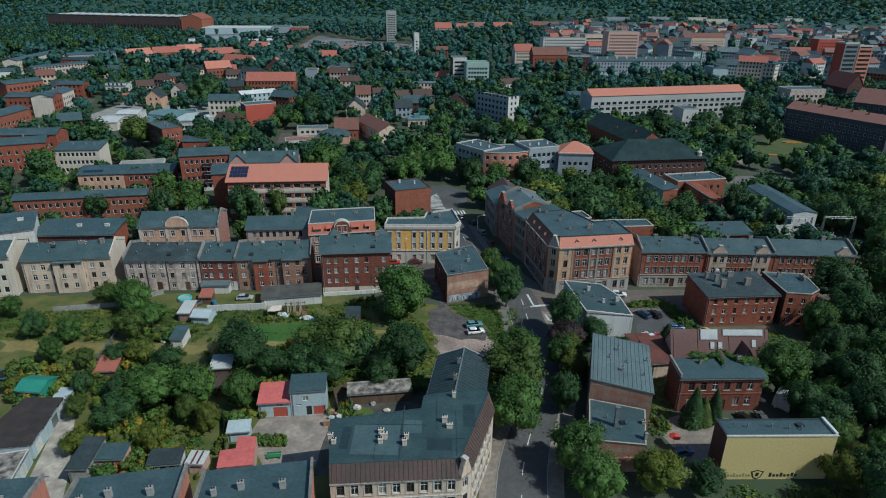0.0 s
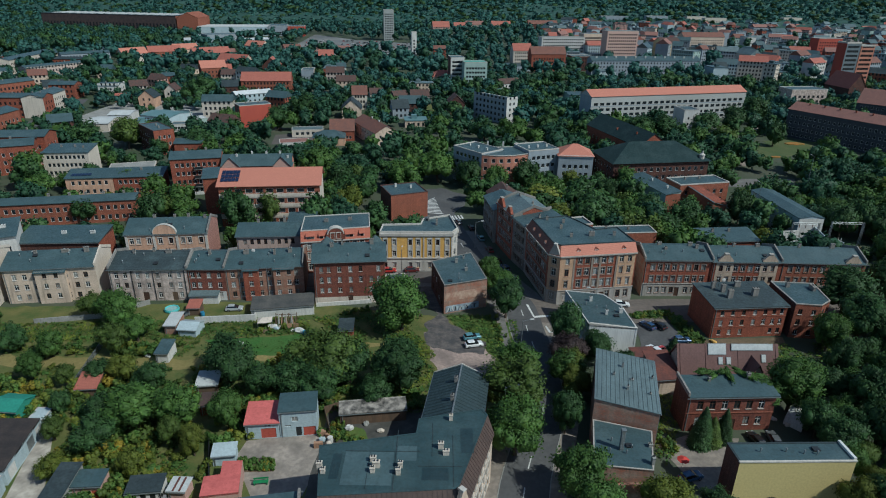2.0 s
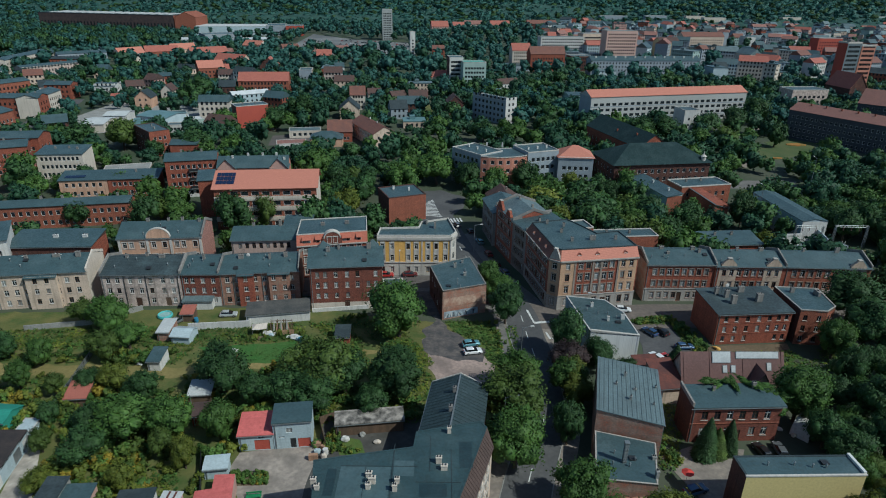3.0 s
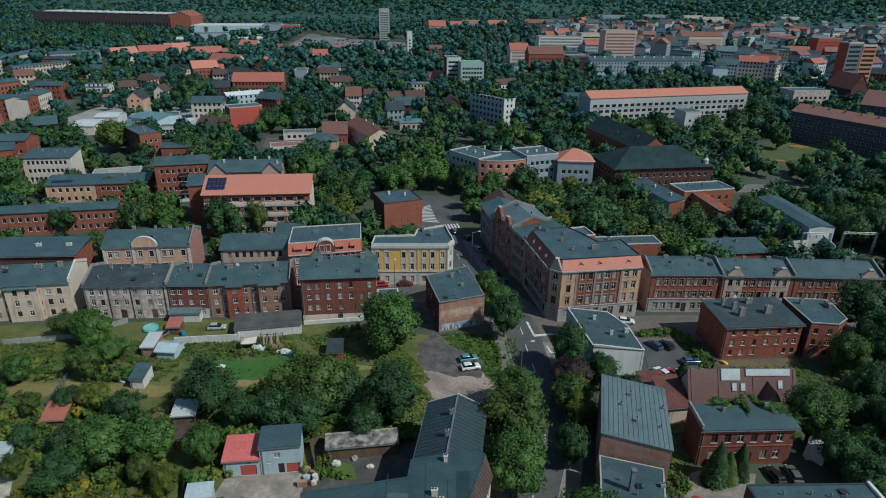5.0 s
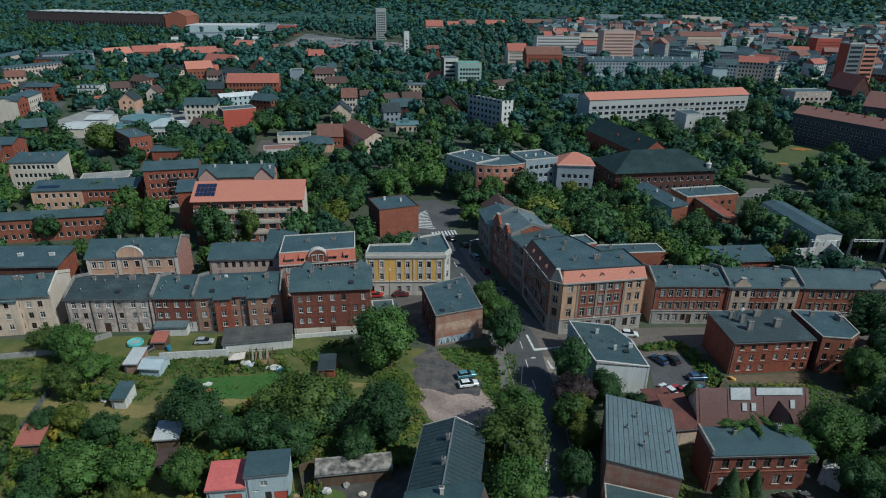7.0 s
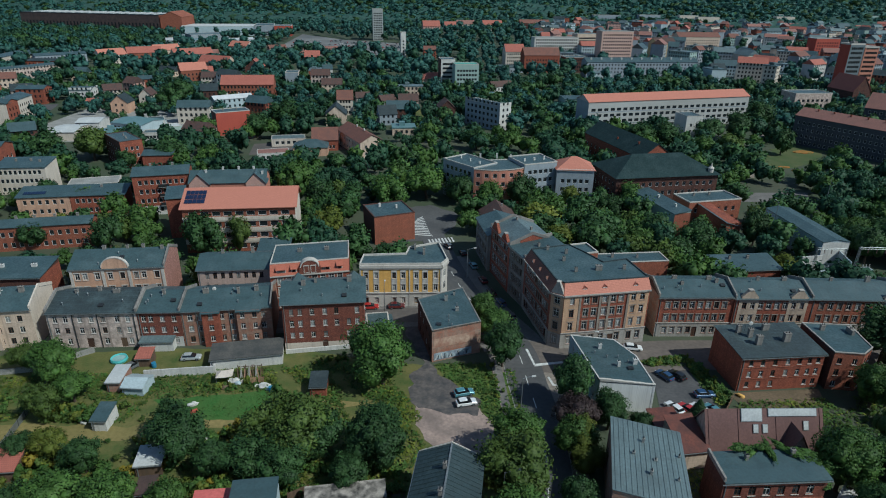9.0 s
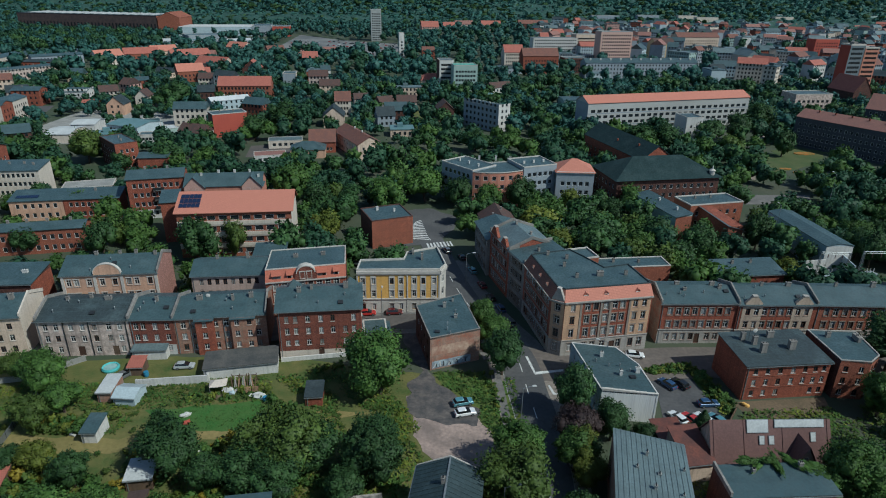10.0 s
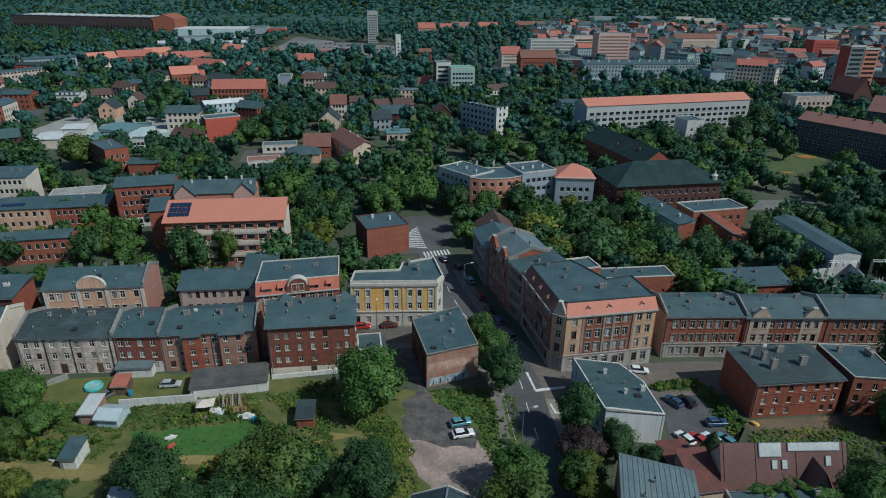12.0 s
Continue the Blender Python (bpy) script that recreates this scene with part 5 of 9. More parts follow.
building("lean_to", "low outbuilding with a rusty red sheet roof", 38.3, 104.0, 42.5, 104.5, 5.3, 2.6, BRICK_DARK, roof="mono", rise=1.0, roof_mat=surface("rusty_red_sheet", (0.16, 0.055, 0.04), (0.09, 0.04, 0.035), rough=0.6, coarse=0.6), category="outbuilding")
building("lean_to", "side wing with a dark red-brown roof", 39.9, 98.8, 44.1, 99.4, 6.5, 3.6, CREAM, roof="mono", rise=1.8, roof_mat=MATS["rusty_red_sheet"], category="building wing")

# town centre and edge of town
building("apartment_block", "white and teal twin office block", 5.7, 492.5, 16.2, 494.0, 14, 20.0, WHITE, roof="flat", front=lumped(5, 6, 1.6), left=dict(wall=BRICK_DARK), category="office")
building("apartment_block", "green glass and white office block", 15.8, 479.1, 32.9, 481.2, 14, 18.0, MINT, roof="flat", roof_mat=surface("green_sheet_roof", (0.12, 0.34, 0.28), (0.10, 0.28, 0.23)), front=lumped(7, 5, 1.6), right=lumped(4, 5, wall=WHITE), category="office")
building("town_house", "pale town houses with orange gables", 65.3, 605.0, 82.6, 607.1, 14, 16.0, PALE, rise=6.0, roof_mat=RED_TILE, front=lumped(8, 5))
building("town_house", "brick town house with arches and an orange roof", 79.8, 585.2, 111.4, 589.0, 14, 15.0, BRICK, rise=6.0, roof_mat=BROWN_TILE, front=lumped(12, 4))
building("apartment_block", "long white rendered apartment block", 104.7, 696.3, 152.0, 702.1, 14, 22.0, WHITE, roof="flat", front=lumped(20, 7, 1.5))
building("apartment_block", "long beige office slab building", 156.0, 728.3, 181.4, 733.8, 14, 24.0, CREAM, roof="flat", front=lumped(12, 7, 2.0))
building("high_rise", "tall pink rendered apartment tower", 161.8, 646.8, 193.3, 650.6, 16, 32.0, surface("pale_pink_render", (0.58, 0.38, 0.32), (0.50, 0.33, 0.28)), roof="flat", front=lumped(14, 10, 1.4), category="high-rise")
building("brick_block", "dark brick block with a flat roof", 117.1, 590.6, 136.4, 593.0, 14, 13.0, BRICK_DARK, roof="flat", front=lumped(9, 4))
building("terrace_block", "long blue-grey apartment terrace with white dormers", 128.2, 556.0, 226.1, 568.0, 14, 13.0, GREY_BLUE, rise=3.0, front=lumped(34, 4), chimneys=tuple((0.05 + 0.09 * k, 0.3, 1.5, 1.2, 1.6) for k in range(11)), chim_mat=WHITE)
building("town_house", "cream town house with a hipped roof", 238.4, 713.3, 260.5, 716.0, 20, 17.0, surface("butter_render", (0.55, 0.42, 0.24), (0.48, 0.36, 0.2)), rise=5.0, roof_mat=OLD_TILE, front=lumped(5, 4))
building("town_house", "row of cream town houses with red roofs", 295.3, 803.4, 348.4, 809.9, 16, 18.0, CREAM, rise=5.0, roof_mat=BROWN_TILE, front=lumped(18, 5))
building("arena", "low glass and steel hall with a curved roof", 334.4, 747.2, 427.0, 758.6, 26, 9.0, GREY_BLUE, rise=2.0, roof_mat=SHEET, front=lumped(24, 2, 2.0), category="hall")
building("white_hall", "white low hall at the end of the arena", 405.1, 718.4, 421.4, 720.4, 22, 9.0, WHITE, roof="flat", category="hall")
building("factory_hall", "huge dark factory hall with a sawtooth roof", -612.0, 1002.0, -392.0, 962.0, 60, 26.0, surface("blackened_brickwork", (0.105, 0.070, 0.064), (0.060, 0.046, 0.046)), roof="mono", rise=1.0, roof_mat=BITUMEN_DARK, front=dict(cols=40, rows=[(4, 15)], ww=2.4, lump=True), right=dict(wall=BRICK_ORANGE), category="factory")
gable_front("factory_hall", "orange brick end hall of the factory", -390.5, 961.0, -360.5, 963.0, 60, 24.0, BRICK_ORANGE, rise=7.0, roof_mat=BRICK_ORANGE, category="factory")
building("shopping_hall", "long white and grey shopping hall", -357.5, 948.5, -261.0, 969.0, 60, 12.5, LIGHT_BLUE, roof="flat", roof_mat=surface("pale_sheet_roof", (0.5, 0.5, 0.5)), category="shop")
building("shopping_hall", "dark glazed shopping hall with a red entrance", -260.0, 969.0, -233.5, 974.0, 50, 14.0, GREY_BLUE, roof="flat", front=lumped(8, 2, 3.0), category="shop")
building("shopping_hall", "red entrance block of the shopping hall", -230.5, 966.0, -207.0, 969.0, 30, 14.0, RED_PAINT, roof="flat", category="shop")
building("high_rise", "lone pale eleven-storey apartment tower", -83.5, 912.1, -69.8, 913.8, 22, 40.0, surface("grey_panel", (0.36, 0.37, 0.36), (0.30, 0.31, 0.30)), roof="flat", front=lumped(5, 12, 1.6), category="high-rise")
building("tower_block", "slim white signal tower", -32.0, 652.8, -27.1, 653.9, 5, 28.0, WHITE, roof="flat", front=lumped(1, 7, 1.6), category="tower")
for k, (a, b) in enumerate([((-296.5, 598.1), (-281.6, 617.1)), ((-284.0, 623.1), (-258.5, 639.3)), ((-269.6, 650.1), (-251.4, 666.3)), ((-236.3, 613.0), (-208.7, 635.0)), ((-190.1, 504.8), (-173.4, 514.5)), ((-198.8, 566.0), (-171.7, 555.6)),
                             ((-218.4, 712.4), (-196.7, 701.5)), ((-118.6, 614.0), (-104.9, 616.1))]):
    building("settlement_house", "workers' house with a bright orange roof", *a, *b, 13, 8.0, (PALE, BRICK_ORANGE, CREAM)[k % 3], rise=5.0, roof_mat=(ORANGE_TILE, RED_TILE)[k % 2], front=lumped(6, 2), category="house", group="orange roofed houses")

# single houses among the trees: front corners, depth, eaves, rise, walls, roofing
for a, b, d, h, rise, wm, rm, lab in (((-206.6, 470.3), (-198.7, 474.0), 9, 6.0, 2.0, BRICK, BITUMEN, "small brick house with a felt roof among trees"), ((-193.8, 518.0), (-184.1, 521.0), 9, 5.5, 1.5, PALE, SHEET, "pale house with a grey sheet roof among trees"),
                                      ((-181.8, 519.0), (-172.0, 523.0), 10, 5.0, 4.0, BRICK, RED_TILE, "brick house with a red tiled roof among trees"), ((-144.9, 417.6), (-135.0, 420.0), 12, 7.0, 3.5, BRICK_DARK, BITUMEN_DARK, "dark brick house with a steep dark roof"),
                                      ((-186.6, 557.0), (-172.3, 561.0), 14, 8.0, 1.0, BRICK, BITUMEN_DARK, "brick house with a low dark roof"), ((-115.2, 596.0), (-95.5, 600.0), 10, 5.0, 2.5, BRICK, BROWN_TILE, "long low brick house with a brown roof"),
                                      ((-88.1, 534.0), (-80.9, 536.0), 9, 7.0, 3.0, WHITE, BITUMEN, "narrow white house with a dark roof"), ((-47.4, 414.0), (-38.9, 416.0), 8, 4.5, 3.0, PALE, OLD_TILE, "small pale house with an old tiled roof"),
                                      ((-28.0, 353.5), (-18.8, 356.0), 9, 6.0, 4.0, GREY_BLUE, BITUMEN_DARK, "grey house with a steep dark roof"), ((-150.3, 715.0), (-104.1, 722.0), 10, 6.0, 2.0, ROSE_WALL, FADED_TILE, "low rose house by the car park"),
                                      ((-17.4, 1047.8), (9.2, 1053.3), 14, 12.0, 8.0, ROSE_WALL, RED_TILE, "far house with a large red roof"), ((17.6, 1110.0), (37.3, 1114.5), 12, 9.0, 7.0, PALE, RED_TILE, "far pale house with a red roof"),
                                      ((39.7, 1190.0), (72.0, 1195.1), 12, 9.0, 6.0, PALE, FADED_TILE, "far pale house with a faded red roof"), ((84.6, 1155.6), (118.5, 1162.5), 14, 10.0, 7.0, CREAM, RED_TILE, "far cream house with a red roof"),
                                      ((151.8, 1180.0), (205.8, 1190.0), 14, 12.0, 6.0, BRICK_DARK, BROWN_TILE, "far dark brick house with a brown roof"), ((79.9, 400.5), (93.6, 402.0), 14, 7.5, 0.8, MINT, BITUMEN, "grey-green house with a felt roof beside the long block"),
                                      ((60.1, 580.0), (79.4, 584.3), 20, 5.0, 0.6, GREY_BLUE, BITUMEN, "low grey hall with a felt roof"), ((129.6, 542.3), (147.1, 545.4), 9, 6.0, 1.0, LIGHT_BLUE, SHEET, "pale blue low house with a sheet roof"),
                                      ((-360.3, 560.0), (-311.2, 563.0), 14, 7.0, 1.5, BRICK, BITUMEN_DARK, "long low brick range with dark roofs"), ((-389.0, 668.0), (-345.7, 676.0), 12, 6.0, 1.0, GREY_BLUE, BITUMEN, "long low grey range with a felt roof"),
                                      ((-204.7, 395.0), (-196.4, 397.5), 8, 3.5, 1.2, BRICK, RED_TILE, "low shed with a red roof among trees")):
    building("house", lab, *a, *b, d, h, wm, rise=rise, roof_mat=rm, front=lumped(max(2, int(math.dist(a, b) / 3.0)), max(1, int(h / 3.0))), category="house", chimneys=((0.4, 0.5),), group="houses among the trees")

# street of brick tenements at the left edge of town
for k, (a, b, hh, wm) in enumerate([((-179.7, 226.4), (-156.5, 237.2), 11, BRICK), ((-184.6, 242.9), (-157.9, 246.8), 12, BRICK), ((-204.8, 261.5), (-203.4, 302.6), 12, BRICK_ORANGE), ((-240.7, 340.1), (-216.1, 342.3), 11, BRICK),
                                    ((-216.1, 342.3), (-220.5, 371.2), 11, PALE), ((-269.9, 385.0), (-260.1, 406.7), 11, BRICK_ORANGE), ((-248.9, 401.7), (-233.4, 403.3), 9, BRICK), ((-318.9, 441.3), (-306.4, 449.3), 11, WHITE),
                                    ((-344.9, 512.1), (-356.1, 589.1), 11, PALE), ((-317.0, 487.9), (-294.1, 530.8), 8, GREY_RENDER), ((-337.5, 570.6), (-307.5, 596.7), 10, GREY_BLUE), ((-224.2, 413.4), (-211.4, 414.7), 7, WHITE)]):
    building("tenement", ("brick tenement of a far side street", "rendered tenement of a far side street")[wm not in (BRICK, BRICK_ORANGE)], *a, *b, 11, hh, wm, rise=1.6, front=lumped(max(3, int(math.hypot(b[0] - a[0], b[1] - a[1]) / 2.6)), 3), right=lumped(3, 3), chimneys=((0.3, 0.4), (0.7, 0.5)), group="far side street")

CAR_PARK_PLAN = [(-178.0, 690.0), (-48.6, 720.0), (-26.5, 856.5), (-122.0, 912.5), (-199.1, 1006.9)]
setting("shopping_car_park", slab(CAR_PARK_PLAN, -0.1, 0.3), surface("pale_car_park", (0.23, 0.22, 0.21), (0.12, 0.125, 0.125), fine=0.15, coarse=0.02), "large pale car park before the shopping halls", "ground")
setting("park_lawn", slab(wobbly([(138.1, 270.3), (170.5, 287.1), (187.2, 311.7), (168.2, 315.3), (149.7, 298.4)], 4.0, 2.5), -0.1, 0.05), surface("park_grass", (0.045, 0.085, 0.028), (0.10, 0.11, 0.045), fine=0.8, coarse=0.12, bump=0.6), "sunlit lawn in the park", "ground")
setting("substation_yard", slab([(114.6, 241.9), (141.3, 243.0), (135.5, 232.3), (109.8, 231.2)], -0.1, 0.05), PAVING, "paved yard by the white shed", "ground")
for x, y, r in ((174.0, 305.3, 5.0), (150.6, 278.3, 2.6), (153.0, 273.0, 1.8)):
    setting("flower_bed", slab(wobbly([(x + r * math.cos(math.tau * k / 10), y + 0.5 * r * math.sin(math.tau * k / 10)) for k in range(10)], 1.0, 0.3), -0.1, 0.35), surface("orange_flowers", (0.50, 0.16, 0.04), (0.16, 0.14, 0.04), fine=2.0, coarse=0.8, bump=1.0), "bed of orange flowers in the park lawn", "flower bed")
setting("park_path", band(smooth_line([(128.0, 262.0), (146.0, 300.0), (163.0, 330.0), (176.0, 345.0)]), 4.0, -0.1, 0.06), SAND_PAVING, "pale path through the park", "path")
setting("hill_meadow", slab([(-16.4, 423.1), (4.3, 376.5), (-5.5, 346.1), (-17.8, 371.0)], -0.1, 0.05), GRASS, "grassy clearing between trees", "ground")
setting("town_paving", slab([(140, 520), (300, 500), (440, 560), (1040, 1290), (260, 1290), (130, 700)], -0.1, 0.05), surface("town_streets", (0.085, 0.088, 0.09), (0.05, 0.058, 0.055), coarse=0.03), "grey streets and yards of the town centre", "ground")
setting("lane_paving", slab([(-79.8, 288.4), (-51.8, 296.7), (-32.3, 304.0), (-33.8, 317.5), (-55.2, 316.4), (-82.9, 309.2)], -0.1, 0.045), ASPHALT_WARM, "asphalt lane between the yards", "road")
setting("trade_yard", slab([(-201.4, 344.1), (-202.6, 411.5), (-144.1, 389.2), (-116.2, 325.2), (-150.6, 313.7), (-172.5, 307.9)], -0.1, 0.04), CONCRETE, "pale concrete yards between low warehouses", "ground")
setting("road_far", band([(-212.7, 319.8), (-219.8, 357.6), (-224.4, 383.6), (-230.9, 403.4)], 9.0, -0.1, 0.06), ASPHALT, "asphalt street past the far tenements", "road")
setting("far_field", slab([(-589.9, 1706.5), (-459.9, 1761.9), (-388.3, 1462.8), (-472.7, 1382.7)], -0.1, 0.3), DRY_GRASS, "pale field beyond the factory", "ground")

for a, b, d, h, rm in (((-336.0, 774.0), (-300.0, 812.0), 34, 6.0, MATS["pale_sheet_roof"]), ((-314.0, 866.0), (-272.0, 892.0), 40, 7.0, SHEET), ((-246.0, 806.0), (-210.0, 840.0), 30, 6.0, WHITE_SHEET), ((-292.0, 800.0), (-262.0, 822.0), 26, 6.0, TEAL_ROOF)):
    building("low_hall", "low grey hall with a wide sheet roof", *a, *b, d, h, GREY_BLUE, roof="flat", roof_mat=rm, parapet=0.2, front=lumped(6, 1, 3.0), category="hall", group="low halls at the edge of town")

# houses of the town centre
rng = random.Random(11)


TOWN_ROOFS = (BITUMEN, BITUMEN, BITUMEN_DARK, SHEET, FADED_TILE, FADED_TILE, BROWN_TILE, RED_TILE)
TOWN_BOXES = []
FAR_MATS, FAR_VERTS, FAR_FACES = [], [], []


def town_house(px, py, w, d, h, ang, wall, roofing, flat):
    """A far house of the centre: walls, roof and a grid of windows on its front and end."""
    c, s = math.cos(ang), math.sin(ang)
    mx, my = px + (w * c - d * s) / 2, py + (w * s + d * c) / 2
    q = (w + d) / 3.2
    if any(abs(mx - a) < q + b and abs(my - e) < (d + 12) / 2 + b * 0.6 for a, e, b in TOWN_BOXES):
        return
    for f in FOOT:
        if abs(mx - f[0][0]) < 110 and abs(my - f[0][1]) < 70:
            xs, ys = [p[0] for p in f], [p[1] for p in f]
            if min(xs) - q < mx < max(xs) + q and min(ys) - d * 0.7 - 3 < my < max(ys) + d * 0.7 + 3:
                return
    TOWN_BOXES.append((mx, my, q))
    FOOT.append([(px, py), (px + w * c, py + w * s), (px + w * c - d * s, py + w * s + d * c), (px - d * s, py + d * c)])
    far = py > 740
    m = pose(px, py, 0, 0, 0, math.degrees(ang))
    if flat:
        top = boxes((-0.2, -0.2, h, w + 0.2, d + 0.2, h + 0.5), (w * 0.3, d * 0.4, h + 0.5, w * 0.3 + 3, d * 0.4 + 3, h + 2.4))
    else:
        top = prism([(-0.5, h - 0.3), (d / 2, h + d * 0.36), (d + 0.5, h - 0.3)], -0.2, w + 0.2)
    bm = bmesh.new()
    for z in range(int(h / 3)):
        for k in range(int(w / 2.6)):
            x = 0.8 + (w - 1.6) * (k + 0.5) / int(w / 2.6)
            quad(bm, *[(x + a, -0.04, 1.0 + 3 * z + b) for a, b in ((-0.6, 0), (0.6, 0), (0.6, 1.6), (-0.6, 1.6))])
        for k in range(3):
            y = d * (k + 0.5) / 3
            quad(bm, *[(w + 0.04, y + a, 1.0 + 3 * z + b) for a, b in ((-0.6, 0), (0.6, 0), (0.6, 1.6), (-0.6, 1.6))])
    pieces = (("wall", boxes((0, 0, 0, w, d, h)), wall), ("roof", top, roofing), ("window_panes", bm, PANES[0]))
    if far:
        for _, piece, mat in pieces:
            piece.transform(m)
            if mat not in FAR_MATS:
                FAR_MATS.append(mat)
            base, slot = len(FAR_VERTS), FAR_MATS.index(mat)
            piece.verts.index_update()
            FAR_VERTS.extend(tuple(v.co) for v in piece.verts)
            FAR_FACES.extend(([base + v.index for v in f.verts], slot) for f in piece.faces)
            piece.free()
        return
    root = thing("town_house", "plain town house with rows of windows", "house", m, "town centre houses")
    for n, piece, mat in pieces:
        part(n, piece, mat, root, kind="stuff" if n == "window_panes" else "")


for k in range(2600):
    py = 500 + 780 * rng.random()
    px = rng.uniform(0.16, 0.80) * py
    if len(TOWN_BOXES) > 420 or (py < 640 and px < 0.42 * py):
        continue
    flat = rng.random() < 0.35
    # wall mix leans to cool blue-greys: distance haze put into the colours
    town_house(px, py, rng.uniform(9, 24), rng.uniform(9, 13), rng.choice((9, 12, 12, 15, 15, 18)), radians(rng.choice((6, 6, -22, 30, 96, 60, -50)) + rng.uniform(-8, 8)), rng.choice((CREAM, PALE, LIGHT_BLUE, BRICK, WHITE, GREY_BLUE, GREY_BLUE, ROSE_WALL, MINT, LIGHT_BLUE)), rng.choice((BITUMEN, SHEET, BITUMEN_DARK)) if flat else rng.choice(TOWN_ROOFS), flat)
for k in range(400):
    py = rng.uniform(300, 700)
    px = rng.uniform(-0.74, 0.10) * py
    if len(TOWN_BOXES) > 452 or (-0.02 * py < px < 0.05 * py and py < 330):
        continue
    flat = rng.random() < 0.4
    town_house(px, py, rng.uniform(9, 19), rng.uniform(8, 11), rng.choice((4, 6, 6, 9)) if not flat else rng.choice((3, 3.5, 6, 9)), radians(rng.choice((6, 6, 96, -20, 30))), rng.choice((CREAM, PALE, BRICK, BRICK_DARK, WHITE, ROSE_WALL, GREY_RENDER)), rng.choice((BITUMEN, SHEET, TEAL_ROOF)) if flat else rng.choice((BITUMEN_DARK, BROWN_TILE, OLD_TILE, OLD_TILE, FADED_TILE, BITUMEN, BITUMEN)), flat)
me = bpy.data.meshes.new("far_town")
me.from_pydata(FAR_VERTS, [], [f for f, _ in FAR_FACES])
for mat in FAR_MATS:
    me.materials.append(mat)
me.polygons.foreach_set("material_index", [k for _, k in FAR_FACES])
tagged(new("far_town", me), "crowded far houses of the town centre", "houses", kind="stuff")
for k in range(26):
    py = rng.uniform(1300, 1750)
    px = rng.uniform(0.10, 0.78) * py
    # mostly cool walls again, their haze carried by the colour
    building("distant_block", "distant block at the edge of town", px, py, px + rng.uniform(20, 60), py + 4, 14, rng.choice((9, 12, 15, 20)), rng.choice((GREY_BLUE, PALE, GREY_BLUE, MINT)), roof="flat", front=lumped(8, 5), group="distant blocks")

# ---- trees ----


def inside(pt, poly):
    x, y, hit = pt[0], pt[1], False
    for i in range(len(poly)):
        (x0, y0), (x1, y1) = poly[i - 1], poly[i]
        if (y0 > y) != (y1 > y) and x < (x1 - x0) * (y - y0) / (y1 - y0) + x0:
            hit = not hit
    return hit


def crown(seed, radius, height, lobes, leaves, size, base=0.25, narrow=0.0, core=0.74, small=1.0, rough=0.6):
    """Points and faces of a crown: leaf clumps scattered over ragged boughs round the limbs."""
    g = np.random.default_rng(seed)
    z0 = height * base
    hc = height - z0
    c = g.normal(size=(lobes, 3))
    c /= np.linalg.norm(c, axis=1)[:, None]
    c *= (0.25 + 0.55 * g.random((lobes, 1)) ** 0.6) * np.array([0.86, 0.86, 0.62])
    c[0] = (0, 0, 0.05)
    if narrow:
        c[:, :2] *= (1 - narrow * (c[:, 2:] + 0.4))
    r = small * g.uniform(0.20, 0.44, lobes) * (1 - 0.3 * np.abs(c[:, 2]))
    r[0] = 0.46
    if narrow:
        r *= 1 - 0.75 * np.clip(c[:, 2] + 0.45, 0, 1)
    scale = np.array([radius, radius, hc * 0.6])
    which = g.choice(lobes, leaves, p=r ** 2 / (r ** 2).sum())
    d = g.normal(size=(leaves, 3))
    d[:, 2] = np.where(d[:, 2] < -0.35, -d[:, 2], d[:, 2])
    d /= np.linalg.norm(d, axis=1)[:, None]
    k1, k2, ph = g.normal(size=(lobes, 3)) * 2.6, g.normal(size=(lobes, 3)) * 6.0, g.uniform(0, 6.28, (lobes, 2))
    rag = 1 + 0.20 * np.sin((d * k1[which]).sum(1) + ph[which, 0]) + 0.14 * np.sin((d * k2[which]).sum(1) + ph[which, 1])
    p = c[which] + d * (r[which] * rag * g.uniform(0.74, 1.08, leaves) * np.where(g.random(leaves) < 0.12, g.uniform(1.05, 1.35, leaves), 1.0))[:, None]
    gap = np.linalg.norm(p[:, None] - c[None], axis=2) / r[None]
    keep = gap.min(1) > 0.70
    p, d = p[keep] * scale, d[keep]
    p_out = p / np.maximum(np.linalg.norm(p, axis=1)[:, None], 0.01)
    p[:, 2] += z0 + hc * 0.5
    n = d + g.normal(size=d.shape) * 0.85
    n /= np.linalg.norm(n, axis=1)[:, None]
    n *= np.where((n * d).sum(1) < 0, -1.0, 1.0)[:, None]
    u = np.cross(n, g.normal(size=n.shape))
    u /= np.linalg.norm(u, axis=1)[:, None]
    v = np.cross(n, u)
    s = size * g.uniform(0.5, 1.3, len(p))[:, None]
    quad4 = np.stack([p - u * s * 0.6 - v * s * 0.12, p - v * s * 0.42, p + u * s * 0.62 + v * s * 0.1, p + v * s * 0.46 - u * s * 0.08], 1)
    verts = quad4.reshape(-1, 3)
    faces = np.arange(len(verts)).reshape(-1, 4)
    ico = np.array([(0, 0, 1), (0.89, 0, 0.45), (0.28, 0.85, 0.45), (-0.72, 0.53, 0.45), (-0.72, -0.53, 0.45), (0.28, -0.85, 0.45), (0.72, 0.53, -0.45), (-0.28, 0.85, -0.45), (-0.89, 0, -0.45), (-0.28, -0.85, -0.45), (0.72, -0.53, -0.45), (0, 0, -1)])
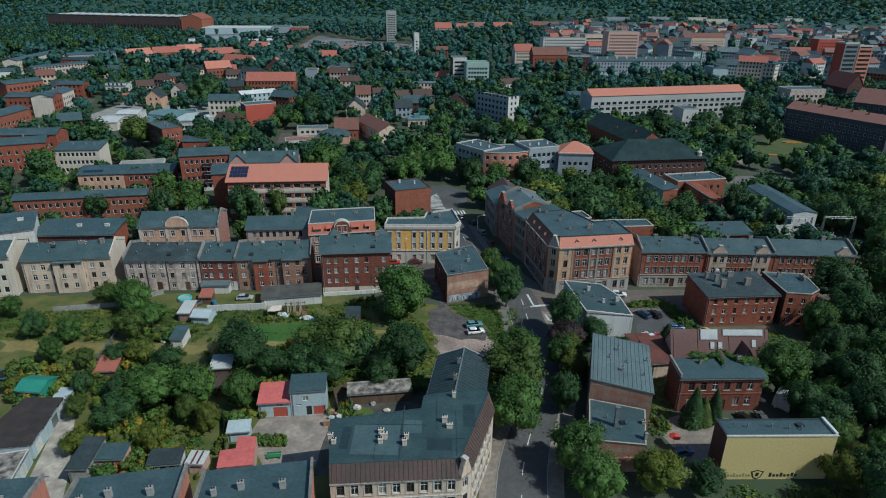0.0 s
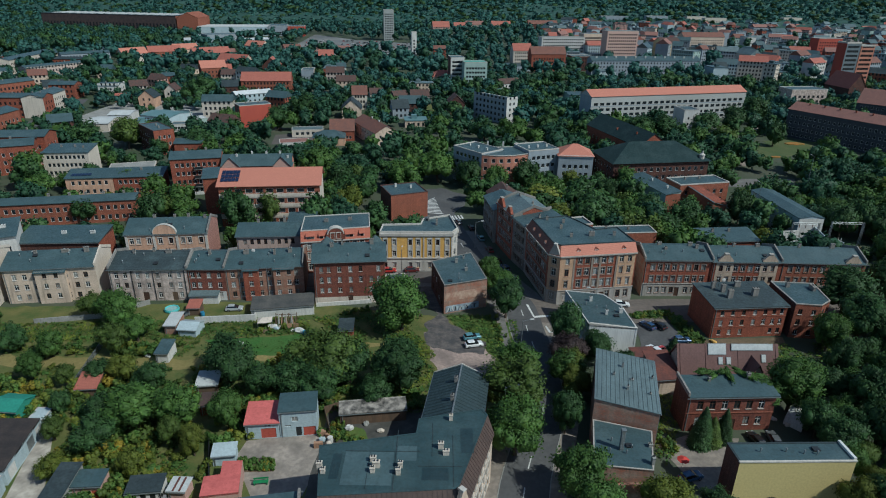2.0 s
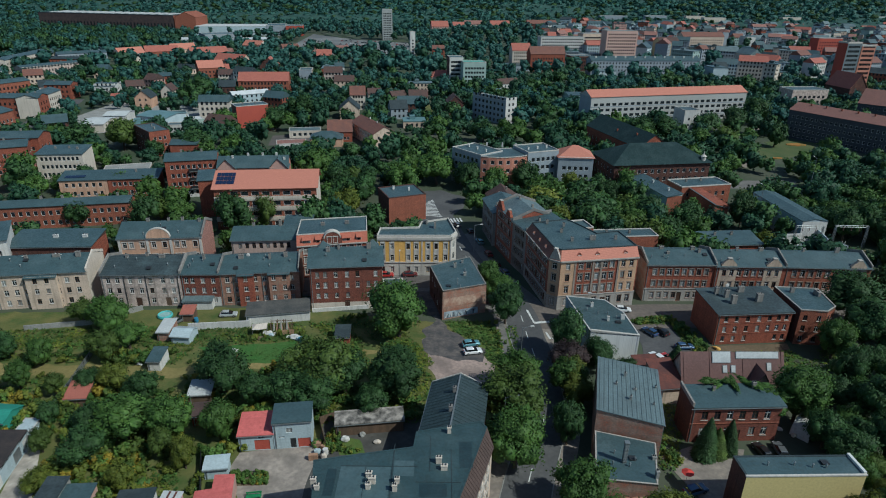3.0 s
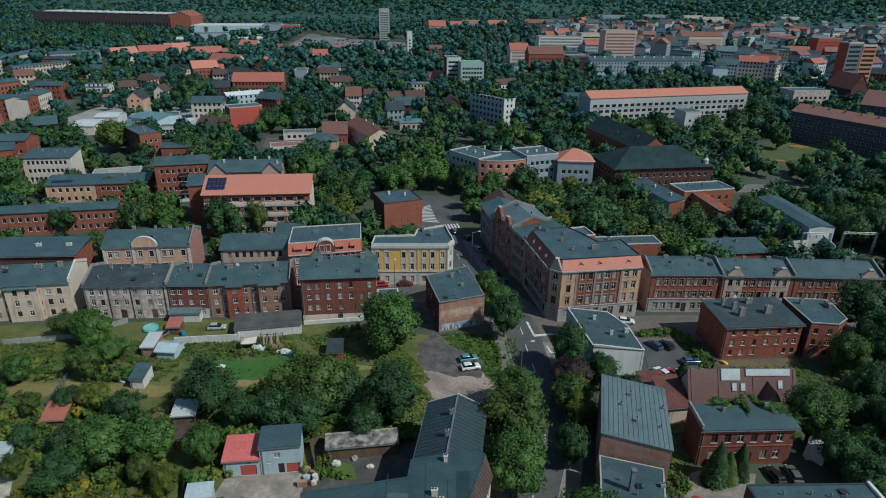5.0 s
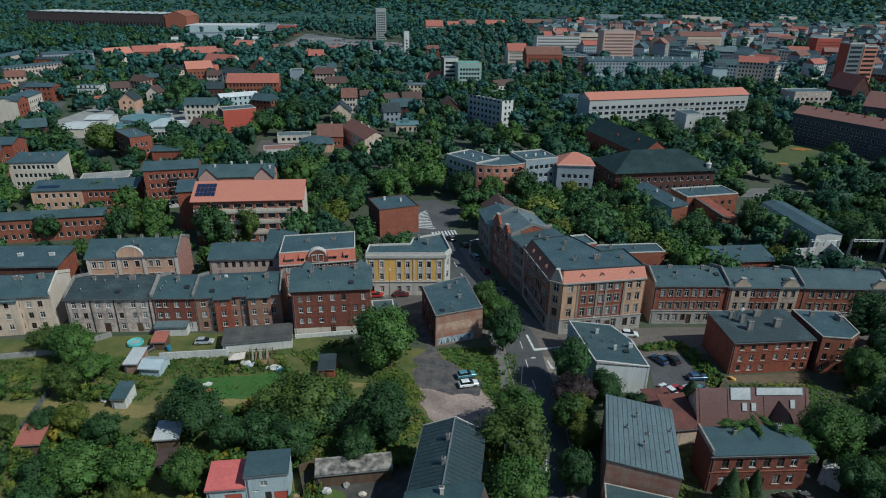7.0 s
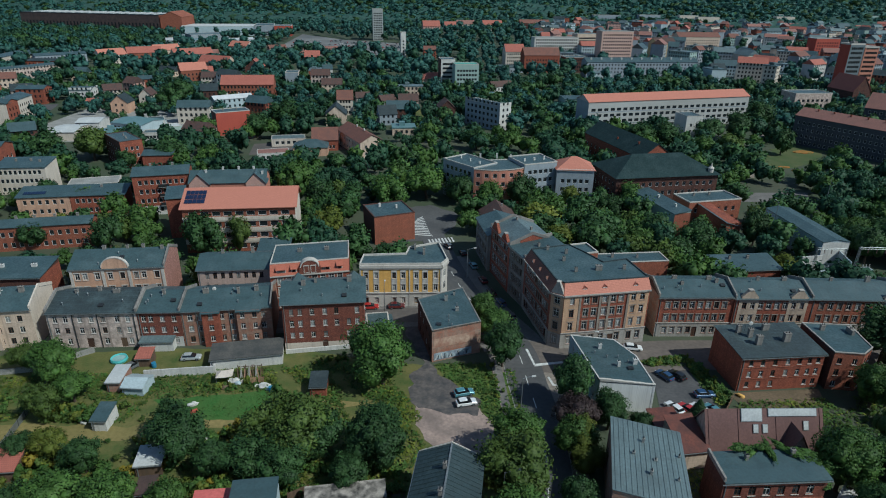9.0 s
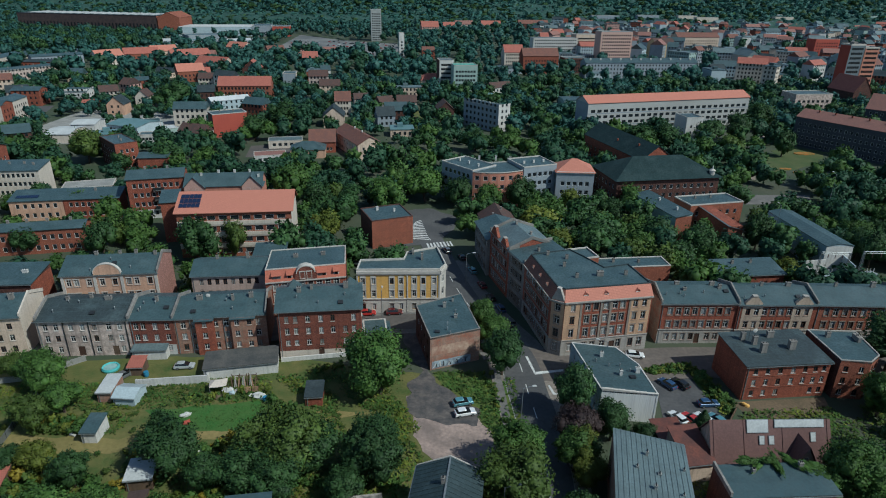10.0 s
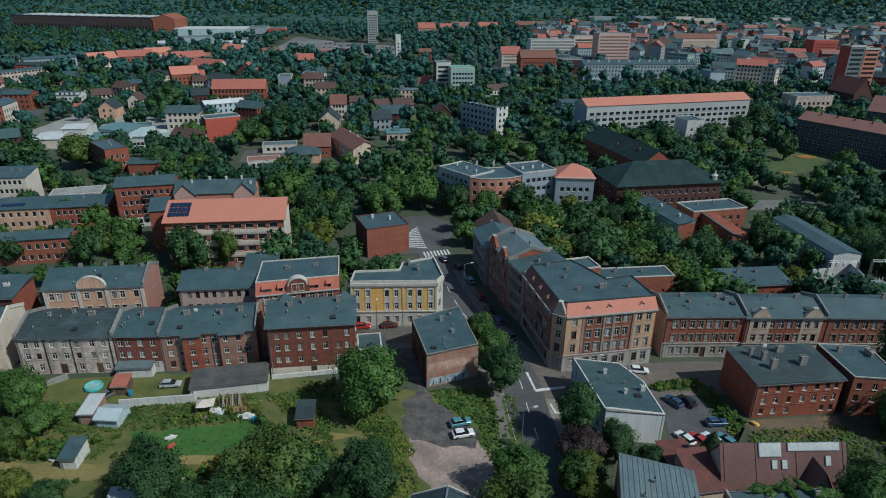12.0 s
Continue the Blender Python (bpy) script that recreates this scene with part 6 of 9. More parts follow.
    tri = np.array([(0, 1, 2), (0, 2, 3), (0, 3, 4), (0, 4, 5), (0, 5, 1), (1, 6, 2), (2, 7, 3), (3, 8, 4), (4, 9, 5), (5, 10, 1), (6, 7, 2), (7, 8, 3), (8, 9, 4), (9, 10, 5), (10, 6, 1), (11, 7, 6), (11, 8, 7), (11, 9, 8), (11, 10, 9), (11, 6, 10)])
    knob = g.uniform(0.82, 1.12, (lobes, 12, 1))
    cores = ((c[:, None] + ico[None] * knob * (r * core)[:, None, None]) * scale).reshape(-1, 3)
    cores[:, 2] += z0 + hc * 0.5
    core_faces = (tri[None] + (np.arange(lobes) * 12)[:, None, None]).reshape(-1, 3) + len(verts)
    shade = d * 0.45 + n * rough + p_out * (1.05 - rough)
    shade /= np.linalg.norm(shade, axis=1)[:, None]
    normals = np.concatenate([np.repeat(shade, 4, axis=0), np.tile(ico, (lobes, 1))])
    return np.concatenate([verts, cores]), faces, core_faces, normals


def fast_mesh(name, verts, quads, tris, normals=None):
    me = bpy.data.meshes.new(name)
    me.vertices.add(len(verts))
    me.vertices.foreach_set("co", verts.astype(np.float32).ravel())
    loops = np.concatenate([quads.ravel(), tris.ravel()]).astype(np.int32)
    me.loops.add(len(loops))
    me.loops.foreach_set("vertex_index", loops)
    starts = np.concatenate([np.arange(len(quads)) * 4, len(quads) * 4 + np.arange(len(tris)) * 3]).astype(np.int32)
    me.polygons.add(len(starts))
    me.polygons.foreach_set("loop_start", starts)
    me.update(calc_edges=True)
    if normals is not None:
        me.polygons.foreach_set("use_smooth", np.ones(len(starts), bool))
        me.normals_split_custom_set_from_vertices(normals.astype(np.float32))
    return me


def trunk_mesh(seed, height, base, radius):
    g, bm = random.Random(seed), bmesh.new()
    top = height * (base + 0.35)
    bend = (g.uniform(-0.4, 0.4), g.uniform(-0.4, 0.4))
    tube(bm, (0, 0, -0.2), (bend[0], bend[1], top * 0.6), height * 0.026, height * 0.018, 7)
    tube(bm, (bend[0], bend[1], top * 0.58), (bend[0] * 1.5, bend[1] * 1.5, top), height * 0.018, height * 0.009, 6)
    for k in range(5):
        a, z = g.uniform(0, 6.28), top * g.uniform(0.45, 0.85)
        tube(bm, (bend[0] * z / top, bend[1] * z / top, z), (math.cos(a) * radius * 0.55, math.sin(a) * radius * 0.55, z + height * g.uniform(0.12, 0.25)), height * 0.011, height * 0.004, 5)
    me = bpy.data.meshes.new("trunk")
    bm.to_mesh(me)
    bm.free()
    return me


# near tree kinds of unit size: height 12, radius 5
KINDS = []
for k in range(8):
    v, q, t, nn = crown(40 + k, 5.0, 12.0, 34 + 3 * k, 9600, 0.31, base=(-0.02, 0.03, -0.05)[k % 3], core=0.76, small=0.86)
    KINDS.append((fast_mesh("crown", v, q, t, nn), trunk_mesh(k, 12.0, 0.2, 5.0)))
FURTHER = []     # the same kinds with fewer, larger leaf clumps, for trees further off
for k in range(6):
    v, q, t, nn = crown(140 + k, 5.0, 12.0, 22 + 2 * k, 3000, 0.50, base=-0.02, core=0.8)
    FURTHER.append((fast_mesh("crown", v, q, t, nn), trunk_mesh(20 + k, 12.0, 0.1, 5.0)))
SHRUBS = []
for k in range(5):
    v, q, t, nn = crown(70 + k, 5.0, 12.0, 12, 900, 0.78, base=-0.12, core=0.78)
    SHRUBS.append((fast_mesh("crown", v, q, t, nn), trunk_mesh(70 + k, 6.0, 0.05, 3.0)))


def conifer(seed, radius, height, leaves):
    """A cone of drooping sprays round a straight stem."""
    g = np.random.default_rng(seed)
    t = g.random(leaves) ** 1.5
    a = g.uniform(0, 6.283, leaves)
    whorl = 0.80 + 0.26 * np.sin(t * 46.0 + 0.8 * np.sin(3 * a)) ** 2
    rr = radius * (1 - t ** 1.6) ** 0.9 * whorl * g.uniform(0.55, 1.05, leaves)
    out = np.stack([np.cos(a), np.sin(a), np.zeros(leaves)], 1)
    p = out * rr[:, None]
    p[:, 2] = height * (0.02 + 0.98 * t) - 0.12 * rr
    side = np.stack([-np.sin(a), np.cos(a), np.zeros(leaves)], 1) + g.normal(size=(leaves, 3)) * 0.25
    droop = out + np.array([0, 0, -0.45]) + g.normal(size=(leaves, 3)) * 0.25
    w = (0.09 + 0.11 * (1 - t))[:, None] * g.uniform(0.6, 1.3, (leaves, 1))
    verts = np.stack([p - side * w, p + droop * w * 0.4 - side * w * 0.5, p + droop * w * 1.9, p + side * w], 1).reshape(-1, 3)
    nn = out * 0.75 + np.array([0, 0, 0.6]) + g.normal(size=(leaves, 3)) * 0.3
    nn /= np.linalg.norm(nn, axis=1)[:, None]
    ring = 10
    b = np.linspace(0, 6.283, ring, endpoint=False)
    stem = np.concatenate([np.stack([np.cos(b) * radius * 0.5, np.sin(b) * radius * 0.5, np.full(ring, height * 0.03)], 1), [[0, 0, height * 0.97]]])
    tris = np.array([(k, (k + 1) % ring, ring) for k in range(ring)]) + len(verts)
    normals = np.concatenate([np.repeat(nn, 4, axis=0), stem * np.array([1, 1, 0]) + np.array([0, 0, 0.3])])
    return np.concatenate([verts, stem]), np.arange(len(verts)).reshape(-1, 4), tris, normals


v, q, t, nn = conifer(90, 2.4, 12.0, 9000)
SLIM = (fast_mesh("crown", v, q, t, nn), trunk_mesh(90, 12.0, 0.1, 0.6))
CROWN_COPIES = {}
TREE_SPOTS = []


def tree(x, y, r, h=None, tone=0, kind=None, slim=False, group="garden trees", low=False):
    h = h or r * 2.2
    k = (len(TREE_SPOTS) * 5 + 3) % 8 if kind is None else kind
    TREE_SPOTS.append((x, y, r))
    crown_me, trunk_me = SLIM if slim else (SHRUBS[k % 5] if low else (FURTHER[k % 6] if y > 165 or x > 95 else KINDS[k]))
    key = (crown_me.name, tone)
    if key not in CROWN_COPIES:
        CROWN_COPIES[key] = crown_me.copy()
        CROWN_COPIES[key].materials.append(LEAVES[tone])
    sx, sz = r / (2.4 if slim else 5.0), h / 12.0
    label = ("leafy green broadleaf tree with an uneven crown", "dark green broadleaf tree with a dense crown", "yellowish green tree with an open crown", "olive green tree with a loose crown", "bluish green tree with a dense crown", "dark copper-leaved tree with a dense crown", "dull green tree with a dense crown")[tone]
    if low:
        label = ("leafy green shrub in the gardens", "dark green shrub in the gardens", "yellowing shrub in the gardens", "olive green shrub in the gardens")[tone]
    root = thing("shrub" if low else "tree", label if not slim else "slim dark conifer beside the houses", "shrub" if low else "tree", pose(x, y, 0, 0, 0, (x * 37 + y * 91) % 360) @ Matrix.Diagonal((sx * (0.84 + 0.3 * ((x * 7.3) % 1.0)), sx * (0.84 + 0.3 * ((y * 5.9) % 1.0)), sz * (0.92 + 0.2 * ((x + y) % 1.0)), 1)), group)
    shared("trunk", trunk_me, BARK, root)
    shared("crown", CROWN_COPIES[key], LEAVES[tone], root)
    return root


def bush(x, y, r, tone=0):
    return tree(x, y, r, r * 1.5, tone, group="garden shrubs", low=True)



# ---- roof and wall details of the houses ----


def plate(points, y0, y1):
    """An (x, z) outline given thickness along y."""
    bm = bmesh.new()
    a, b = [bm.verts.new((x, y0, z)) for x, z in points], [bm.verts.new((x, y1, z)) for x, z in points]
    faces = [bm.faces.new(a), bm.faces.new(b[::-1])] + [bm.faces.new((a[i], b[i], b[(i + 1) % len(a)], a[(i + 1) % len(a)])) for i in range(len(a))]
    bmesh.ops.recalc_face_normals(bm, faces=faces)
    return bm


def arc(cx, cz, rx, rz, n=14):
    return [(cx + rx * math.cos(math.pi * k / n), cz + rz * math.sin(math.pi * k / n)) for k in range(n + 1)]


def by_front(label):
    return next(o for o in scene.objects if o.parent is None and o.get("label", "") == label)


def edge_pose(root, a, b):
    """The pose along a wall from a to b, in the house's own frame."""
    return root.matrix_basis.inverted() @ pose(a[0], a[1], 0, 0, 0, math.degrees(math.atan2(b[1] - a[1], b[0] - a[0])))


def dormer(root, m, w, h, deep, wall, roofing):
    """A small gabled dormer with its window; m stands at the middle of its sill line."""
    base = part("dormer", plate([(-w / 2, 0), (w / 2, 0), (w / 2, h), (0, h + w * 0.45), (-w / 2, h)], 0, deep), wall, root, m=m)
    bm = bmesh.new()
    for s in (-1, 1):
        quad(bm, *[(s * (w / 2 + 0.15), -0.15, h - 0.1), (s * (w / 2 + 0.15), deep, h - 0.1), (0, deep, h + w * 0.45 + 0.06), (0, -0.15, h + w * 0.45 + 0.06)][::s])
    part("roof", bm, roofing, base)
    window(root, m @ pose(-0.4, -0.15, 0.3), 0.8, h - 0.45)


def gable_wall(root, m, w, h, wall, cap):
    """A triangular front gable with a coping."""
    g = part("front_gable", plate([(-w / 2, -0.05), (w / 2, -0.05), (w / 2, 0.4), (w * 0.12, h), (-w * 0.12, h), (-w / 2, 0.4)], -0.2, 0.5), wall, root, m=m)
    part("coping", plate([(-w * 0.12 - 0.1, h), (w * 0.12 + 0.1, h), (w * 0.12 + 0.1, h + 0.18), (-w * 0.12 - 0.1, h + 0.18)], -0.3, 0.6), cap, g)
    for x in (-w * 0.14, w * 0.14):
        window(root, m @ pose(x - 0.3, -0.24, h * 0.35), 0.6, 0.9)


arched = by_front("peach rendered tenement with a curved centre gable")
g = part("arched_gable", plate([(-2.8, -0.05)] + arc(0, 0.3, 2.8, 2.3)[::-1] + [(2.8, -0.05)], -0.25, 0.4), PEACH, arched, m=pose(9.7, 0, 10.5))
part("coping", plate(arc(0, 0.3, 2.88, 2.38)[::-1] + arc(0, 0.3, 2.72, 2.22), -0.31, 0.45), TRIM, g)
for x in (-0.55, 0.05):
    window(arched, pose(9.7 + x, -0.28, 11.3), 0.5, 0.7)
for x in (0.35, 6.95, 12.5, 19.6):
    part("pilaster", boxes((x - 0.3, -0.2, 0.1, x + 0.3, 0.0, 10.4)), TRIM, arched)

dt = by_front("red brick tenement with white window trims and orange dormers")
da, db = (-35.1, 148.5), (-18.0, 152.3)
em = edge_pose(dt, da, db)
dl = math.hypot(db[0] - da[0], db[1] - da[1])
for u in (0.14, 0.30, 0.70, 0.88):
    w = 2.0 if u in (0.14, 0.70) else 1.2
    dm = part("dormer", boxes((-w / 2, 0.0, 0.0, w / 2, 1.3, 1.15)), TRIM, dt, m=em @ pose(dl * u, 0.05, 9.3))
    part("roof", prism([(-0.45, 1.0), (1.5, 1.85), (1.5, 1.95), (-0.45, 1.1)], -w / 2 - 0.15, w / 2 + 0.15), MATS["red_orange_roof_tiles"], dm)
    for k in range(2 if w > 1.5 else 1):
        window(dt, em @ pose(dl * u + (-0.85 + 0.9 * k if w > 1.5 else -0.4), -0.12, 9.5), 0.8, 0.85, FRAME_BROWN)
g = part("front_gable", plate([(-2.4, -0.05)] + [(-2.4, 1.6)] + arc(0, 1.6, 1.9, 1.6)[::-1] + [(2.4, 1.6), (2.4, -0.05)], -0.3, 1.2), BRICK_MAROON, dt, m=em @ pose(dl * 0.5, 0, 9.0))
part("coping", plate(arc(0, 1.6, 2.1, 1.8)[::-1] + arc(0, 1.6, 1.88, 1.58), -0.4, 1.3), TRIM, g)
for x in (-1.2, 0.3):
    window(dt, em @ pose(dl * 0.5 + x, -0.33, 9.4), 0.9, 1.4, trim=TRIM)

cb = by_front("ornate four-storey brick and stone corner block with an orange tiled mansard")
em = edge_pose(cb, C0, C1)
cl = math.hypot(C1[0] - C0[0], C1[1] - C0[1])
for u in (0.24, 0.47, 0.83):
    dormer(cb, em @ pose(cl * u, 0.35, 12.9), 0.9, 0.7, 1.0, ORANGE_TILE, ORANGE_TILE)
for u0, u1, us in ((0.005, 0.19, (0.10,)), (0.745, 0.985, (0.81, 0.915))):
    part("stone_bay", wall_with_holes(cl * (u1 - u0), 8.6, [(cl * (q - u0) - 0.5, cl * (q - u0) + 0.5, v0 - 3.6, v1 - 3.6) for q in us for v0, v1 in ROWS4[1:]], depth=0.02, reveal=0.05), SANDSTONE, cb, m=em @ pose(cl * u0, -0.08, 3.6))
for u in (0.19, 0.42, 0.525, 0.745):
    part("pilaster", boxes((cl * u - 0.22, -0.16, 3.8, cl * u + 0.22, 0.0, 12.0)), STONE_TRIM, cb, m=em)
em = edge_pose(cb, CN, CH)
sl = math.hypot(CH[0] - CN[0], CH[1] - CN[1])
for u in (0.25, 0.5, 0.75):
    dormer(cb, em @ pose(sl * u, 0.35, 12.9), 0.9, 0.7, 1.0, WHITE, BROWN_TILE)
em = edge_pose(cb, CH, C0)
ch = math.hypot(C0[0] - CH[0], C0[1] - CH[1])
gable_wall(cb, em @ pose(ch / 2, 0, 12.5), ch * 0.9, 2.6, STONE, TRIM)
bt = by_front("red brick tenement with stepped street gables")
bw = math.hypot(S3[0] - S2[0], S3[1] - S2[1])
gable_wall(bt, pose(bw * 0.25, 0, 12.5), 4.6, 2.4, BRICK, STONE)
gable_wall(bt, pose(bw * 0.75, 0, 12.5), 3.6, 1.9, BRICK, STONE)
for lab, mids, half in (("brick tenement with stone gabled end bays", (2.96, 13.54), 0.88), ("brick tenement with a stone gabled end bay", (16.66,), 0.965)):
    t3 = by_front(lab)
    for c in mids:
        gable_wall(t3, pose(c, 0, 9.4), 3.6, 1.9, BUFF, STONE)
        part("stone_bay", wall_with_holes(4.2, 5.6, [(2.1 + q - 0.475, 2.1 + q + 0.475, v0 - 3.5, v1 - 3.5) for q in (-half, half) for v0, v1 in ROWST[1:]], depth=0.02, reveal=0.05), BUFF, t3, m=pose(c - 2.1, -0.07, 3.5))

# projecting stair bays of the back row
cream = by_front("cream rendered tenement with a grey felt roof")
worn = by_front("worn red brick tenement with projecting stair bays")
for root, u, w, wall in ((cream, 7.0, 6.4, CREAM), (worn, 4.2, 3.4, BRICK), (worn, 11.0, 4.6, MATS["peeling_brickwork"])):
    part("stair_bay", wall_with_holes(w, 8.0, [(w / 2 - 0.45 + dx, w / 2 + 0.45 + dx, a + 0.5, b + 0.4) for dx in ((-1.2, 1.2) if w > 4 else (0,)) for a, b in ROWSB], depth=0.9), wall, root, m=pose(u, -0.9, 0))
    part("bay_cheek", boxes((u - 0.02, -0.88, 0, u + 0.1, 0, 8.0), (u + w - 0.1, -0.88, 0, u + w + 0.02, 0, 8.0)), wall, root)
    for dx in ((-1.2, 1.2) if w > 4 else (0,)):
        for a, b in ROWSB:
            window(root, pose(u + w / 2 - 0.45 + dx, -0.9, a + 0.5), 0.9, b - a - 0.1, sill=TRIM)
    part("bay_roof", prism([(-1.25, 7.85), (0.8, 8.6), (0.8, 8.45), (-1.25, 7.7)], u - 0.2, u + w + 0.2), BITUMEN, root)
for u in (3.0, 9.4, 15.0):
    part("downpipe", boxes((u, -0.16, 0.1, u + 0.12, -0.02, 7.9)), TIN, worn)
stone = by_front("stained grey rendered tenement with a patched felt roof")
for u in (5.0, 9.8, 16.9):
    part("downpipe", boxes((u, -0.16, 0.1, u + 0.12, -0.02, 7.9)), DARK_STEEL, stone)
big = by_front("detached red brick tenement on a white plinth")
for u in (2.9, 14.2):
    bm = bmesh.new()
    a = [bm.verts.new(p) for p in ((-1.5, -1.2, 0), (1.5, -1.2, 0), (1.5, 1.8, 0), (-1.5, 1.8, 0))]
    b = bm.verts.new((0, 0.3, 1.9))
    for i in range(4):
        bm.faces.new((a[i], a[(i + 1) % 4], b))
    part("roof_turret", bm, BITUMEN, big, m=pose(u, 6.2, 12.6))

# standing seams
ws = by_front("low workshop with a grey standing seam roof")
wl = math.hypot(L1[0] - L0[0], L1[1] - L0[1])
seam = boxes((0.0, -0.03, 0.0, wl, 0.03, 0.08))
seam_me = bpy.data.meshes.new("seam")
seam.to_mesh(seam_me)
seam.free()
for k in range(14):
    shared("seam", seam_me, SHEET_LONG, ws, m=pose(0, 0.3 + 0.72 * k, 7.72 + 0.1 * (0.3 + 0.72 * k)))
ch_ = by_front("cream corner house with a rust brown sheet mansard roof")
for a, b in ((N0, N1), (N2, N3)):
    el = math.hypot(b[0] - a[0], b[1] - a[1])
    em = edge_pose(ch_, a, b)
    rib = prism([(-0.3, 9.22), (1.1, 11.22), (1.1, 11.30), (-0.3, 9.30)], -0.03, 0.03)
    rib_me = bpy.data.meshes.new("rib")
    rib.to_mesh(rib_me)
    rib.free()
    for k in range(int(el / 0.62)):
        shared("rib", rib_me, RUST_SHEET, ch_, m=em @ pose(0.3 + 0.62 * k, 0, 0))
for x0, y0, x1, y1, tone in ((2.2, 3.0, 8.6, 9.0, "patched_light_felt"), (9.0, 7.4, 11.6, 10.2, "patched_light_felt"), (12.4, 4.0, 15.8, 6.2, "patched_dark_felt"), (17.5, 9.0, 19.2, 14.0, "patched_dark_felt"), (0.6, 4.0, 1.8, 8.6, "patched_dark_felt")):
    part("felt_patch", boxes((x0, y0, 11.235, x1, y1, 11.242)), sheeted(tone, *(((0.068, 0.108, 0.116), (0.090, 0.130, 0.138)) if "light" in tone else ((0.020, 0.040, 0.045), (0.040, 0.064, 0.070)))), ch_)
for x0, y0, x1, y1 in ((8.8, 2.2, 8.9, 13.4), (2.1, 9.1, 12.0, 9.18), (11.9, 6.4, 17.6, 6.48), (16.4, 3.0, 16.48, 12.5), (5.4, 2.4, 5.46, 9.0), (13.6, 8.2, 13.68, 15.0)):
    part("felt_seam", boxes((x0, y0, 11.243, x1, y1, 11.275)), BITUMEN_DARK, ch_)
gable_wall(ch_, edge_pose(ch_, N1, N2) @ pose(0.6, -0.1, 9.2), 1.9, 2.6, CREAM, TRIM)
bn = by_front("long outbuilding with a dark patched sheet metal gable roof")
bw_, bdep = math.hypot(D0[0] - B0[0], D0[1] - B0[1]), math.hypot(B1[0] - B0[0], B1[1] - B0[1])
rib = prism([(-0.2, 7.57), (bdep / 2, 9.65), (bdep / 2, 9.71), (-0.2, 7.63)], -0.025, 0.025)
prism([(bdep / 2, 9.65), (bdep + 0.2, 7.57), (bdep + 0.2, 7.63), (bdep / 2, 9.71)], -0.025, 0.025, rib)
rib_me = bpy.data.meshes.new("seam")
rib.to_mesh(rib_me)
rib.free()
for k in range(int(bw_ / 0.8)):
    shared("seam", rib_me, MATS["dark_sheet_roofing"], bn, m=pose(0.3 + 0.8 * k, 0, 0))

verge = prism([(-0.25, 7.42), (bdep / 2, 9.62), (bdep + 0.25, 7.42), (bdep + 0.25, 7.62), (bdep / 2, 9.82), (-0.25, 7.62)], -0.32, -0.2)
part("verge_board", verge, TRIM, bn, "white verge board along the gable")
part("ridge_flashing", boxes((0.0, bdep / 2 - 0.12, 9.66, bw_, bdep / 2 + 0.12, 9.74)), TIN, bn)

# brown roofed house: cross gable, skylights, pale panels
br = by_front("house with a large brown sheet roof and skylights")
rib = prism([(-0.3, 2.66), (3.0, 8.80), (3.0, 8.90), (-0.3, 2.76)], -0.03, 0.03)
rib_me = bpy.data.meshes.new("roof_rib")
rib.to_mesh(rib_me)
rib.free()
for k in range(4):
    shared("roof_rib", rib_me, BROWN_SHEET, br, m=pose((0.2, 4.9, 10.9, 17.9)[k], 0, 0))
slope = math.degrees(math.atan2(5.6, 3.0))
for u, v, w, h, mat in ((7.0, 2.5, 3.2, 1.9, PANES[1]), (13.5, 2.68, 7.6, 1.1, PANES[1]), (7.6, 1.5, 0.7, 1.2, PANES[1]), (9.1, 1.5, 0.7, 1.2, PANES[1]), (15.6, 1.7, 0.7, 1.3, PANES[1])):
    z = 3.0 + v * 5.6 / 3.0 + 0.24
    fr = part("skylight", boxes((-w / 2 - 0.08, -h / 2 - 0.08, 0.0, w / 2 + 0.08, h / 2 + 0.08, 0.09)), TIN, br, m=pose(u, v, z, slope))
    part("pane", boxes((-w / 2, -h / 2, 0.09, w / 2, h / 2, 0.11)), surface("milky_panel", (0.50, 0.51, 0.50), (0.40, 0.41, 0.41), rough=0.5), fr)
cg = part("cross_gable", plate([(-2.3, 2.6), (2.3, 2.6), (0, 6.7)], -1.0, 1.8), CREAM, br, m=pose(13.4, 0, 0))
bm = bmesh.new()
for s in (-1, 1):
    quad(bm, *[(s * 2.7, -1.4, 2.1), (s * 2.7, 2.1, 2.1), (0, 2.1, 6.95), (0, -1.4, 6.95)][::s])
part("gable_roof", bm, BROWN_SHEET, cg)
window(br, pose(13.0, -1.15, 3.5), 0.8, 1.3)

# ivy on the villa's roof edge
vl = by_front("two-storey red brick house with ivy on its roof edge")
v, q, t, nn = crown(501, 1.0, 2.0, 14, 1500, 0.15, base=0.0, core=0.85, small=1.1)
ivy = fast_mesh("ivy", v, q, t, nn)
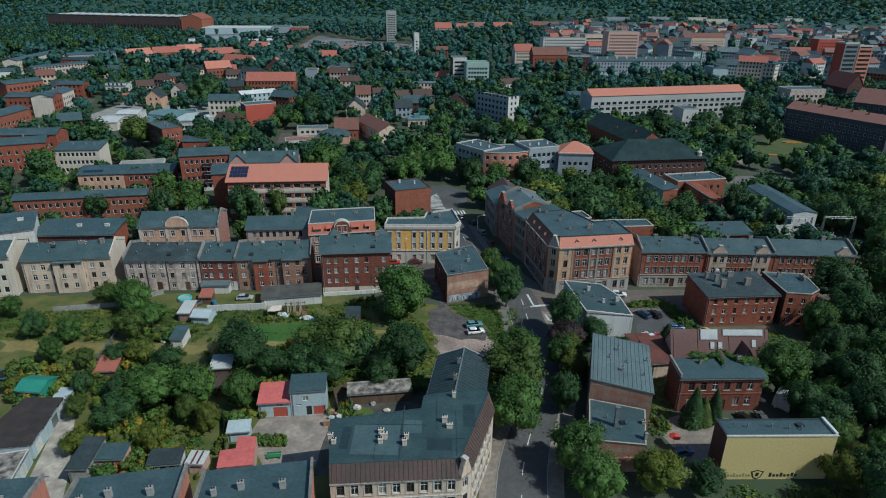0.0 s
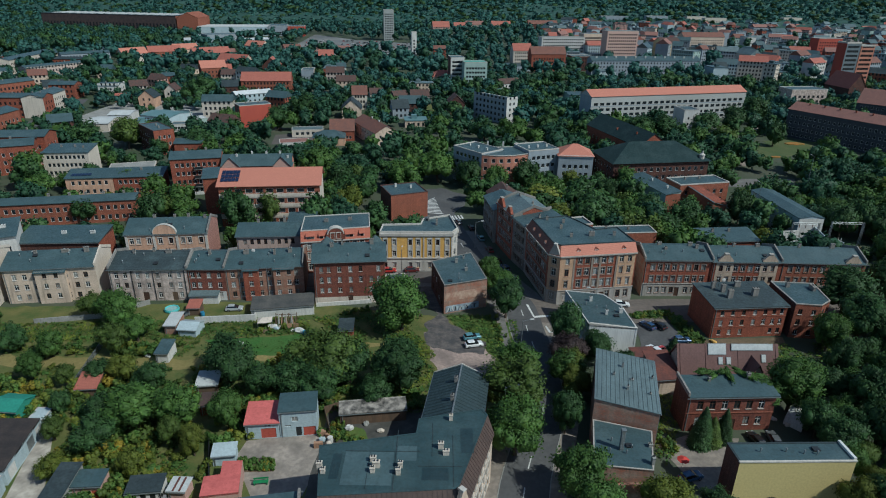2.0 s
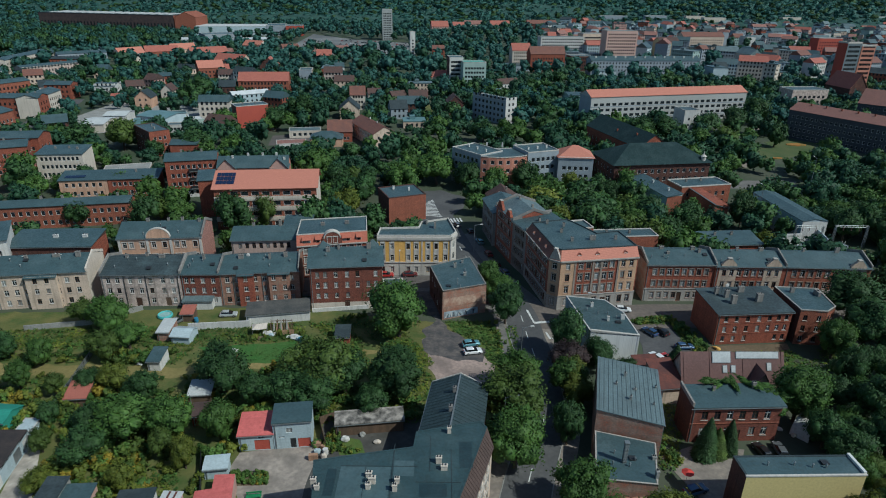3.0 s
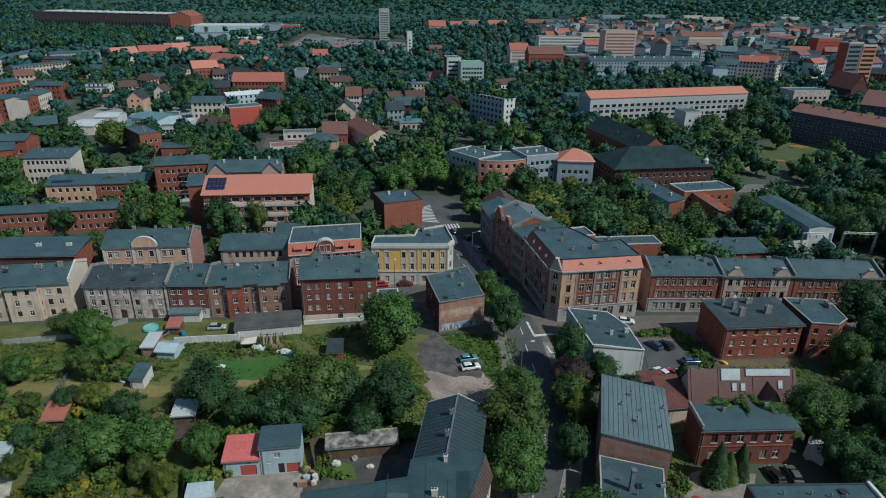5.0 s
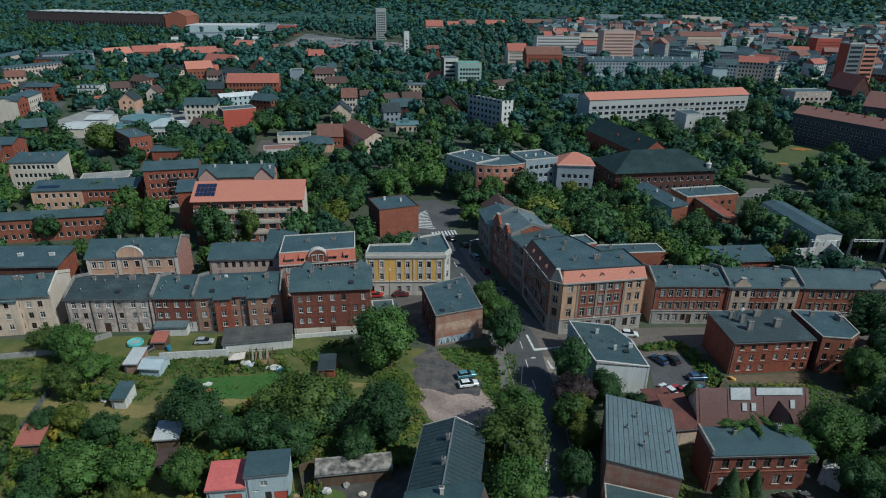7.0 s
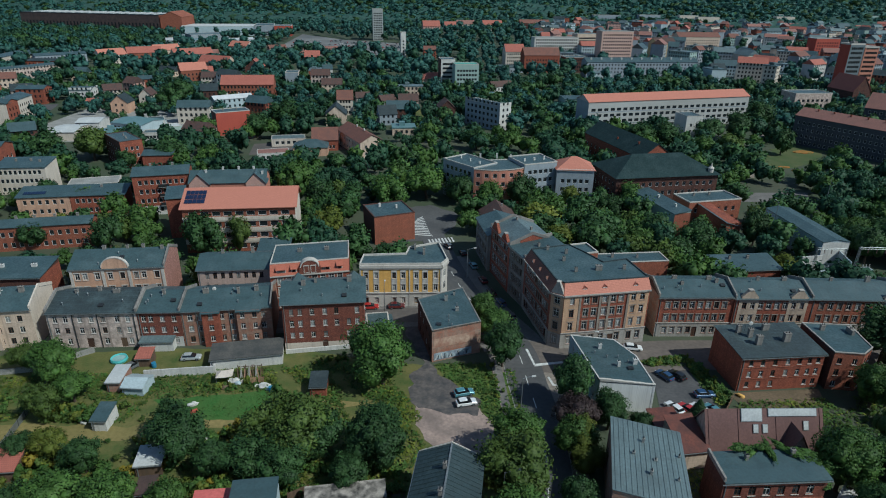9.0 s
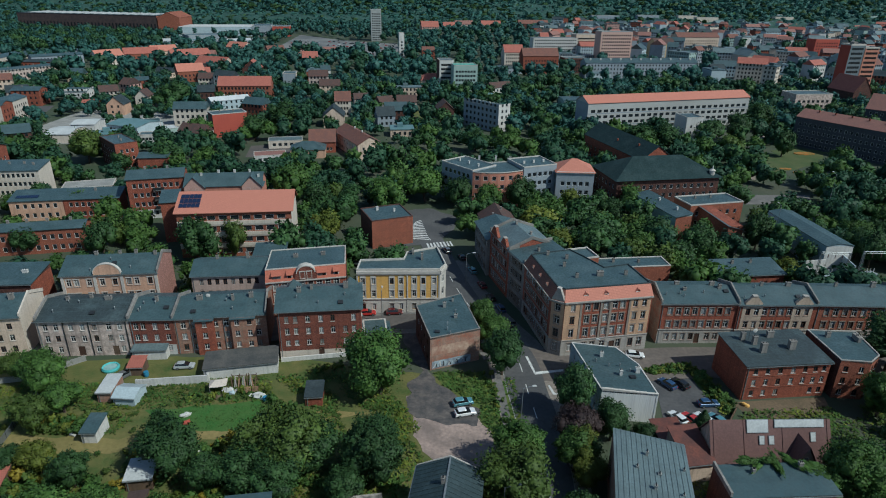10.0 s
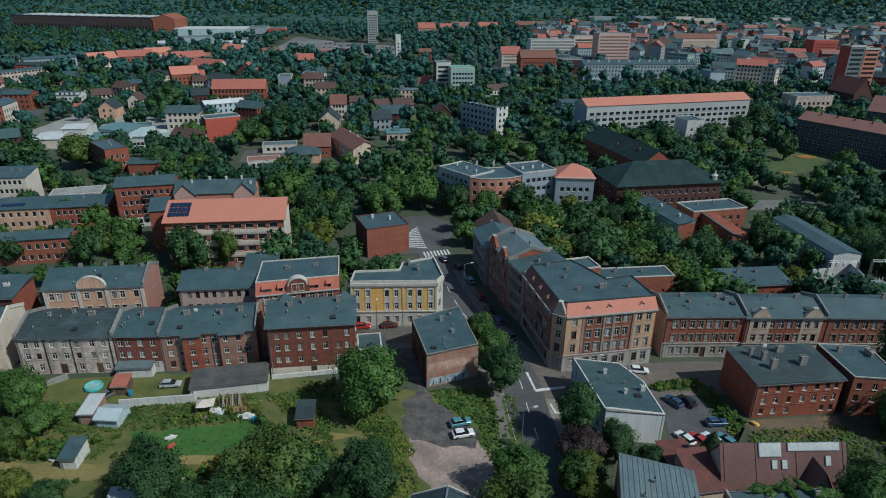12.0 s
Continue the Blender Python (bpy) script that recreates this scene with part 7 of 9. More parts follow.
for k, (x, y, z, sx, sy, sz) in enumerate([(4.6, 6.9, 7.5, 1.4, 1.1, 0.9), (6.6, 6.9, 7.3, 2.0, 0.9, 0.5), (9.0, 6.9, 7.3, 2.2, 1.0, 0.55), (11.6, 6.8, 7.3, 2.2, 1.1, 0.6), (13.8, 6.2, 7.1, 1.5, 1.5, 0.6), (14.7, 4.6, 6.6, 1.0, 1.9, 0.7), (14.9, 2.6, 6.0, 0.8, 1.9, 0.8), (15.1, 1.0, 4.4, 0.8, 1.6, 1.1), (15.1, 3.6, 4.0, 0.8, 2.0, 1.6), (7.9, 6.6, 7.6, 0.9, 0.7, 0.9)]):
    shared("ivy", ivy, LEAVES[0], vl, "green ivy over the roof edge" if not k else "", m=pose(x, y * 0.75, z, 0, 0, 40 * k) @ Matrix.Diagonal((sx * 1.3, sy * 0.9, sz * 0.8, 1)))

# solar panels
for root, x, z, n, d, s in ((school, 0.9, 1.2, 5, 2.6, math.degrees(math.atan2(3.2, 8.06))), (by_front("low peach row house with solar panels on its roof"), 2.0, 1.2, 6, 1.8, 10.6)):
    for i in range(n):
        for j in range(3 if root == school else 1):
            y = z + 1.2 + j * 1.75
            zz = (13.0 + y * 3.2 / 8.06) if root == school else (6.5 + y * 1.4 / 7.5)
            pn = part("solar_panel", boxes((-0.5, -0.82, 0.2, 0.5, 0.82, 0.25)), SOLAR, root, m=pose(x + 1.08 * i, y, zz + 0.05, s))

# graffiti on the brick plinth, and the sign on the yellow gable
gh = by_front("low brick house with a flat felt roof and a graffiti plinth")
em = edge_pose(gh, GH[0], GH[1])
part("graffiti_ground", boxes((0.4, -0.03, 0.3, 8.6, -0.004, 1.9)), surface("pale_blue_spray", (0.42, 0.50, 0.55), (0.16, 0.18, 0.22), fine=1.2, coarse=0.9), gh, "pale blue sprayed band on the wall", m=em)
part("pale_patch", boxes((0.3, -0.025, 3.2, 9.2, -0.003, 5.2)), surface("worn_pale_plaster", (0.50, 0.37, 0.28), (0.30, 0.14, 0.10), fine=1.6, coarse=0.35), gh, "worn band of pale plaster on the brick", m=em)
g = random.Random(8)
for k in range(15):
    x, h = 0.6 + 0.52 * k, g.uniform(0.8, 1.3)
    a = g.uniform(-0.5, 0.5)
    part("spray_stroke", plate([(x, 0.45), (x + 0.22, 0.45), (x + 0.22 + a, 0.45 + h), (x + a, 0.45 + h)], -0.045, -0.033), (WHITE, DARK_STEEL, LIGHT_BLUE)[k % 3], gh, m=em)
yb = by_front("house with a plain sand yellow gable and a flat felt roof")
part("sign_shield", plate([(4.9, 1.5), (5.3, 0.35), (5.9, 0.0), (6.5, 0.35), (6.9, 1.5), (5.9, 1.8)], -0.03, -0.006), DARK_STEEL, yb, "dark shield painted on the wall")
part("shield_face", plate([(5.15, 1.4), (5.45, 0.5), (5.9, 0.22), (6.35, 0.5), (6.65, 1.4), (5.9, 1.6)], -0.04, -0.031), SAND, yb)
part("shield_mark", plate([(5.6, 0.6), (6.1, 0.6), (6.2, 1.3), (5.7, 1.3)], -0.05, -0.041), DARK_STEEL, yb)
for k in range(9):
    x = 0.9 + 0.46 * k
    part("sign_bar", boxes((x, -0.03, 0.55, x + 0.3, -0.006, 0.95 + 0.25 * (k % 3 == 0))), surface("faded_sign_paint", (0.34, 0.29, 0.14), (0.24, 0.2, 0.1)), yb)
for k in range(8):
    x = 7.8 + 0.56 * k
    part("sign_bar", boxes((x, -0.03, 0.5, x + 0.36, -0.006, 0.95 + 0.3 * (k % 3 == 0))), DARK_STEEL, yb)

# antennas and dishes
for lab, spots in (("cream rendered tenement with a grey felt roof", ((4, 5), (12, 5))), ("worn red brick tenement with projecting stair bays", ((5, 5),)), ("red brick tenement with large soot-stained chimneys", ((4, 7),))):
    root = by_front(lab)
    for x, y in spots:
        bm = bmesh.new()
        tube(bm, (0, 0, -1), (0, 0, 2.2), 0.03, 0.03, 5)
        for k in range(5):
            tube(bm, (-0.4, 0, 1.4 + 0.18 * k), (0.4, 0, 1.4 + 0.18 * k), 0.015, 0.015, 4)
        part("antenna", bm, DARK_STEEL, root, m=pose(x, y, 9.6))
        bm = bmesh.new()
        bmesh.ops.create_uvsphere(bm, u_segments=10, v_segments=6, radius=0.45)
        bmesh.ops.scale(bm, vec=(1, 0.25, 1), verts=bm.verts)
        part("satellite_dish", bm, WHITE, root, m=pose(x + 1.0, y, 10.3))

# lantern on the hall roof, skylights of the factory
hl = by_front("dark brick hall with a large hipped felt roof")
bm = bmesh.new()
tube(bm, (0, 0, -0.5), (0, 0, 1.2), 0.9, 0.9, 8)
tube(bm, (0, 0, 1.2), (0, 0, 1.8), 1.15, 0.5, 8)
tube(bm, (0, 0, 1.8), (0, 0, 3.0), 0.35, 0.05, 8)
part("lantern", bm, TRIM, hl, "pale metal roof lantern", m=pose(35.0, 1.0, 11.4))
fh = by_front("huge dark factory hall with a sawtooth roof")
for k in range(16):
    part("rooflight", prism([(6, 26.3), (46, 27.0), (46, 27.8), (6, 27.1)], 14 + 13 * k, 18 + 13 * k), MATS["pale_sheet_roof"], fh)

# white window strips on the yellow front
yt = by_front("ochre yellow tenement with white trims and a flat felt roof")
em = edge_pose(yt, YB[0], YB[1])
yl = math.hypot(YB[1][0] - YB[0][0], YB[1][1] - YB[0][1])
for f in (0.075, 0.2, 0.42, 0.53, 0.69, 0.80, 0.93):
    part("window_strip", wall_with_holes(1.3, 5.6, [(0.225, 1.075, 0.4, 1.9), (0.225, 1.075, 3.5, 5.0)], depth=0.02, reveal=0.06), TRIM, yt, m=em @ pose(yl * f - 0.65, -0.07, 3.8))
for f in (0.0, 0.60, 0.985):
    part("pilaster", boxes((yl * f, -0.14, 0.2, yl * f + 0.3, 0.0, 9.6)), TRIM, yt, m=em)

# cross gables of the pink tenement, balconies of the tall brick tenement
pk = by_front("brick tenement with pink dormer gables")
pw = math.dist((-75.5, 210.5), (-52.4, 213.5))
for f in (0.13, 0.87):
    cg = part("cross_gable", plate([(-3.0, 8.0), (3.0, 8.0), (3.0, 10.8), (0, 13.9), (-3.0, 10.8)], -0.4, 4.6), ROSE_WALL, pk, m=pose(pw * f, 0, 0))
    bm = bmesh.new()
    for s in (-1, 1):
        quad(bm, *[(s * 3.5, -0.8, 10.45), (s * 3.5, 5.2, 10.45), (0, 5.2, 14.1), (0, -0.8, 14.1)][::s])
    part("gable_roof", bm, BITUMEN, cg)
    for x in (-1.2, 0.4):
        window(pk, pose(pw * f + x, -0.5, 9.0), 0.8, 1.4, FRAME_WHITE)
tb = by_front("tall red brick tenement with balconies")
tw = math.dist((-93.1, 210.6), (-77.1, 214.8))
for k in range(3):
    bal = part("balcony", boxes((-1.5, -1.2, 0, 1.5, 0, 0.15)), CONCRETE, tb, m=pose(tw * 0.55, 0, 3.2 + 3.0 * k))
    part("railing", boxes((-1.5, -1.2, 0.15, 1.5, -1.15, 1.1), (-1.5, -1.15, 0.15, -1.45, 0, 1.1), (1.45, -1.15, 0.15, 1.5, 0, 1.1)), DARK_STEEL, bal)
# tall tin flue of the annex
an = by_front("low brick annex with a dark felt roof")
fx, fy = (27.6, 78.6)
bm = boxes((-0.28, -0.28, -0.2, 0.28, 0.28, 3.6), (-0.36, -0.36, 3.6, 0.36, 0.36, 3.75))
for k in range(6):
    add_box(bm, -0.31, -0.31, 0.3 + 0.55 * k, 0.31, 0.31, 0.36 + 0.55 * k)
part("flue", bm, TIN, an, "tall banded tin flue", m=an.matrix_basis.inverted() @ pose(fx, fy, 5.0))

# small vents, hatches and felt strips on the near roofs
g = random.Random(14)
VENT = bmesh.new()
tube(VENT, (0, 0, -0.2), (0, 0, 0.55), 0.09, 0.09, 7)
tube(VENT, (0, 0, 0.55), (0, 0, 0.72), 0.17, 0.08, 7)
VENT_ME, HATCH_ME = bpy.data.meshes.new("vent"), bpy.data.meshes.new("hatch")
VENT.to_mesh(VENT_ME)
VENT.free()
bm = boxes((-0.45, -0.4, -0.2, 0.45, 0.4, 0.22), (-0.5, -0.45, 0.22, 0.5, 0.45, 0.28))
bm.to_mesh(HATCH_ME)
bm.free()
for lab, w, d, h, rise, flat in (("cream rendered tenement with a grey felt roof", 19, 11, 8.5, 2.2, 0), ("stained grey rendered tenement with a patched felt roof", 17, 11, 8.1, 2.0, 0), ("narrow red brick tenement with a felt roof", 8, 11, 8.1, 2.0, 0), ("worn red brick tenement with projecting stair bays", 17, 11, 8.1, 2.0, 0), ("detached red brick tenement on a white plinth", 16, 11, 10.8, 2.2, 0),
                                 ("peach rendered tenement with a curved centre gable", 20, 11, 10.5, 2.4, 0), ("low brick house with a flat felt roof and a graffiti plinth", 7, 12, 7.2, 0, 1), ("white and pale blue house with a flat felt roof", 8, 13, 5.9, 0, 1), ("brick and stone tenement with white window trims", 16, 10, 9.6, 1.6, 0), ("brick tenement with stone gabled end bays", 16, 10, 9.4, 1.8, 0),
                                 ("house with a plain sand yellow gable and a flat felt roof", 14, 3.7, 8.1, 0, 1), ("low brick annex with a dark felt roof", 8, 7, 5.0, 0, 1)):
    root = by_front(lab)
    for k in range(5):
        x, y = g.uniform(1, w - 1.2), g.uniform(0.9, (d - 0.9) if flat else d * 0.46)
        z = h + 0.02 if flat else h + rise * y / (d * 0.5) + 0.14
        if k < 4:
            shared("roof_vent", VENT_ME, TIN, root, m=pose(x, y, z))
        else:
            shared("roof_hatch", HATCH_ME, DARK_STEEL, root, m=pose(x, y, z, 0 if flat else math.degrees(math.atan2(rise, d / 2))))

# ---- sheds, walls, fences and garden things ----


def shed(name, label, x0, y0, x1, y1, d, h, wall, roofing, rise=0.5, doors=(), category="shed", roof="mono", group=""):
    return building(name, label, x0, y0, x1, y1, d, h, wall, roof=roof, rise=rise, roof_mat=roofing, over=0.2, category=category, front=dict(doors=doors), group=group)


GREEN_TARP = surface("green_tarpaulin", (0.05, 0.26, 0.19), (0.04, 0.2, 0.15), rough=0.6)
BLUE_PLASTIC = surface("blue_plastic", (0.05, 0.22, 0.36), (0.04, 0.17, 0.28), rough=0.4)
ROSE = surface("rose_render", (0.52, 0.33, 0.28), (0.44, 0.28, 0.24), streak=0.3)
shed("garage_row", "white garages with a flat dark felt roof", -41.4, 124.9, -28.2, 127.5, 5.5, 2.4, WHITE, surface("weathered_grey_felt", (0.115, 0.108, 0.098), (0.060, 0.062, 0.062), coarse=0.4), 0.3, category="garage")
shed("garden_house", "white garden house with a pale sheet roof", -57.8, 118.0, -55.4, 118.1, 5.0, 2.1, BRICK_WORN, MATS["pale_sheet_roof"], 0.4)
shed("greenhouse", "small milky plastic garden greenhouse", -54.7, 117.2, -50.8, 116.9, 4.0, 1.7, LIGHT_BLUE, surface("milky_plastic", (0.45, 0.52, 0.54), (0.36, 0.42, 0.44), rough=0.3), 0.8, category="greenhouse", roof="gable")
shed("garden_shed", "white garden shed with a blue-grey felt roof", -55.1, 107.4, -52.7, 107.4, 4.0, 2.1, WHITE, BITUMEN, 0.7)
shed("garden_shed", "brick garden shed with a dark sheet roof", -20.9, 117.1, -18.0, 117.3, 4.0, 2.0, BRICK, BITUMEN_DARK, 0.6)
shed("low_annex", "low white annex with small windows", -57.6, 131.4, -51.2, 131.9, 1.9, 2.2, WHITE, SHEET, 0.3, category="annex")
shed("flat_shed", "low flat shed beside the brick houses", -12.7, 136.6, -7.1, 137.5, 5.0, 2.7, BRICK_WORN, BITUMEN, 0.2)
shed("garden_shed", "garden shed with a red roof", -56.1, 126.1, -53.5, 126.3, 3.0, 1.9, WOOD, RED_TILE, 0.6)
shed("garden_shed", "brown garden shed with a red tiled roof", -64.1, 95.6, -60.6, 96.0, 4.0, 2.1, WOOD, RED_TILE, 0.9)
shed("garden_shed", "shed with pale sheet roof under trees", -43.3, 97.0, -39.6, 97.5, 4.0, 2.1, WOOD, MATS["pale_sheet_roof"], 0.4)
shed("garden_shed", "small shed with a rusty roof", -40.6, 91.4, -38.3, 91.8, 3.0, 2.1, BRICK, RUST_SHEET, 0.4)
shed("canopy_tent", "green tarpaulin canopy in the garden", -75.2, 89.8, -70.6, 89.4, 4.5, 1.9, GREEN_TARP, GREEN_TARP, 0.8, roof="gable", category="tent")
shed("outbuilding", "dark roofed outbuilding by the drive", -54.4, 69.8, -51.6, 69.9, 6.0, 3.0, CONCRETE, BITUMEN_DARK, 0.6)
shed("outbuilding", "rose rendered outbuilding with a dark roof", -51.5, 72.1, -47.6, 72.4, 2.9, 2.7, ROSE, BITUMEN, 0.3, doors=((3.0, 0.9, 1.9, RED_PAINT),))
shed("store_row", "white store boxes with dark doors", -43.7, 71.6, -39.1, 72.2, 3.0, 2.1, WHITE, BITUMEN_DARK, 0.3, doors=((0.9, 0.8, 1.7, DARK_STEEL), (2.2, 0.8, 1.7, DARK_STEEL), (3.5, 0.8, 1.7, DARK_STEEL), (4.6, 0.7, 1.7, DARK_STEEL)))
shed("yard_shed", "long low shed with tarpaulins in the yard", -16.3, 89.4, -5.3, 91.0, 3.0, 2.3, WOOD, surface("worn_pale_roof", (0.40, 0.36, 0.32), (0.050, 0.047, 0.044), fine=1.2, coarse=0.9), 0.3)
shed("tin_shed", "small tin shed with a ribbed roof", -34.3, 79.4, -31.0, 79.9, 2.5, 1.9, LIGHT_BLUE, MATS["milky_plastic"], 0.3)
striped = shed("rusty_shed", "small shed with a rust-streaked white sheet roof", -38.2, 72.4, -35.7, 72.3, 2.5, 1.9, ROSE, MATS["pale_sheet_roof"], 0.15)
for k in range(2):
    part("rust_strip", boxes((0.7 + 0.9 * k, -0.15, 0.0, 1.0 + 0.9 * k, 2.5, 0.02)), MATS["rusty_red_sheet"], striped, m=pose(0, 0, 2.05, math.degrees(math.atan2(0.15, 2.5))))
plan_building("blue_shed", "pale blue shed at the end of the garages", [(-67.2, 87.0), (-64.4, 87.0), (-64.8, 90.4), (-67.4, 90.4)], 2.2, LIGHT_BLUE, roof_mat=MATS["milky_plastic"], top=0.05, category="shed")
plan_building("pink_annex", "low annex with an L-shaped pink roof", [(-33.0, 70.8), (-27.8, 71.7), (-29.1, 78.0), (-32.0, 77.8), (-31.5, 75.1), (-33.7, 74.6)], 2.5, ROSE, roof_mat=PINK_SHEET, top=0.04, trim_mat=PINK_SHEET, category="annex")
plan_building("garage_row", "row of garages with a patched dark felt roof", [(-72.4, 73.1), (-62.9, 75.0), (-64.8, 86.9), (-71.2, 86.7)], 2.7, LIGHT_BLUE, {1: dict(doors=((2.0, 2.2, 2.1, WHITE), (5.0, 2.2, 2.1, LIGHT_BLUE), (8.0, 2.2, 2.1, TIN), (11.0, 2.2, 2.1, WHITE)))}, roof_mat=surface("tarred_brown_felt", (0.060, 0.046, 0.042), (0.035, 0.03, 0.03), coarse=0.5), top=0.05, trim_mat=MATS["tarred_brown_felt"], category="garage")
plan_building("garage_row", "second row of pale garages with a worn roof", [(-64.5, 62.3), (-60.9, 66.3), (-62.7, 74.2), (-68.5, 72.5)], 2.6, LIGHT_BLUE, {1: dict(doors=((2.0, 2.2, 2.1, WHITE), (5.0, 2.2, 2.1, WHITE)))}, roof_mat=surface("worn_pale_roof", (0.33, 0.27, 0.2), (0.2, 0.17, 0.14), coarse=0.4), top=0.08, category="garage")

# backs of the houses along the near street
for a, b, wm in (((-45.9, 60.1), (-33.0, 62.7), SALMON), ((-30.4, 61.8), (-16.9, 64.1), SALMON), ((-60.9, 58.9), (-50.4, 60.5), SALMON)):
    building("tenement", "near street tenement with a grey felt roof and pink ends", *b, *a, 12, 10.0 if wm and a[0] > -70 else 9.0, CREAM, roof="mono", rise=1.4, end_mat=SALMON, ends=(0, 1), back=dict(cols=6, rows=ROWS3), front=dict(cols=6, rows=ROWS3), left=dict(wall=SALMON), right=dict(wall=SALMON),
             chimneys=((0.25, 0.4, 0.9, 0.7, 1.5), (0.62, 0.35, 0.9, 0.7, 1.5), (0.85, 0.4, 0.7, 0.7, 1.3)), chim_mat=CONCRETE, group="near street houses")


def fence(name, label, pts, h, thick, material, posts=0.0, post_mat=None):
    root = thing(name, label, "wall" if thick > 0.1 else "fence", pose(0, 0, 0))
    bm = bmesh.new()
    for a, b in zip(pts, pts[1:]):
        a, b = Vector(a), Vector(b)
        n = (b - a).normalized()
        s = Vector((-n.y, n.x)) * thick / 2
        ring = [a - s, b - s, b + s, a + s]
        lo, hi = [bm.verts.new((*p, -0.05)) for p in ring], [bm.verts.new((*p, h)) for p in ring]
        bm.faces.new(hi)
        for i in range(4):
            bm.faces.new((lo[i], lo[(i + 1) % 4], hi[(i + 1) % 4], hi[i]))
    part("panel", bm, material, root)
    if posts:
        me = bpy.data.meshes.new("post")
        bm = boxes((-0.05, -0.05, -0.1, 0.05, 0.05, h + 0.1))
        bm.to_mesh(me)
        bm.free()
        for p in even(pts, posts):
            shared("post", me, post_mat or DARK_STEEL, root, m=pose(p.x, p.y, 0))
    return root


fence("garden_wall", "whitewashed garden wall below the tenements", [(-53.1, 122.5), (-40.5, 124.1), (-40.6, 125.6)], 1.7, 0.25, WHITE)
fence("garden_wall", "low concrete wall beside the yards", [(-87.6, 121.6), (-75.0, 124.4), (-66.8, 131.3)], 1.2, 0.2, CONCRETE)
fence("retaining_wall", "white base wall beside the brick tenement", [(-28.4, 131.2), (-15.9, 133.4)], 0.9, 0.3, WHITE)
fence("garden_fence", "dark wire fence of the gardens", [(-31.2, 68.9), (-36.7, 84.7)], 1.4, 0.05, DARK_STEEL, 2.0)
fence("garden_fence", "pale wire fence by the drive", [(-65.2, 88.7), (-69.6, 120.1)], 1.3, 0.04, TIN, 2.5)
fence("board_fence", "weathered board fence in the yard", [(-17.6, 86.7), (-19.5, 92.3), (-16.7, 94.0)], 1.6, 0.06, WOOD, 2.0, WOOD)
fence("yard_fence", "low fence round the car park", [(41.3, 111.0), (52.5, 112.0), (56.0, 116.5)], 1.2, 0.05, WOOD, 2.0, WOOD)
fence("ruined_wall", "crumbling brick wall before the annex", [(25.6, 74.0), (31.8, 74.5)], 2.6, 0.4, BRICK_WORN)


def ring_pool(x, y, r):
    root = thing("paddling_pool", "turquoise inflatable pool on the grass", "pool", pose(x, y, 0))
    bm = bmesh.new()
    for k in range(20):
        a, b = math.tau * k / 20, math.tau * (k + 1) / 20
        prof = [(r - 0.25, 0.0), (r + 0.05, 0.0), (r + 0.15, 0.35), (r, 0.7), (r - 0.25, 0.6)]
        pa, pb = [(q * math.cos(a), q * math.sin(a), z) for q, z in prof], [(q * math.cos(b), q * math.sin(b), z) for q, z in prof]
        for i in range(len(prof)):
            j = (i + 1) % len(prof)
            quad(bm, pa[i], pb[i], pb[j], pa[j])
    part("rim", bm, surface("turquoise_vinyl", (0.14, 0.50, 0.48), (0.1, 0.4, 0.4), rough=0.4), root)
    part("water", slab([((r - 0.2) * math.cos(math.tau * k / 20), (r - 0.2) * math.sin(math.tau * k / 20)) for k in range(20)], 0.05, 0.5), surface("pool_water", (0.30, 0.46, 0.44), (0.22, 0.38, 0.38), rough=0.1, spec=0.5), root)


ring_pool(-60.6, 128.4, 1.5)
tr = thing("trampoline", "round dark blue trampoline in the garden", "trampoline", pose(-81.7, 96.3, 0))
ring = [(1.8 * math.cos(math.tau * k / 16), 1.8 * math.sin(math.tau * k / 16)) for k in range(16)]
part("mat", slab([(x * 0.85, y * 0.85) for x, y in ring], 0.82, 0.86), RUBBER, tr)
part("pad", slab(ring, 0.74, 0.81), BLUE_PLASTIC, tr)
for k in range(0, 16, 4):
    bm = bmesh.new()
    tube(bm, (*ring[k], 0), (*ring[k], 0.78), 0.04, 0.04)
    part("leg", bm, TIN, tr)
tent = thing("tent", "beige tarpaulin shelter beside the yard", "tent", pose(-37.6, 121.6, 0, 0, 0, 12))
bm = bmesh.new()
top = [bm.verts.new((x, 0.1, 2.35)) for x in (-0.5, 0.5)]
low = [bm.verts.new(p) for p in ((-1.5, -1.2, 1.75), (0.0, -1.25, 1.62), (1.5, -1.2, 1.75), (1.6, 1.2, 1.8), (0.0, 1.2, 1.72), (-1.6, 1.2, 1.8))]
for f in ((top[0], low[0], low[1]), (top[0], low[1], top[1]), (top[1], low[1], low[2]), (top[1], low[2], low[3]), (top[1], low[3], low[4]), (top[1], low[4], top[0]), (top[0], low[4], low[5]), (top[0], low[5], low[0])):
    bm.faces.new(f)
part("sheet", bm, surface("beige_canvas", (0.60, 0.52, 0.45), (0.50, 0.43, 0.37)), tent)
for sx in (-1.45, 1.45):
    for sy in (-1.1, 1.1):
        bm = bmesh.new()
        tube(bm, (sx, sy, 0), (sx, sy, 1.78), 0.04, 0.04)
        part("pole", bm, TIN, tent)
FRESH_WOOD = surface("fresh_pine_boards", (0.40, 0.235, 0.15), (0.30, 0.18, 0.12), streak=0.3, stretch=(4, 4, 0.6))
heap = thing("timber_stack", "old boards leaning on a timber rack beside pallets", "timber", pose(-33.4, 123.2, 0, 0, 0, 6))
part("rail", boxes((-2.3, 0.35, 2.0, 2.3, 0.45, 2.12), (-2.3, 0.35, 1.0, 2.3, 0.45, 1.1)), WOOD, heap)
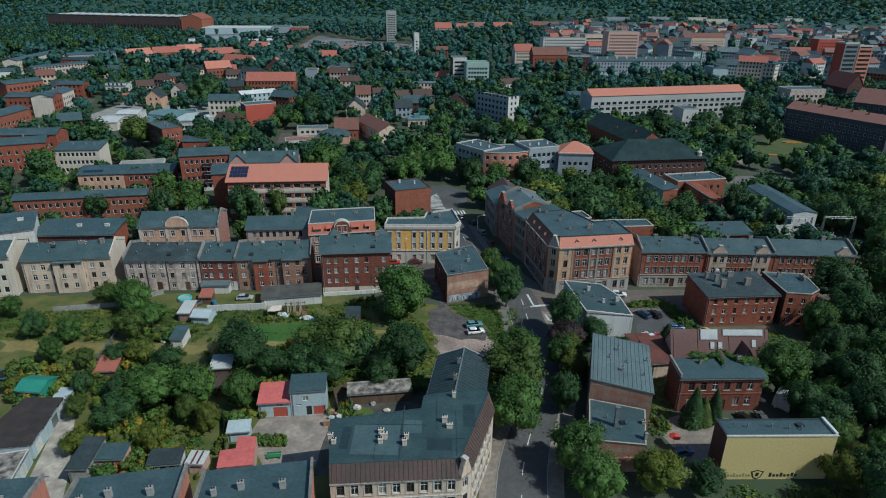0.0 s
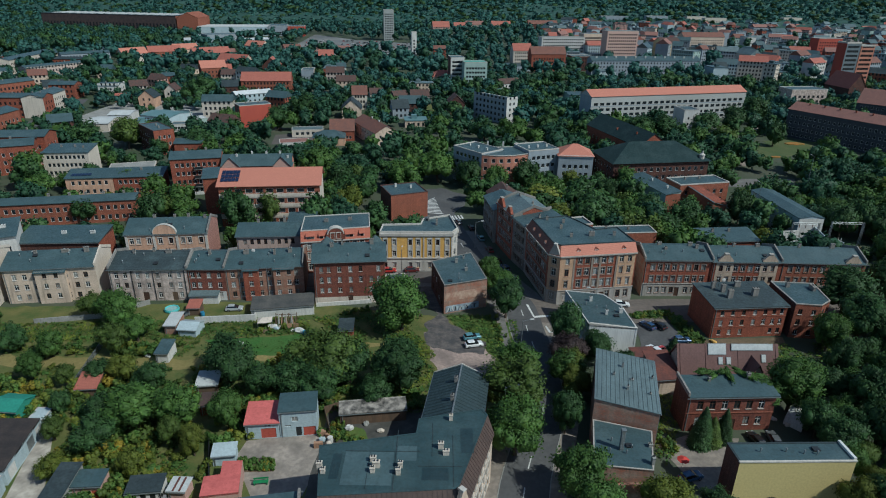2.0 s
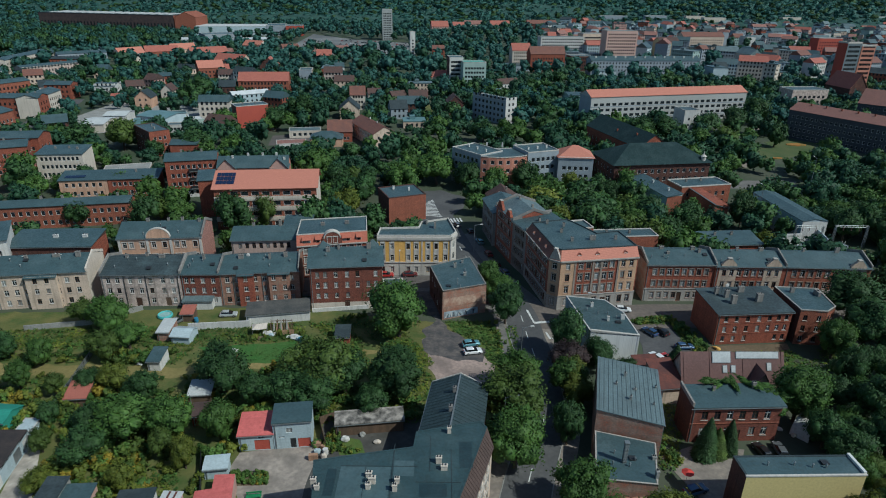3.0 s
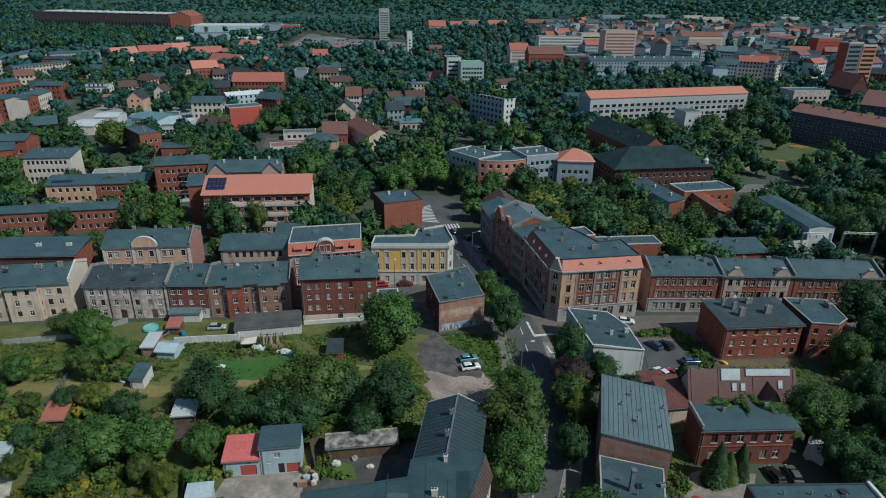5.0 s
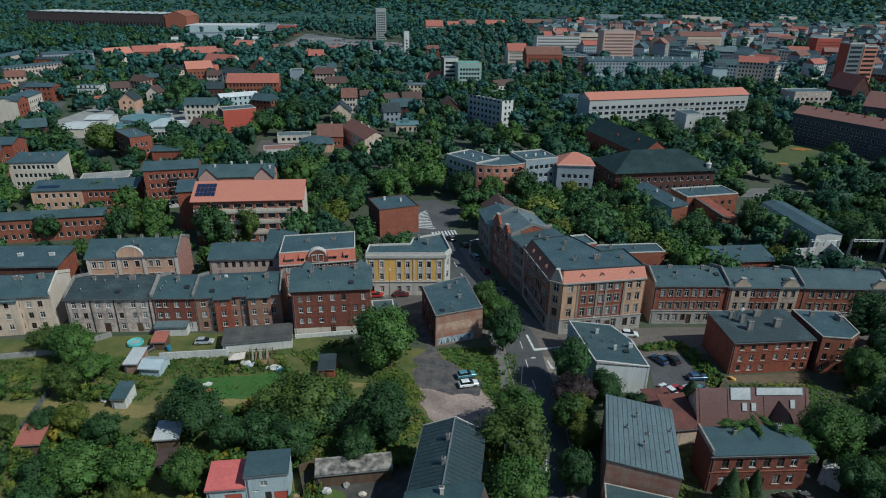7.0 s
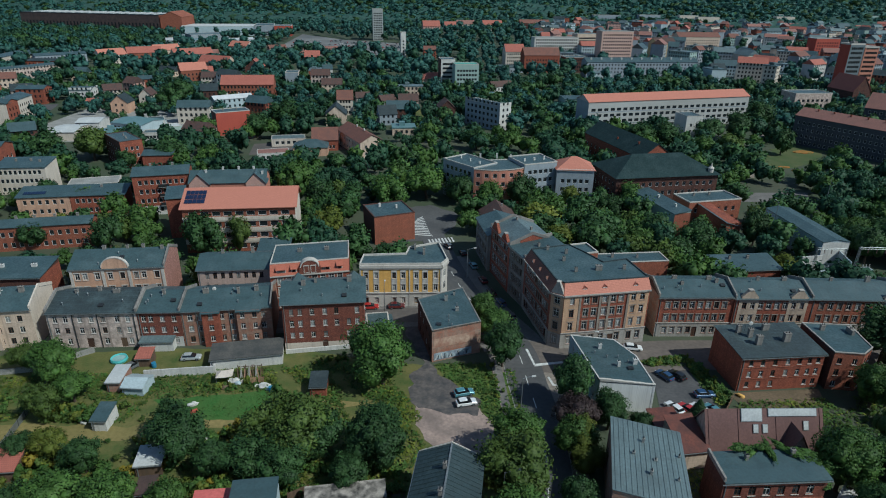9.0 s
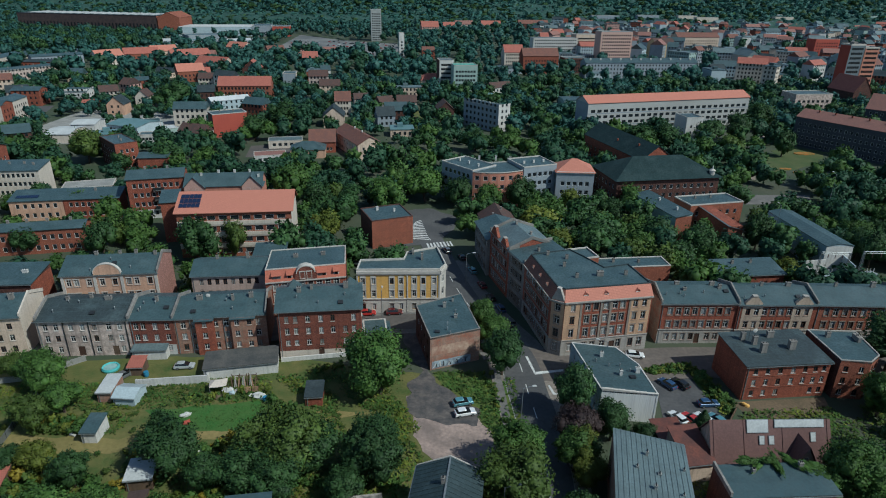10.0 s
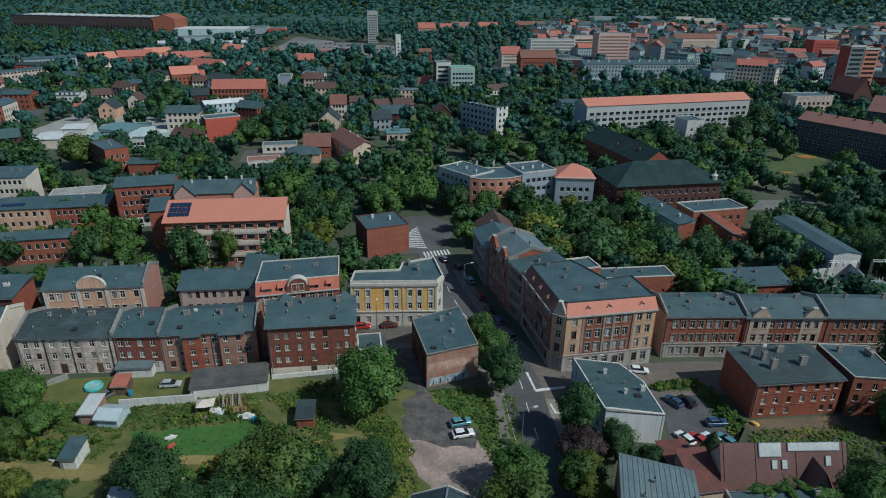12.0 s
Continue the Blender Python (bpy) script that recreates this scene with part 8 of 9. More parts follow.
for x in (-2.2, -0.8, 0.8, 2.2):
    part("post", boxes((x - 0.06, 0.45, -0.05, x + 0.06, 0.57, 2.4)), WOOD, heap)
g = random.Random(4)
for k in range(13):
    tall = g.uniform(1.7, 2.6)
    part("board", boxes((-0.09, -0.03, 0, 0.09, 0.03, tall)), (WOOD, CONCRETE, STONE, FRESH_WOOD)[k % 4], heap, m=pose(-2.1 + 0.34 * k, g.uniform(-0.55, -0.3), -0.02, -16 + g.uniform(-3, 3), g.uniform(-9, 9), 0))
for x, y, turn in ((-32.2, 121.0, 8), (-30.9, 121.2, -6)):
    pal = thing("pallet", "fresh pine pallet standing upright in the yard", "pallet", pose(x, y, 0, -12, 0, turn), "pallets")
    for k in range(5):
        part("slat", boxes((-0.55 + 0.23 * k, -0.02, 0.0, -0.41 + 0.23 * k, 0.0, 1.25)), FRESH_WOOD, pal)
    part("bearer", boxes((-0.55, 0.003, 0.1, 0.52, 0.1, 0.2), (-0.55, 0.003, 1.0, 0.52, 0.1, 1.1)), FRESH_WOOD, pal)
for x, y, a, b, mat in ((-36.0, 121.2, 1.0, 0.5, WHITE), (-35.0, 120.6, 0.7, 0.4, LIGHT_BLUE), (-34.2, 121.0, 0.6, 0.45, PALE), (-29.8, 119.6, 1.1, 0.6, WHITE), (-28.9, 119.0, 0.7, 0.5, LIGHT_BLUE), (-31.4, 119.9, 0.5, 0.35, WHITE), (-14.7, 88.3, 0.8, 0.55, WHITE), (-9.4, 88.0, 0.7, 0.3, PALE), (-18.6, 85.4, 0.6, 0.5, LIGHT_BLUE), (-17.4, 84.2, 0.5, 0.6, PALE)):
    bm = bmesh.new()
    bmesh.ops.create_icosphere(bm, subdivisions=2, radius=1.0)
    for q in bm.verts:
        q.co = Vector((q.co.x * a, q.co.y * a * 0.7, (q.co.z + 0.75) * b)) * (1 + 0.32 * noise.noise(q.co * 2.3 + Vector((x, y, 0))))
    sack = thing("rubbish_bag", "crumpled pale plastic bag of rubbish on the grass", "bag", pose(x, y, 0), "rubbish bags")
    part("sheet", bm, mat, sack)
for k, (x, y, c, mat) in enumerate([(-52.8, 126.1, "blue bin", BLUE_PLASTIC), (-62.7, 119.7, "blue bin", BLUE_PLASTIC), (-53.4, 111.3, "white tank", WHITE), (-28.3, 118.5, "blue bin", BLUE_PLASTIC), (-17.3, 85.2, "white tank", WHITE), (-36.7, 73.6, "blue bin", WHITE)]):
    root = thing("water_barrel", "round plastic water barrel in the garden", "barrel", pose(x, y, 0), "garden barrels")
    bm = bmesh.new()
    tube(bm, (0, 0, 0), (0, 0, 0.5), 0.42, 0.48, 12)
    tube(bm, (0, 0, 0.5), (0, 0, 1.0), 0.48, 0.42, 12)
    part("body", bm, mat, root)
    bm = bmesh.new()
    tube(bm, (0, 0, 1.0), (0, 0, 1.06), 0.45, 0.44, 12)
    part("lid", bm, mat, root)
par = thing("parasol", "open red parasol in the yard", "parasol", pose(37.8, 79.7, 0))
bm = bmesh.new()
tube(bm, (0, 0, 0), (0, 0, 2.4), 0.03, 0.03)
part("pole", bm, TIN, par)
bm = bmesh.new()
top = bm.verts.new((0, 0, 2.7))
rim = [bm.verts.new((0.95 * math.cos(math.tau * k / 8), 0.95 * math.sin(math.tau * k / 8), 2.25)) for k in range(8)]
for k in range(8):
    bm.faces.new((rim[k], rim[(k + 1) % 8], top))
part("canopy", bm, surface("red_cloth", (0.55, 0.06, 0.05), (0.45, 0.05, 0.04)), par)
bench = thing("garden_bench", "green painted garden bench in the paved yard", "bench", pose(-26.0, 75.9, 0, 0, 0, 8))
GREEN_PAINT = surface("green_bench_paint", (0.035, 0.22, 0.085), (0.03, 0.17, 0.07), rough=0.5)
for k in range(3):
    part("slat", boxes((-1.1, -0.32 + 0.22 * k, 0.45, 1.1, -0.14 + 0.22 * k, 0.50)), GREEN_PAINT, bench)
part("backrest", boxes((-1.1, 0.36, 0.62, 1.1, 0.41, 0.92)), GREEN_PAINT, bench)
for x in (-0.9, 0.9):
    part("leg", boxes((x - 0.06, -0.3, -0.02, x + 0.06, 0.35, 0.446), (x - 0.05, 0.352, -0.02, x + 0.05, 0.412, 0.62)), GREEN_PAINT, bench)
for x, y, turn, w, d, h in ((-18.9, 87.0, 10, 1.2, 0.8, 0.8), (-17.9, 86.6, -20, 0.7, 0.7, 0.6), (-19.0, 84.0, 5, 1.4, 0.6, 1.0)):
    crate = thing("crate", "worn pinkish wooden crate in the yard", "crate", pose(x, y, 0, 0, 0, turn), "yard crates")
    for k in range(3):
        part("board", boxes((-w / 2, -d / 2, h * k / 3 + 0.01, w / 2, -d / 2 + 0.04, h * (k + 1) / 3 - 0.02)), FRESH_WOOD, crate)
    part("body", boxes((-w / 2 + 0.01, -d / 2 + 0.041, 0, w / 2 - 0.01, d / 2, h)), FRESH_WOOD, crate)
wt = thing("white_tarpaulin", "white tarpaulin arch beside the villa", "tarpaulin", pose(62.2, 91.7, 0, 0, 0, 40))
part("sheet", plate(arc(0, 0, 2.2, 2.6)[::-1] + arc(0, 0, 2.1, 2.5), -1.5, 1.5), WHITE, wt)

# ---- street lamps, masts and the substation ----


def street_lamp(x, y, h=8.0, turn=0.0, label="grey steel street lamp with a short arm"):
    root = thing("street_lamp", label, "street lamp", pose(x, y, 0.0, 0, 0, turn), "street lamps")
    bm = bmesh.new()
    tube(bm, (0, 0, 0), (0, 0, h), 0.11, 0.06, 8)
    part("pole", bm, TIN, root)
    bm = bmesh.new()
    tube(bm, (0, 0, h - 0.1), (1.6, 0, h + 0.25), 0.05, 0.04, 6)
    part("arm", bm, TIN, root)
    part("lamp_head", boxes((1.5, -0.16, h + 0.16, 2.3, 0.16, h + 0.32, 0.04)), surface("lamp_shell", (0.6, 0.6, 0.58)), root)


street_lamp(16.6, 111.7, 8.0, 10)
street_lamp(-9.6, 146.4, 8.0, 90)
street_lamp(11.2, 89.7, 8.0, 10)
street_lamp(9.9, 167.2, 8.0, 10)
street_lamp(35.1, 127.9, 7.0, 160)
street_lamp(125.1, 207.8, 18.0, 90, "tall slim floodlight mast")
street_lamp(102.7, 195.1, 12.0, 90, "slim wooden power pole by the shed")


def portal(x, y, turn, w=6.5, h=7.0):
    root = thing("steel_portal", "grey lattice steel portal of the substation", "steel frame", pose(x, y, 0, 0, 0, turn), "substation portals")
    for sx in (-w / 2, w / 2):
        bm = bmesh.new()
        for a in (-0.3, 0.3):
            for b in (-0.3, 0.3):
                tube(bm, (sx + a, b, 0), (sx + a * 0.5, b * 0.5, h), 0.06, 0.06, 4)
        for k in range(8):
            z0, z1 = h * k / 8, h * (k + 1) / 8
            tube(bm, (sx - 0.3, -0.25, z0), (sx + 0.3, -0.25, z1), 0.03, 0.03, 4)
            tube(bm, (sx - 0.25, 0.3, z1), (sx - 0.25, -0.3, z0), 0.03, 0.03, 4)
        part("mast", bm, TIN, root)
    bm = bmesh.new()
    for z in (h, h - 0.5):
        tube(bm, (-w / 2, 0, z), (w / 2, 0, z), 0.05, 0.05, 4)
    for k in range(10):
        tube(bm, (-w / 2 + w * k / 10, 0, h), (-w / 2 + w * (k + 1) / 10, 0, h - 0.5), 0.03, 0.03, 4)
    part("beam", bm, TIN, root)
    for k in range(3):
        bm = bmesh.new()
        x0 = -w / 4 + k * w / 4
        tube(bm, (x0, 0, h - 0.5), (x0, 0, h - 1.6), 0.1, 0.1, 6)
        part("insulator", bm, BROWN_SHEET, root)


setting("substation_ground", slab([(96.9, 170.4), (124.0, 172.5), (112.4, 156.4), (91.0, 156.3)], -0.1, 0.03), SOIL, "bare soil yard of the substation", "ground")
for a, b in (((99.4, 167.9), (106.6, 167.6)), ((110.8, 168.6), (119.6, 168.3))):
    portal((a[0] + b[0]) / 2, (a[1] + b[1]) / 2, math.degrees(math.atan2(b[1] - a[1], b[0] - a[0])), math.dist(a, b), 9.0)
for x, y in ((102.2, 167.6), (113.7, 168.6)):
    root = thing("transformer", "grey power transformer with cooling fins", "transformer", pose(x, y, 0, 0, 0, 10), "transformers")
    part("tank", boxes((-1.6, -1.0, 0.3, 1.6, 1.0, 3.0)), GREY_BLUE, root)
    part("plinth", boxes((-1.8, -1.6, -0.05, 1.8, 1.2, 0.3)), CONCRETE, root)
    for k in range(7):
        part("fin", boxes((-1.4 + 0.42 * k, -1.5, 0.6, -1.3 + 0.42 * k, -1.0, 2.7)), GREY_BLUE, root)
    for k in range(3):
        bm = bmesh.new()
        tube(bm, (-1 + k, 0, 3.0), (-1 + k, 0, 4.2), 0.16, 0.08, 8)
        part("bushing", bm, WHITE, root)
fence("concrete_screen", "white concrete screen wall of the substation", [(98.9, 172.3), (104.7, 173.3)], 4.6, 0.3, WHITE)
fence("concrete_screen", "grey concrete fire wall between the transformers", [(110.6, 175.4), (109.3, 168.2)], 5.0, 0.3, LIGHT_BLUE)

# ---- cars ----
PAINTS = {}


def paint(name, c):
    if name not in PAINTS:
        m, nt, b = shader("car_paint_" + name, 0.28, 0.2, 0.5)
        b.inputs["Base Color"].default_value = rgba(c)
        b.inputs["Coat Weight"].default_value = 0.6
        PAINTS[name] = m
    return PAINTS[name]


COLOURS = {"white": (0.72, 0.72, 0.72), "silver": (0.42, 0.44, 0.45), "black": (0.015, 0.016, 0.018), "blue": (0.03, 0.07, 0.15), "red": (0.42, 0.03, 0.025), "maroon": (0.12, 0.018, 0.018), "teal": (0.10, 0.24, 0.28), "grey": (0.12, 0.125, 0.13)}
CAR_MESH = {}


def car_meshes(tall):
    if tall not in CAR_MESH:
        length, width, h = (4.9, 1.95, 2.1) if tall else (4.3, 1.76, 1.46)
        hood = [(-length / 2, 0.35), (length / 2, 0.35), (length / 2, 0.72), (length / 2 - 0.25, 0.86), (length / 2 - 1.1, 0.95), (-length / 2 + 0.15, 1.0), (-length / 2, 0.8)]
        back = -length / 2 + (0.05 if tall else 0.3)
        cab = [(back, 0.97), (length / 2 - 1.05, 0.93), (length / 2 - 1.85, h - 0.06), (length / 2 - 2.2, h), (back + 0.55, h), (back + 0.2, h - 0.1)]

        def body(profile, w0, taper):
            bm = bmesh.new()
            low = min(z for _, z in profile)
            top = max(z for _, z in profile)
            rows = []
            for s in (-1, 1):
                rows.append([bm.verts.new((x, s * (w0 / 2 - taper * (z - low) / (top - low)), z)) for x, z in profile])
            faces = [bm.faces.new(rows[0]), bm.faces.new(rows[1][::-1])]
            for i in range(len(profile)):
                j = (i + 1) % len(profile)
                faces.append(bm.faces.new((rows[0][i], rows[1][i], rows[1][j], rows[0][j])))
            bmesh.ops.recalc_face_normals(bm, faces=faces)
            bmesh.ops.bevel(bm, geom=bm.edges[:], offset=0.05, segments=1, affect="EDGES")
            me = bpy.data.meshes.new("body")
            bm.to_mesh(me)
            bm.free()
            return me

        roof = [(x, z) for x, z in [(length / 2 - 1.95, h - 0.02), (length / 2 - 2.25, h + 0.03), (back + 0.5, h + 0.03), (back + 0.3, h - 0.05)]]
        wheel, rim = bmesh.new(), bmesh.new()
        tube(wheel, (0, -0.1, 0), (0, 0.1, 0), 0.33, 0.33, 14)
        tube(rim, (0, -0.115, 0), (0, 0.115, 0), 0.2, 0.2, 10)
        made = []
        for bm in (wheel, rim, boxes((-0.04, -0.2, -0.07, 0.04, 0.2, 0.07, 0.01))):
            me = bpy.data.meshes.new("wheel")
            bm.to_mesh(me)
            bm.free()
            made.append(me)
        CAR_MESH[tall] = (length, width, body(hood, width, 0.06), body(cab, width - 0.1, 0.22), body(roof, width - 0.48, 0.0), *made)
    return CAR_MESH[tall]


LAMP_GLASS = glazed("headlight_glass", (0.55, 0.55, 0.55), 0.1)
TAIL_GLASS = glazed("tail_light_glass", (0.30, 0.02, 0.02), 0.15)


def car(x, y, turn, colour, tall=False, state="parked", where="at the kerb", z=None):
    length, width, me_body, me_cab, me_roof, me_wheel, me_rim, me_lamp = car_meshes(tall)
    root = thing("van" if tall else "car", f"{colour} {'van' if tall else 'hatchback car'} {state} {where}", "van" if tall else "car", pose(x, y, z if z is not None else (0.05 if "park" in where or "lot" in where else (0.02 if "yard" in where or "drive" in where or "behind" in where else 0.13)), 0, 0, turn) @ Matrix.Diagonal((0.88, 0.88, 0.88, 1)), "parked cars")

    def own(me, mat):
        c = me.copy()
        c.materials.clear()
        c.materials.append(mat)
        return c
    mat = paint(colour, COLOURS[colour])
    shared("body", own(me_body, mat), mat, root)
    shared("cabin_glass", own(me_cab, CAR_GLASS), CAR_GLASS, root)
    shared("roof", own(me_roof, mat), mat, root)
    for sx in (-1, 1):
        for sy in (-1, 1):
            w = shared("wheel", me_wheel, RUBBER, root, m=pose(sx * length * 0.31, sy * (width / 2 - 0.1), 0.33))
            shared("rim", me_rim, TIN, w)
    for sy in (-1, 1):
        shared("headlight", own(me_lamp, LAMP_GLASS), LAMP_GLASS, root, m=pose(length / 2 - 0.02, sy * (width / 2 - 0.35), 0.7))
        shared("tail_light", own(me_lamp, TAIL_GLASS), TAIL_GLASS, root, m=pose(-length / 2 + 0.03, sy * (width / 2 - 0.35), 0.8))
    return root


lot = "on the gravel lot"
car(7.3, 114.9, 14, "white", where=lot)
car(7.0, 117.8, 16, "teal", where=lot)
park = "in the car park"
car(46.0, 123.6, 120, "blue", where=park, z=0.05)
car(48.4, 123.7, 120, "black", where=park)
car(51.3, 117.7, 5, "blue", where=park)
car(44.3, 113.6, 115, "white", where=park)
car(46.5, 113.3, 118, "red", where=park)
car(48.7, 113.3, 116, "white", where=park)
car(51.0, 113.1, 116, "teal", where=park)
car(42.7, 133.4, -8, "white")
car(-46.6, 128.9, 6, "silver", where="in the yard")
car(-13.2, 150.2, 7, "red")
car(-7.2, 150.7, 7, "maroon")
car(-18.3, 178.0, 7, "white", True, where="in the yard")
car(9.4, 182.1, 105, "black")
car(11.9, 173.5, 105, "teal")
car(13.9, 164.8, 105, "maroon")
car(15.5, 158.0, 105, "black")
car(17.3, 152.8, 105, "blue")
car(18.9, 146.5, 105, "grey")
car(5.5, 186.9, 110, "grey", state="waiting", where="in the street")
car(52.6, 86.6, 100, "black", where="behind the house")
car(55.6, 86.8, 85, "grey", where="behind the house")
car(38.6, 78.0, 20, "blue", where="in the drive")
car(-56.7, 125.8, 60, "grey", where="in the yard")

# odds and ends in the gardens and yards
g = random.Random(31)
for x, y, c, mat in ((-41.4, 114.2, "white", WHITE), (-41.0, 114.5, "white", WHITE), (-40.2, 112.3, "red", RED_PAINT), (-35.4, 121.6, "white", WHITE), (-29.8, 120.0, "white", WHITE), (-29.1, 119.4, "red", ROSE), (-36.9, 119.4, "brown", SOIL), (-57.7, 109.4, "white", WHITE), (-35.5, 105.4, "white", WHITE), (58.1, 117.7, "yellow", YELLOW), (58.3, 92.4, "white", WHITE), (60.2, 90.9, "white", PALE), (-14.4, 92.4, "white", WHITE), (-12.0, 89.8, "grey", CONCRETE), (-9.3, 92.5, "white", PALE)):
    root = thing("filled_sack", f"{c} filled sack lying on the ground", "sack", pose(x, y, 0, 0, 0, g.uniform(0, 180)), "sacks and rubbish")
    bm = bmesh.new()
    bmesh.ops.create_icosphere(bm, subdivisions=2, radius=0.55)
    for v in bm.verts:
        k = 1 + 0.5 * noise.noise(v.co * 2.3 + Vector((x, y, 0)))
        v.co = Vector((v.co.x * 1.3 * k, v.co.y * 0.8 * k, max(-0.02, v.co.z * 0.7 * k + 0.25)))
    part("bag", bm, mat, root)
    bm = bmesh.new()
    tube(bm, (0.55, 0, 0.25), (0.95, 0.05, 0.3), 0.16, 0.06, 7)
    part("neck", bm, mat, root)

# beside the lot and along the main street
tree(-8.0, 120.9, 8.0, 13, 0)
tree(-6.7, 99.7, 6.5, 12, 1)
tree(-19.5, 102.0, 6.5, 12, 3)
tree(-38.2, 100.9, 6.0, 10, 1)
tree(15.0, 127.0, 5.2, 12, 1)
tree(12.0, 141.6, 3.6, 9, 0)
tree(25.9, 114.0, 5.0, 11, 1)
tree(25.2, 107.1, 4.0, 9, 5)
tree(31.0, 108.4, 3.8, 8.5, 1)
tree(23.4, 101.2, 4.0, 8.5, 0)
tree(24.8, 97.9, 3.5, 7, 2)
tree(14.1, 136.9, 3.6, 9, 0)
tree(-70.0, 122.3, 5.0, 9, 0)
tree(-62.2, 115.2, 3.6, 7, 0)
tree(-64.5, 110.4, 4.0, 7, 3)
tree(62.8, 87.9, 3.6, 8, 1)
tree(75.9, 103.9, 4.5, 10, 1)
tree(15.0, 101.5, 4.6, 10, 0)
tree(13.0, 93.2, 5.6, 14, 3)
tree(12.4, 82.6, 5.6, 13, 0)
tree(91.5, 128.9, 7.5, 14, 1)
tree(88.2, 117.5, 6.5, 12, 1)
tree(80.1, 114.8, 4.5, 9, 0)
tree(21.3, 88.0, 3.4, 10, 1)
tree(24.3, 102.3, 3.0, 8, 2)
tree(20.5, 73.8, 5.0, 11, 0)
tree(22.7, 68.0, 4.0, 9, 0)
tree(31.9, 69.7, 4.2, 8, 2)
tree(38.7, 69.3, 3.5, 7, 1)
tree(59.8, 71.0, 3.4, 6.5, 2)
for x, y, r, h, tone in ((63.6, 79.0, 3.0, 5.5, 0), (66.8, 81.6, 2.8, 5.0, 3), (64.8, 75.0, 2.8, 5.0, 2), (69.6, 78.0, 3.2, 6.0, 0), (69.0, 91.0, 3.4, 7.0, 0), (64.6, 91.4, 2.4, 4.5, 0)):
    tree(x, y, r, h, tone)
tree(43.0, 85.8, 1.9, 7.0, 1, slim=True)
tree(44.9, 86.2, 1.5, 5.6, 3, slim=True)
tree(47.0, 86.8, 1.7, 6.0, 1, slim=True)
tree(44.9, 106.4, 2.4, 8, 1, slim=True)
tree(36.6, 107.5, 3.0, 5, 1)
tree(52.6, 103.9, 2.8, 6, 0)
# allotment gardens
tree(-68.5, 122.0, 4.2, 8, 0)
tree(-76.2, 124.5, 3.4, 7, 3)
tree(-49.6, 87.7, 5.2, 10, 0)
tree(-53.2, 82.2, 3.6, 8, 1)
tree(-42.4, 87.9, 4.4, 9, 0)
tree(-34.6, 88.0, 3.6, 9, 0)
tree(-40.9, 104.6, 4.0, 9, 1)
tree(-51.1, 97.9, 3.2, 7, 1)
tree(-84.5, 110.7, 3.6, 7, 1)
tree(-62.5, 100.5, 2.8, 6, 1)
tree(-75.4, 101.2, 3.2, 6, 0)
tree(-57.7, 100.6, 3.2, 6, 2)
tree(-94.7, 119.0, 3.2, 6, 0)
tree(-31.6, 96.9, 3.2, 8, 1)
tree(-45.2, 77.3, 2.8, 6, 2)
tree(-56.8, 76.9, 3.0, 5, 2)
tree(-24.4, 103.4, 5.5, 11, 3)
tree(-16.5, 101.6, 5.0, 10, 1)
tree(-7.8, 101.8, 6.0, 11, 1)
ORCHARD = [(-52.0, 98.5, 5, 0), (-55.1, 88.3, 4.5, 1), (-47.1, 86.6, 5.8, 0), (-41.2, 89.8, 4, 1), (-34.2, 86.8, 5.5, 0), (-68.0, 99.5, 3, 3), (-58.0, 97.4, 3.6, 2), (-63.8, 90.7, 3.2, 1), (-52.9, 84.8, 4, 0), (-45.2, 80.6, 4, 1), (-38.0, 81.7, 3.6, 2), (-54.9, 81.5, 3.2, 0)]
ORCHARD_EAST = [(-33.3, 95.8, 5.8, 0), (-42.5, 104.8, 5.2, 1), (-24.4, 106.3, 6.5, 3), (-26.2, 97.4, 5.2, 1), (-66.9, 111.1, 3.8, 0), (-66.8, 119.2, 4.2, 0), (-73.7, 120.1, 4.2, 1), (-76.4, 109.5, 4.0, 0), (-27.0, 95.2, 5.0, 1), (-20.8, 96.0, 5.4, 1), (-16.2, 97.3, 4.6, 3), (-11.0, 95.2, 3.8, 1), (-5.0, 96.4, 3.8, 0), (-8.2, 98.6, 4.4, 1), (-42.3, 84.0, 3.4, 3), (-61.7, 84.9, 3.0, 3)]
for x, y, r, tone in ORCHARD + ORCHARD_EAST:
    if not any(math.hypot(x - a, y - b) < (r + c) * 0.5 for a, b, c in TREE_SPOTS):
        tree(x, y, r * (0.74 if y < 100 and x < -28 else 0.95), r * 1.7, tone)
# larger trees between the further houses
for x, y, r, h, tone in ((-87.9, 181.7, 5.5, 11, 1), (-80.7, 189.3, 4.5, 8, 0), (-60.6, 180.0, 7.5, 14, 1), (-52.6, 182.6, 4.5, 13, 3), (-109.3, 183.5, 5.0, 9, 1), (-29.1, 193.5, 5.5, 11, 2), (-46.5, 229.2, 8.0, 15, 0), (-35.9, 219.2, 6.0, 12, 1),
                         (-13.7, 220.2, 8.0, 13, 0), (-1.2, 231.3, 8.5, 15, 0), (9.9, 224.6, 6.0, 12, 1), (-24.9, 216.4, 5.0, 11, 1), (19.4, 218.3, 5.0, 11, 0), (30.4, 222.2, 5.5, 12, 1), (37.9, 219.2, 5.0, 10, 1), (47.1, 216.4, 5.0, 10, 2)):
    tree(x, y, r, h, tone, group="large town trees")
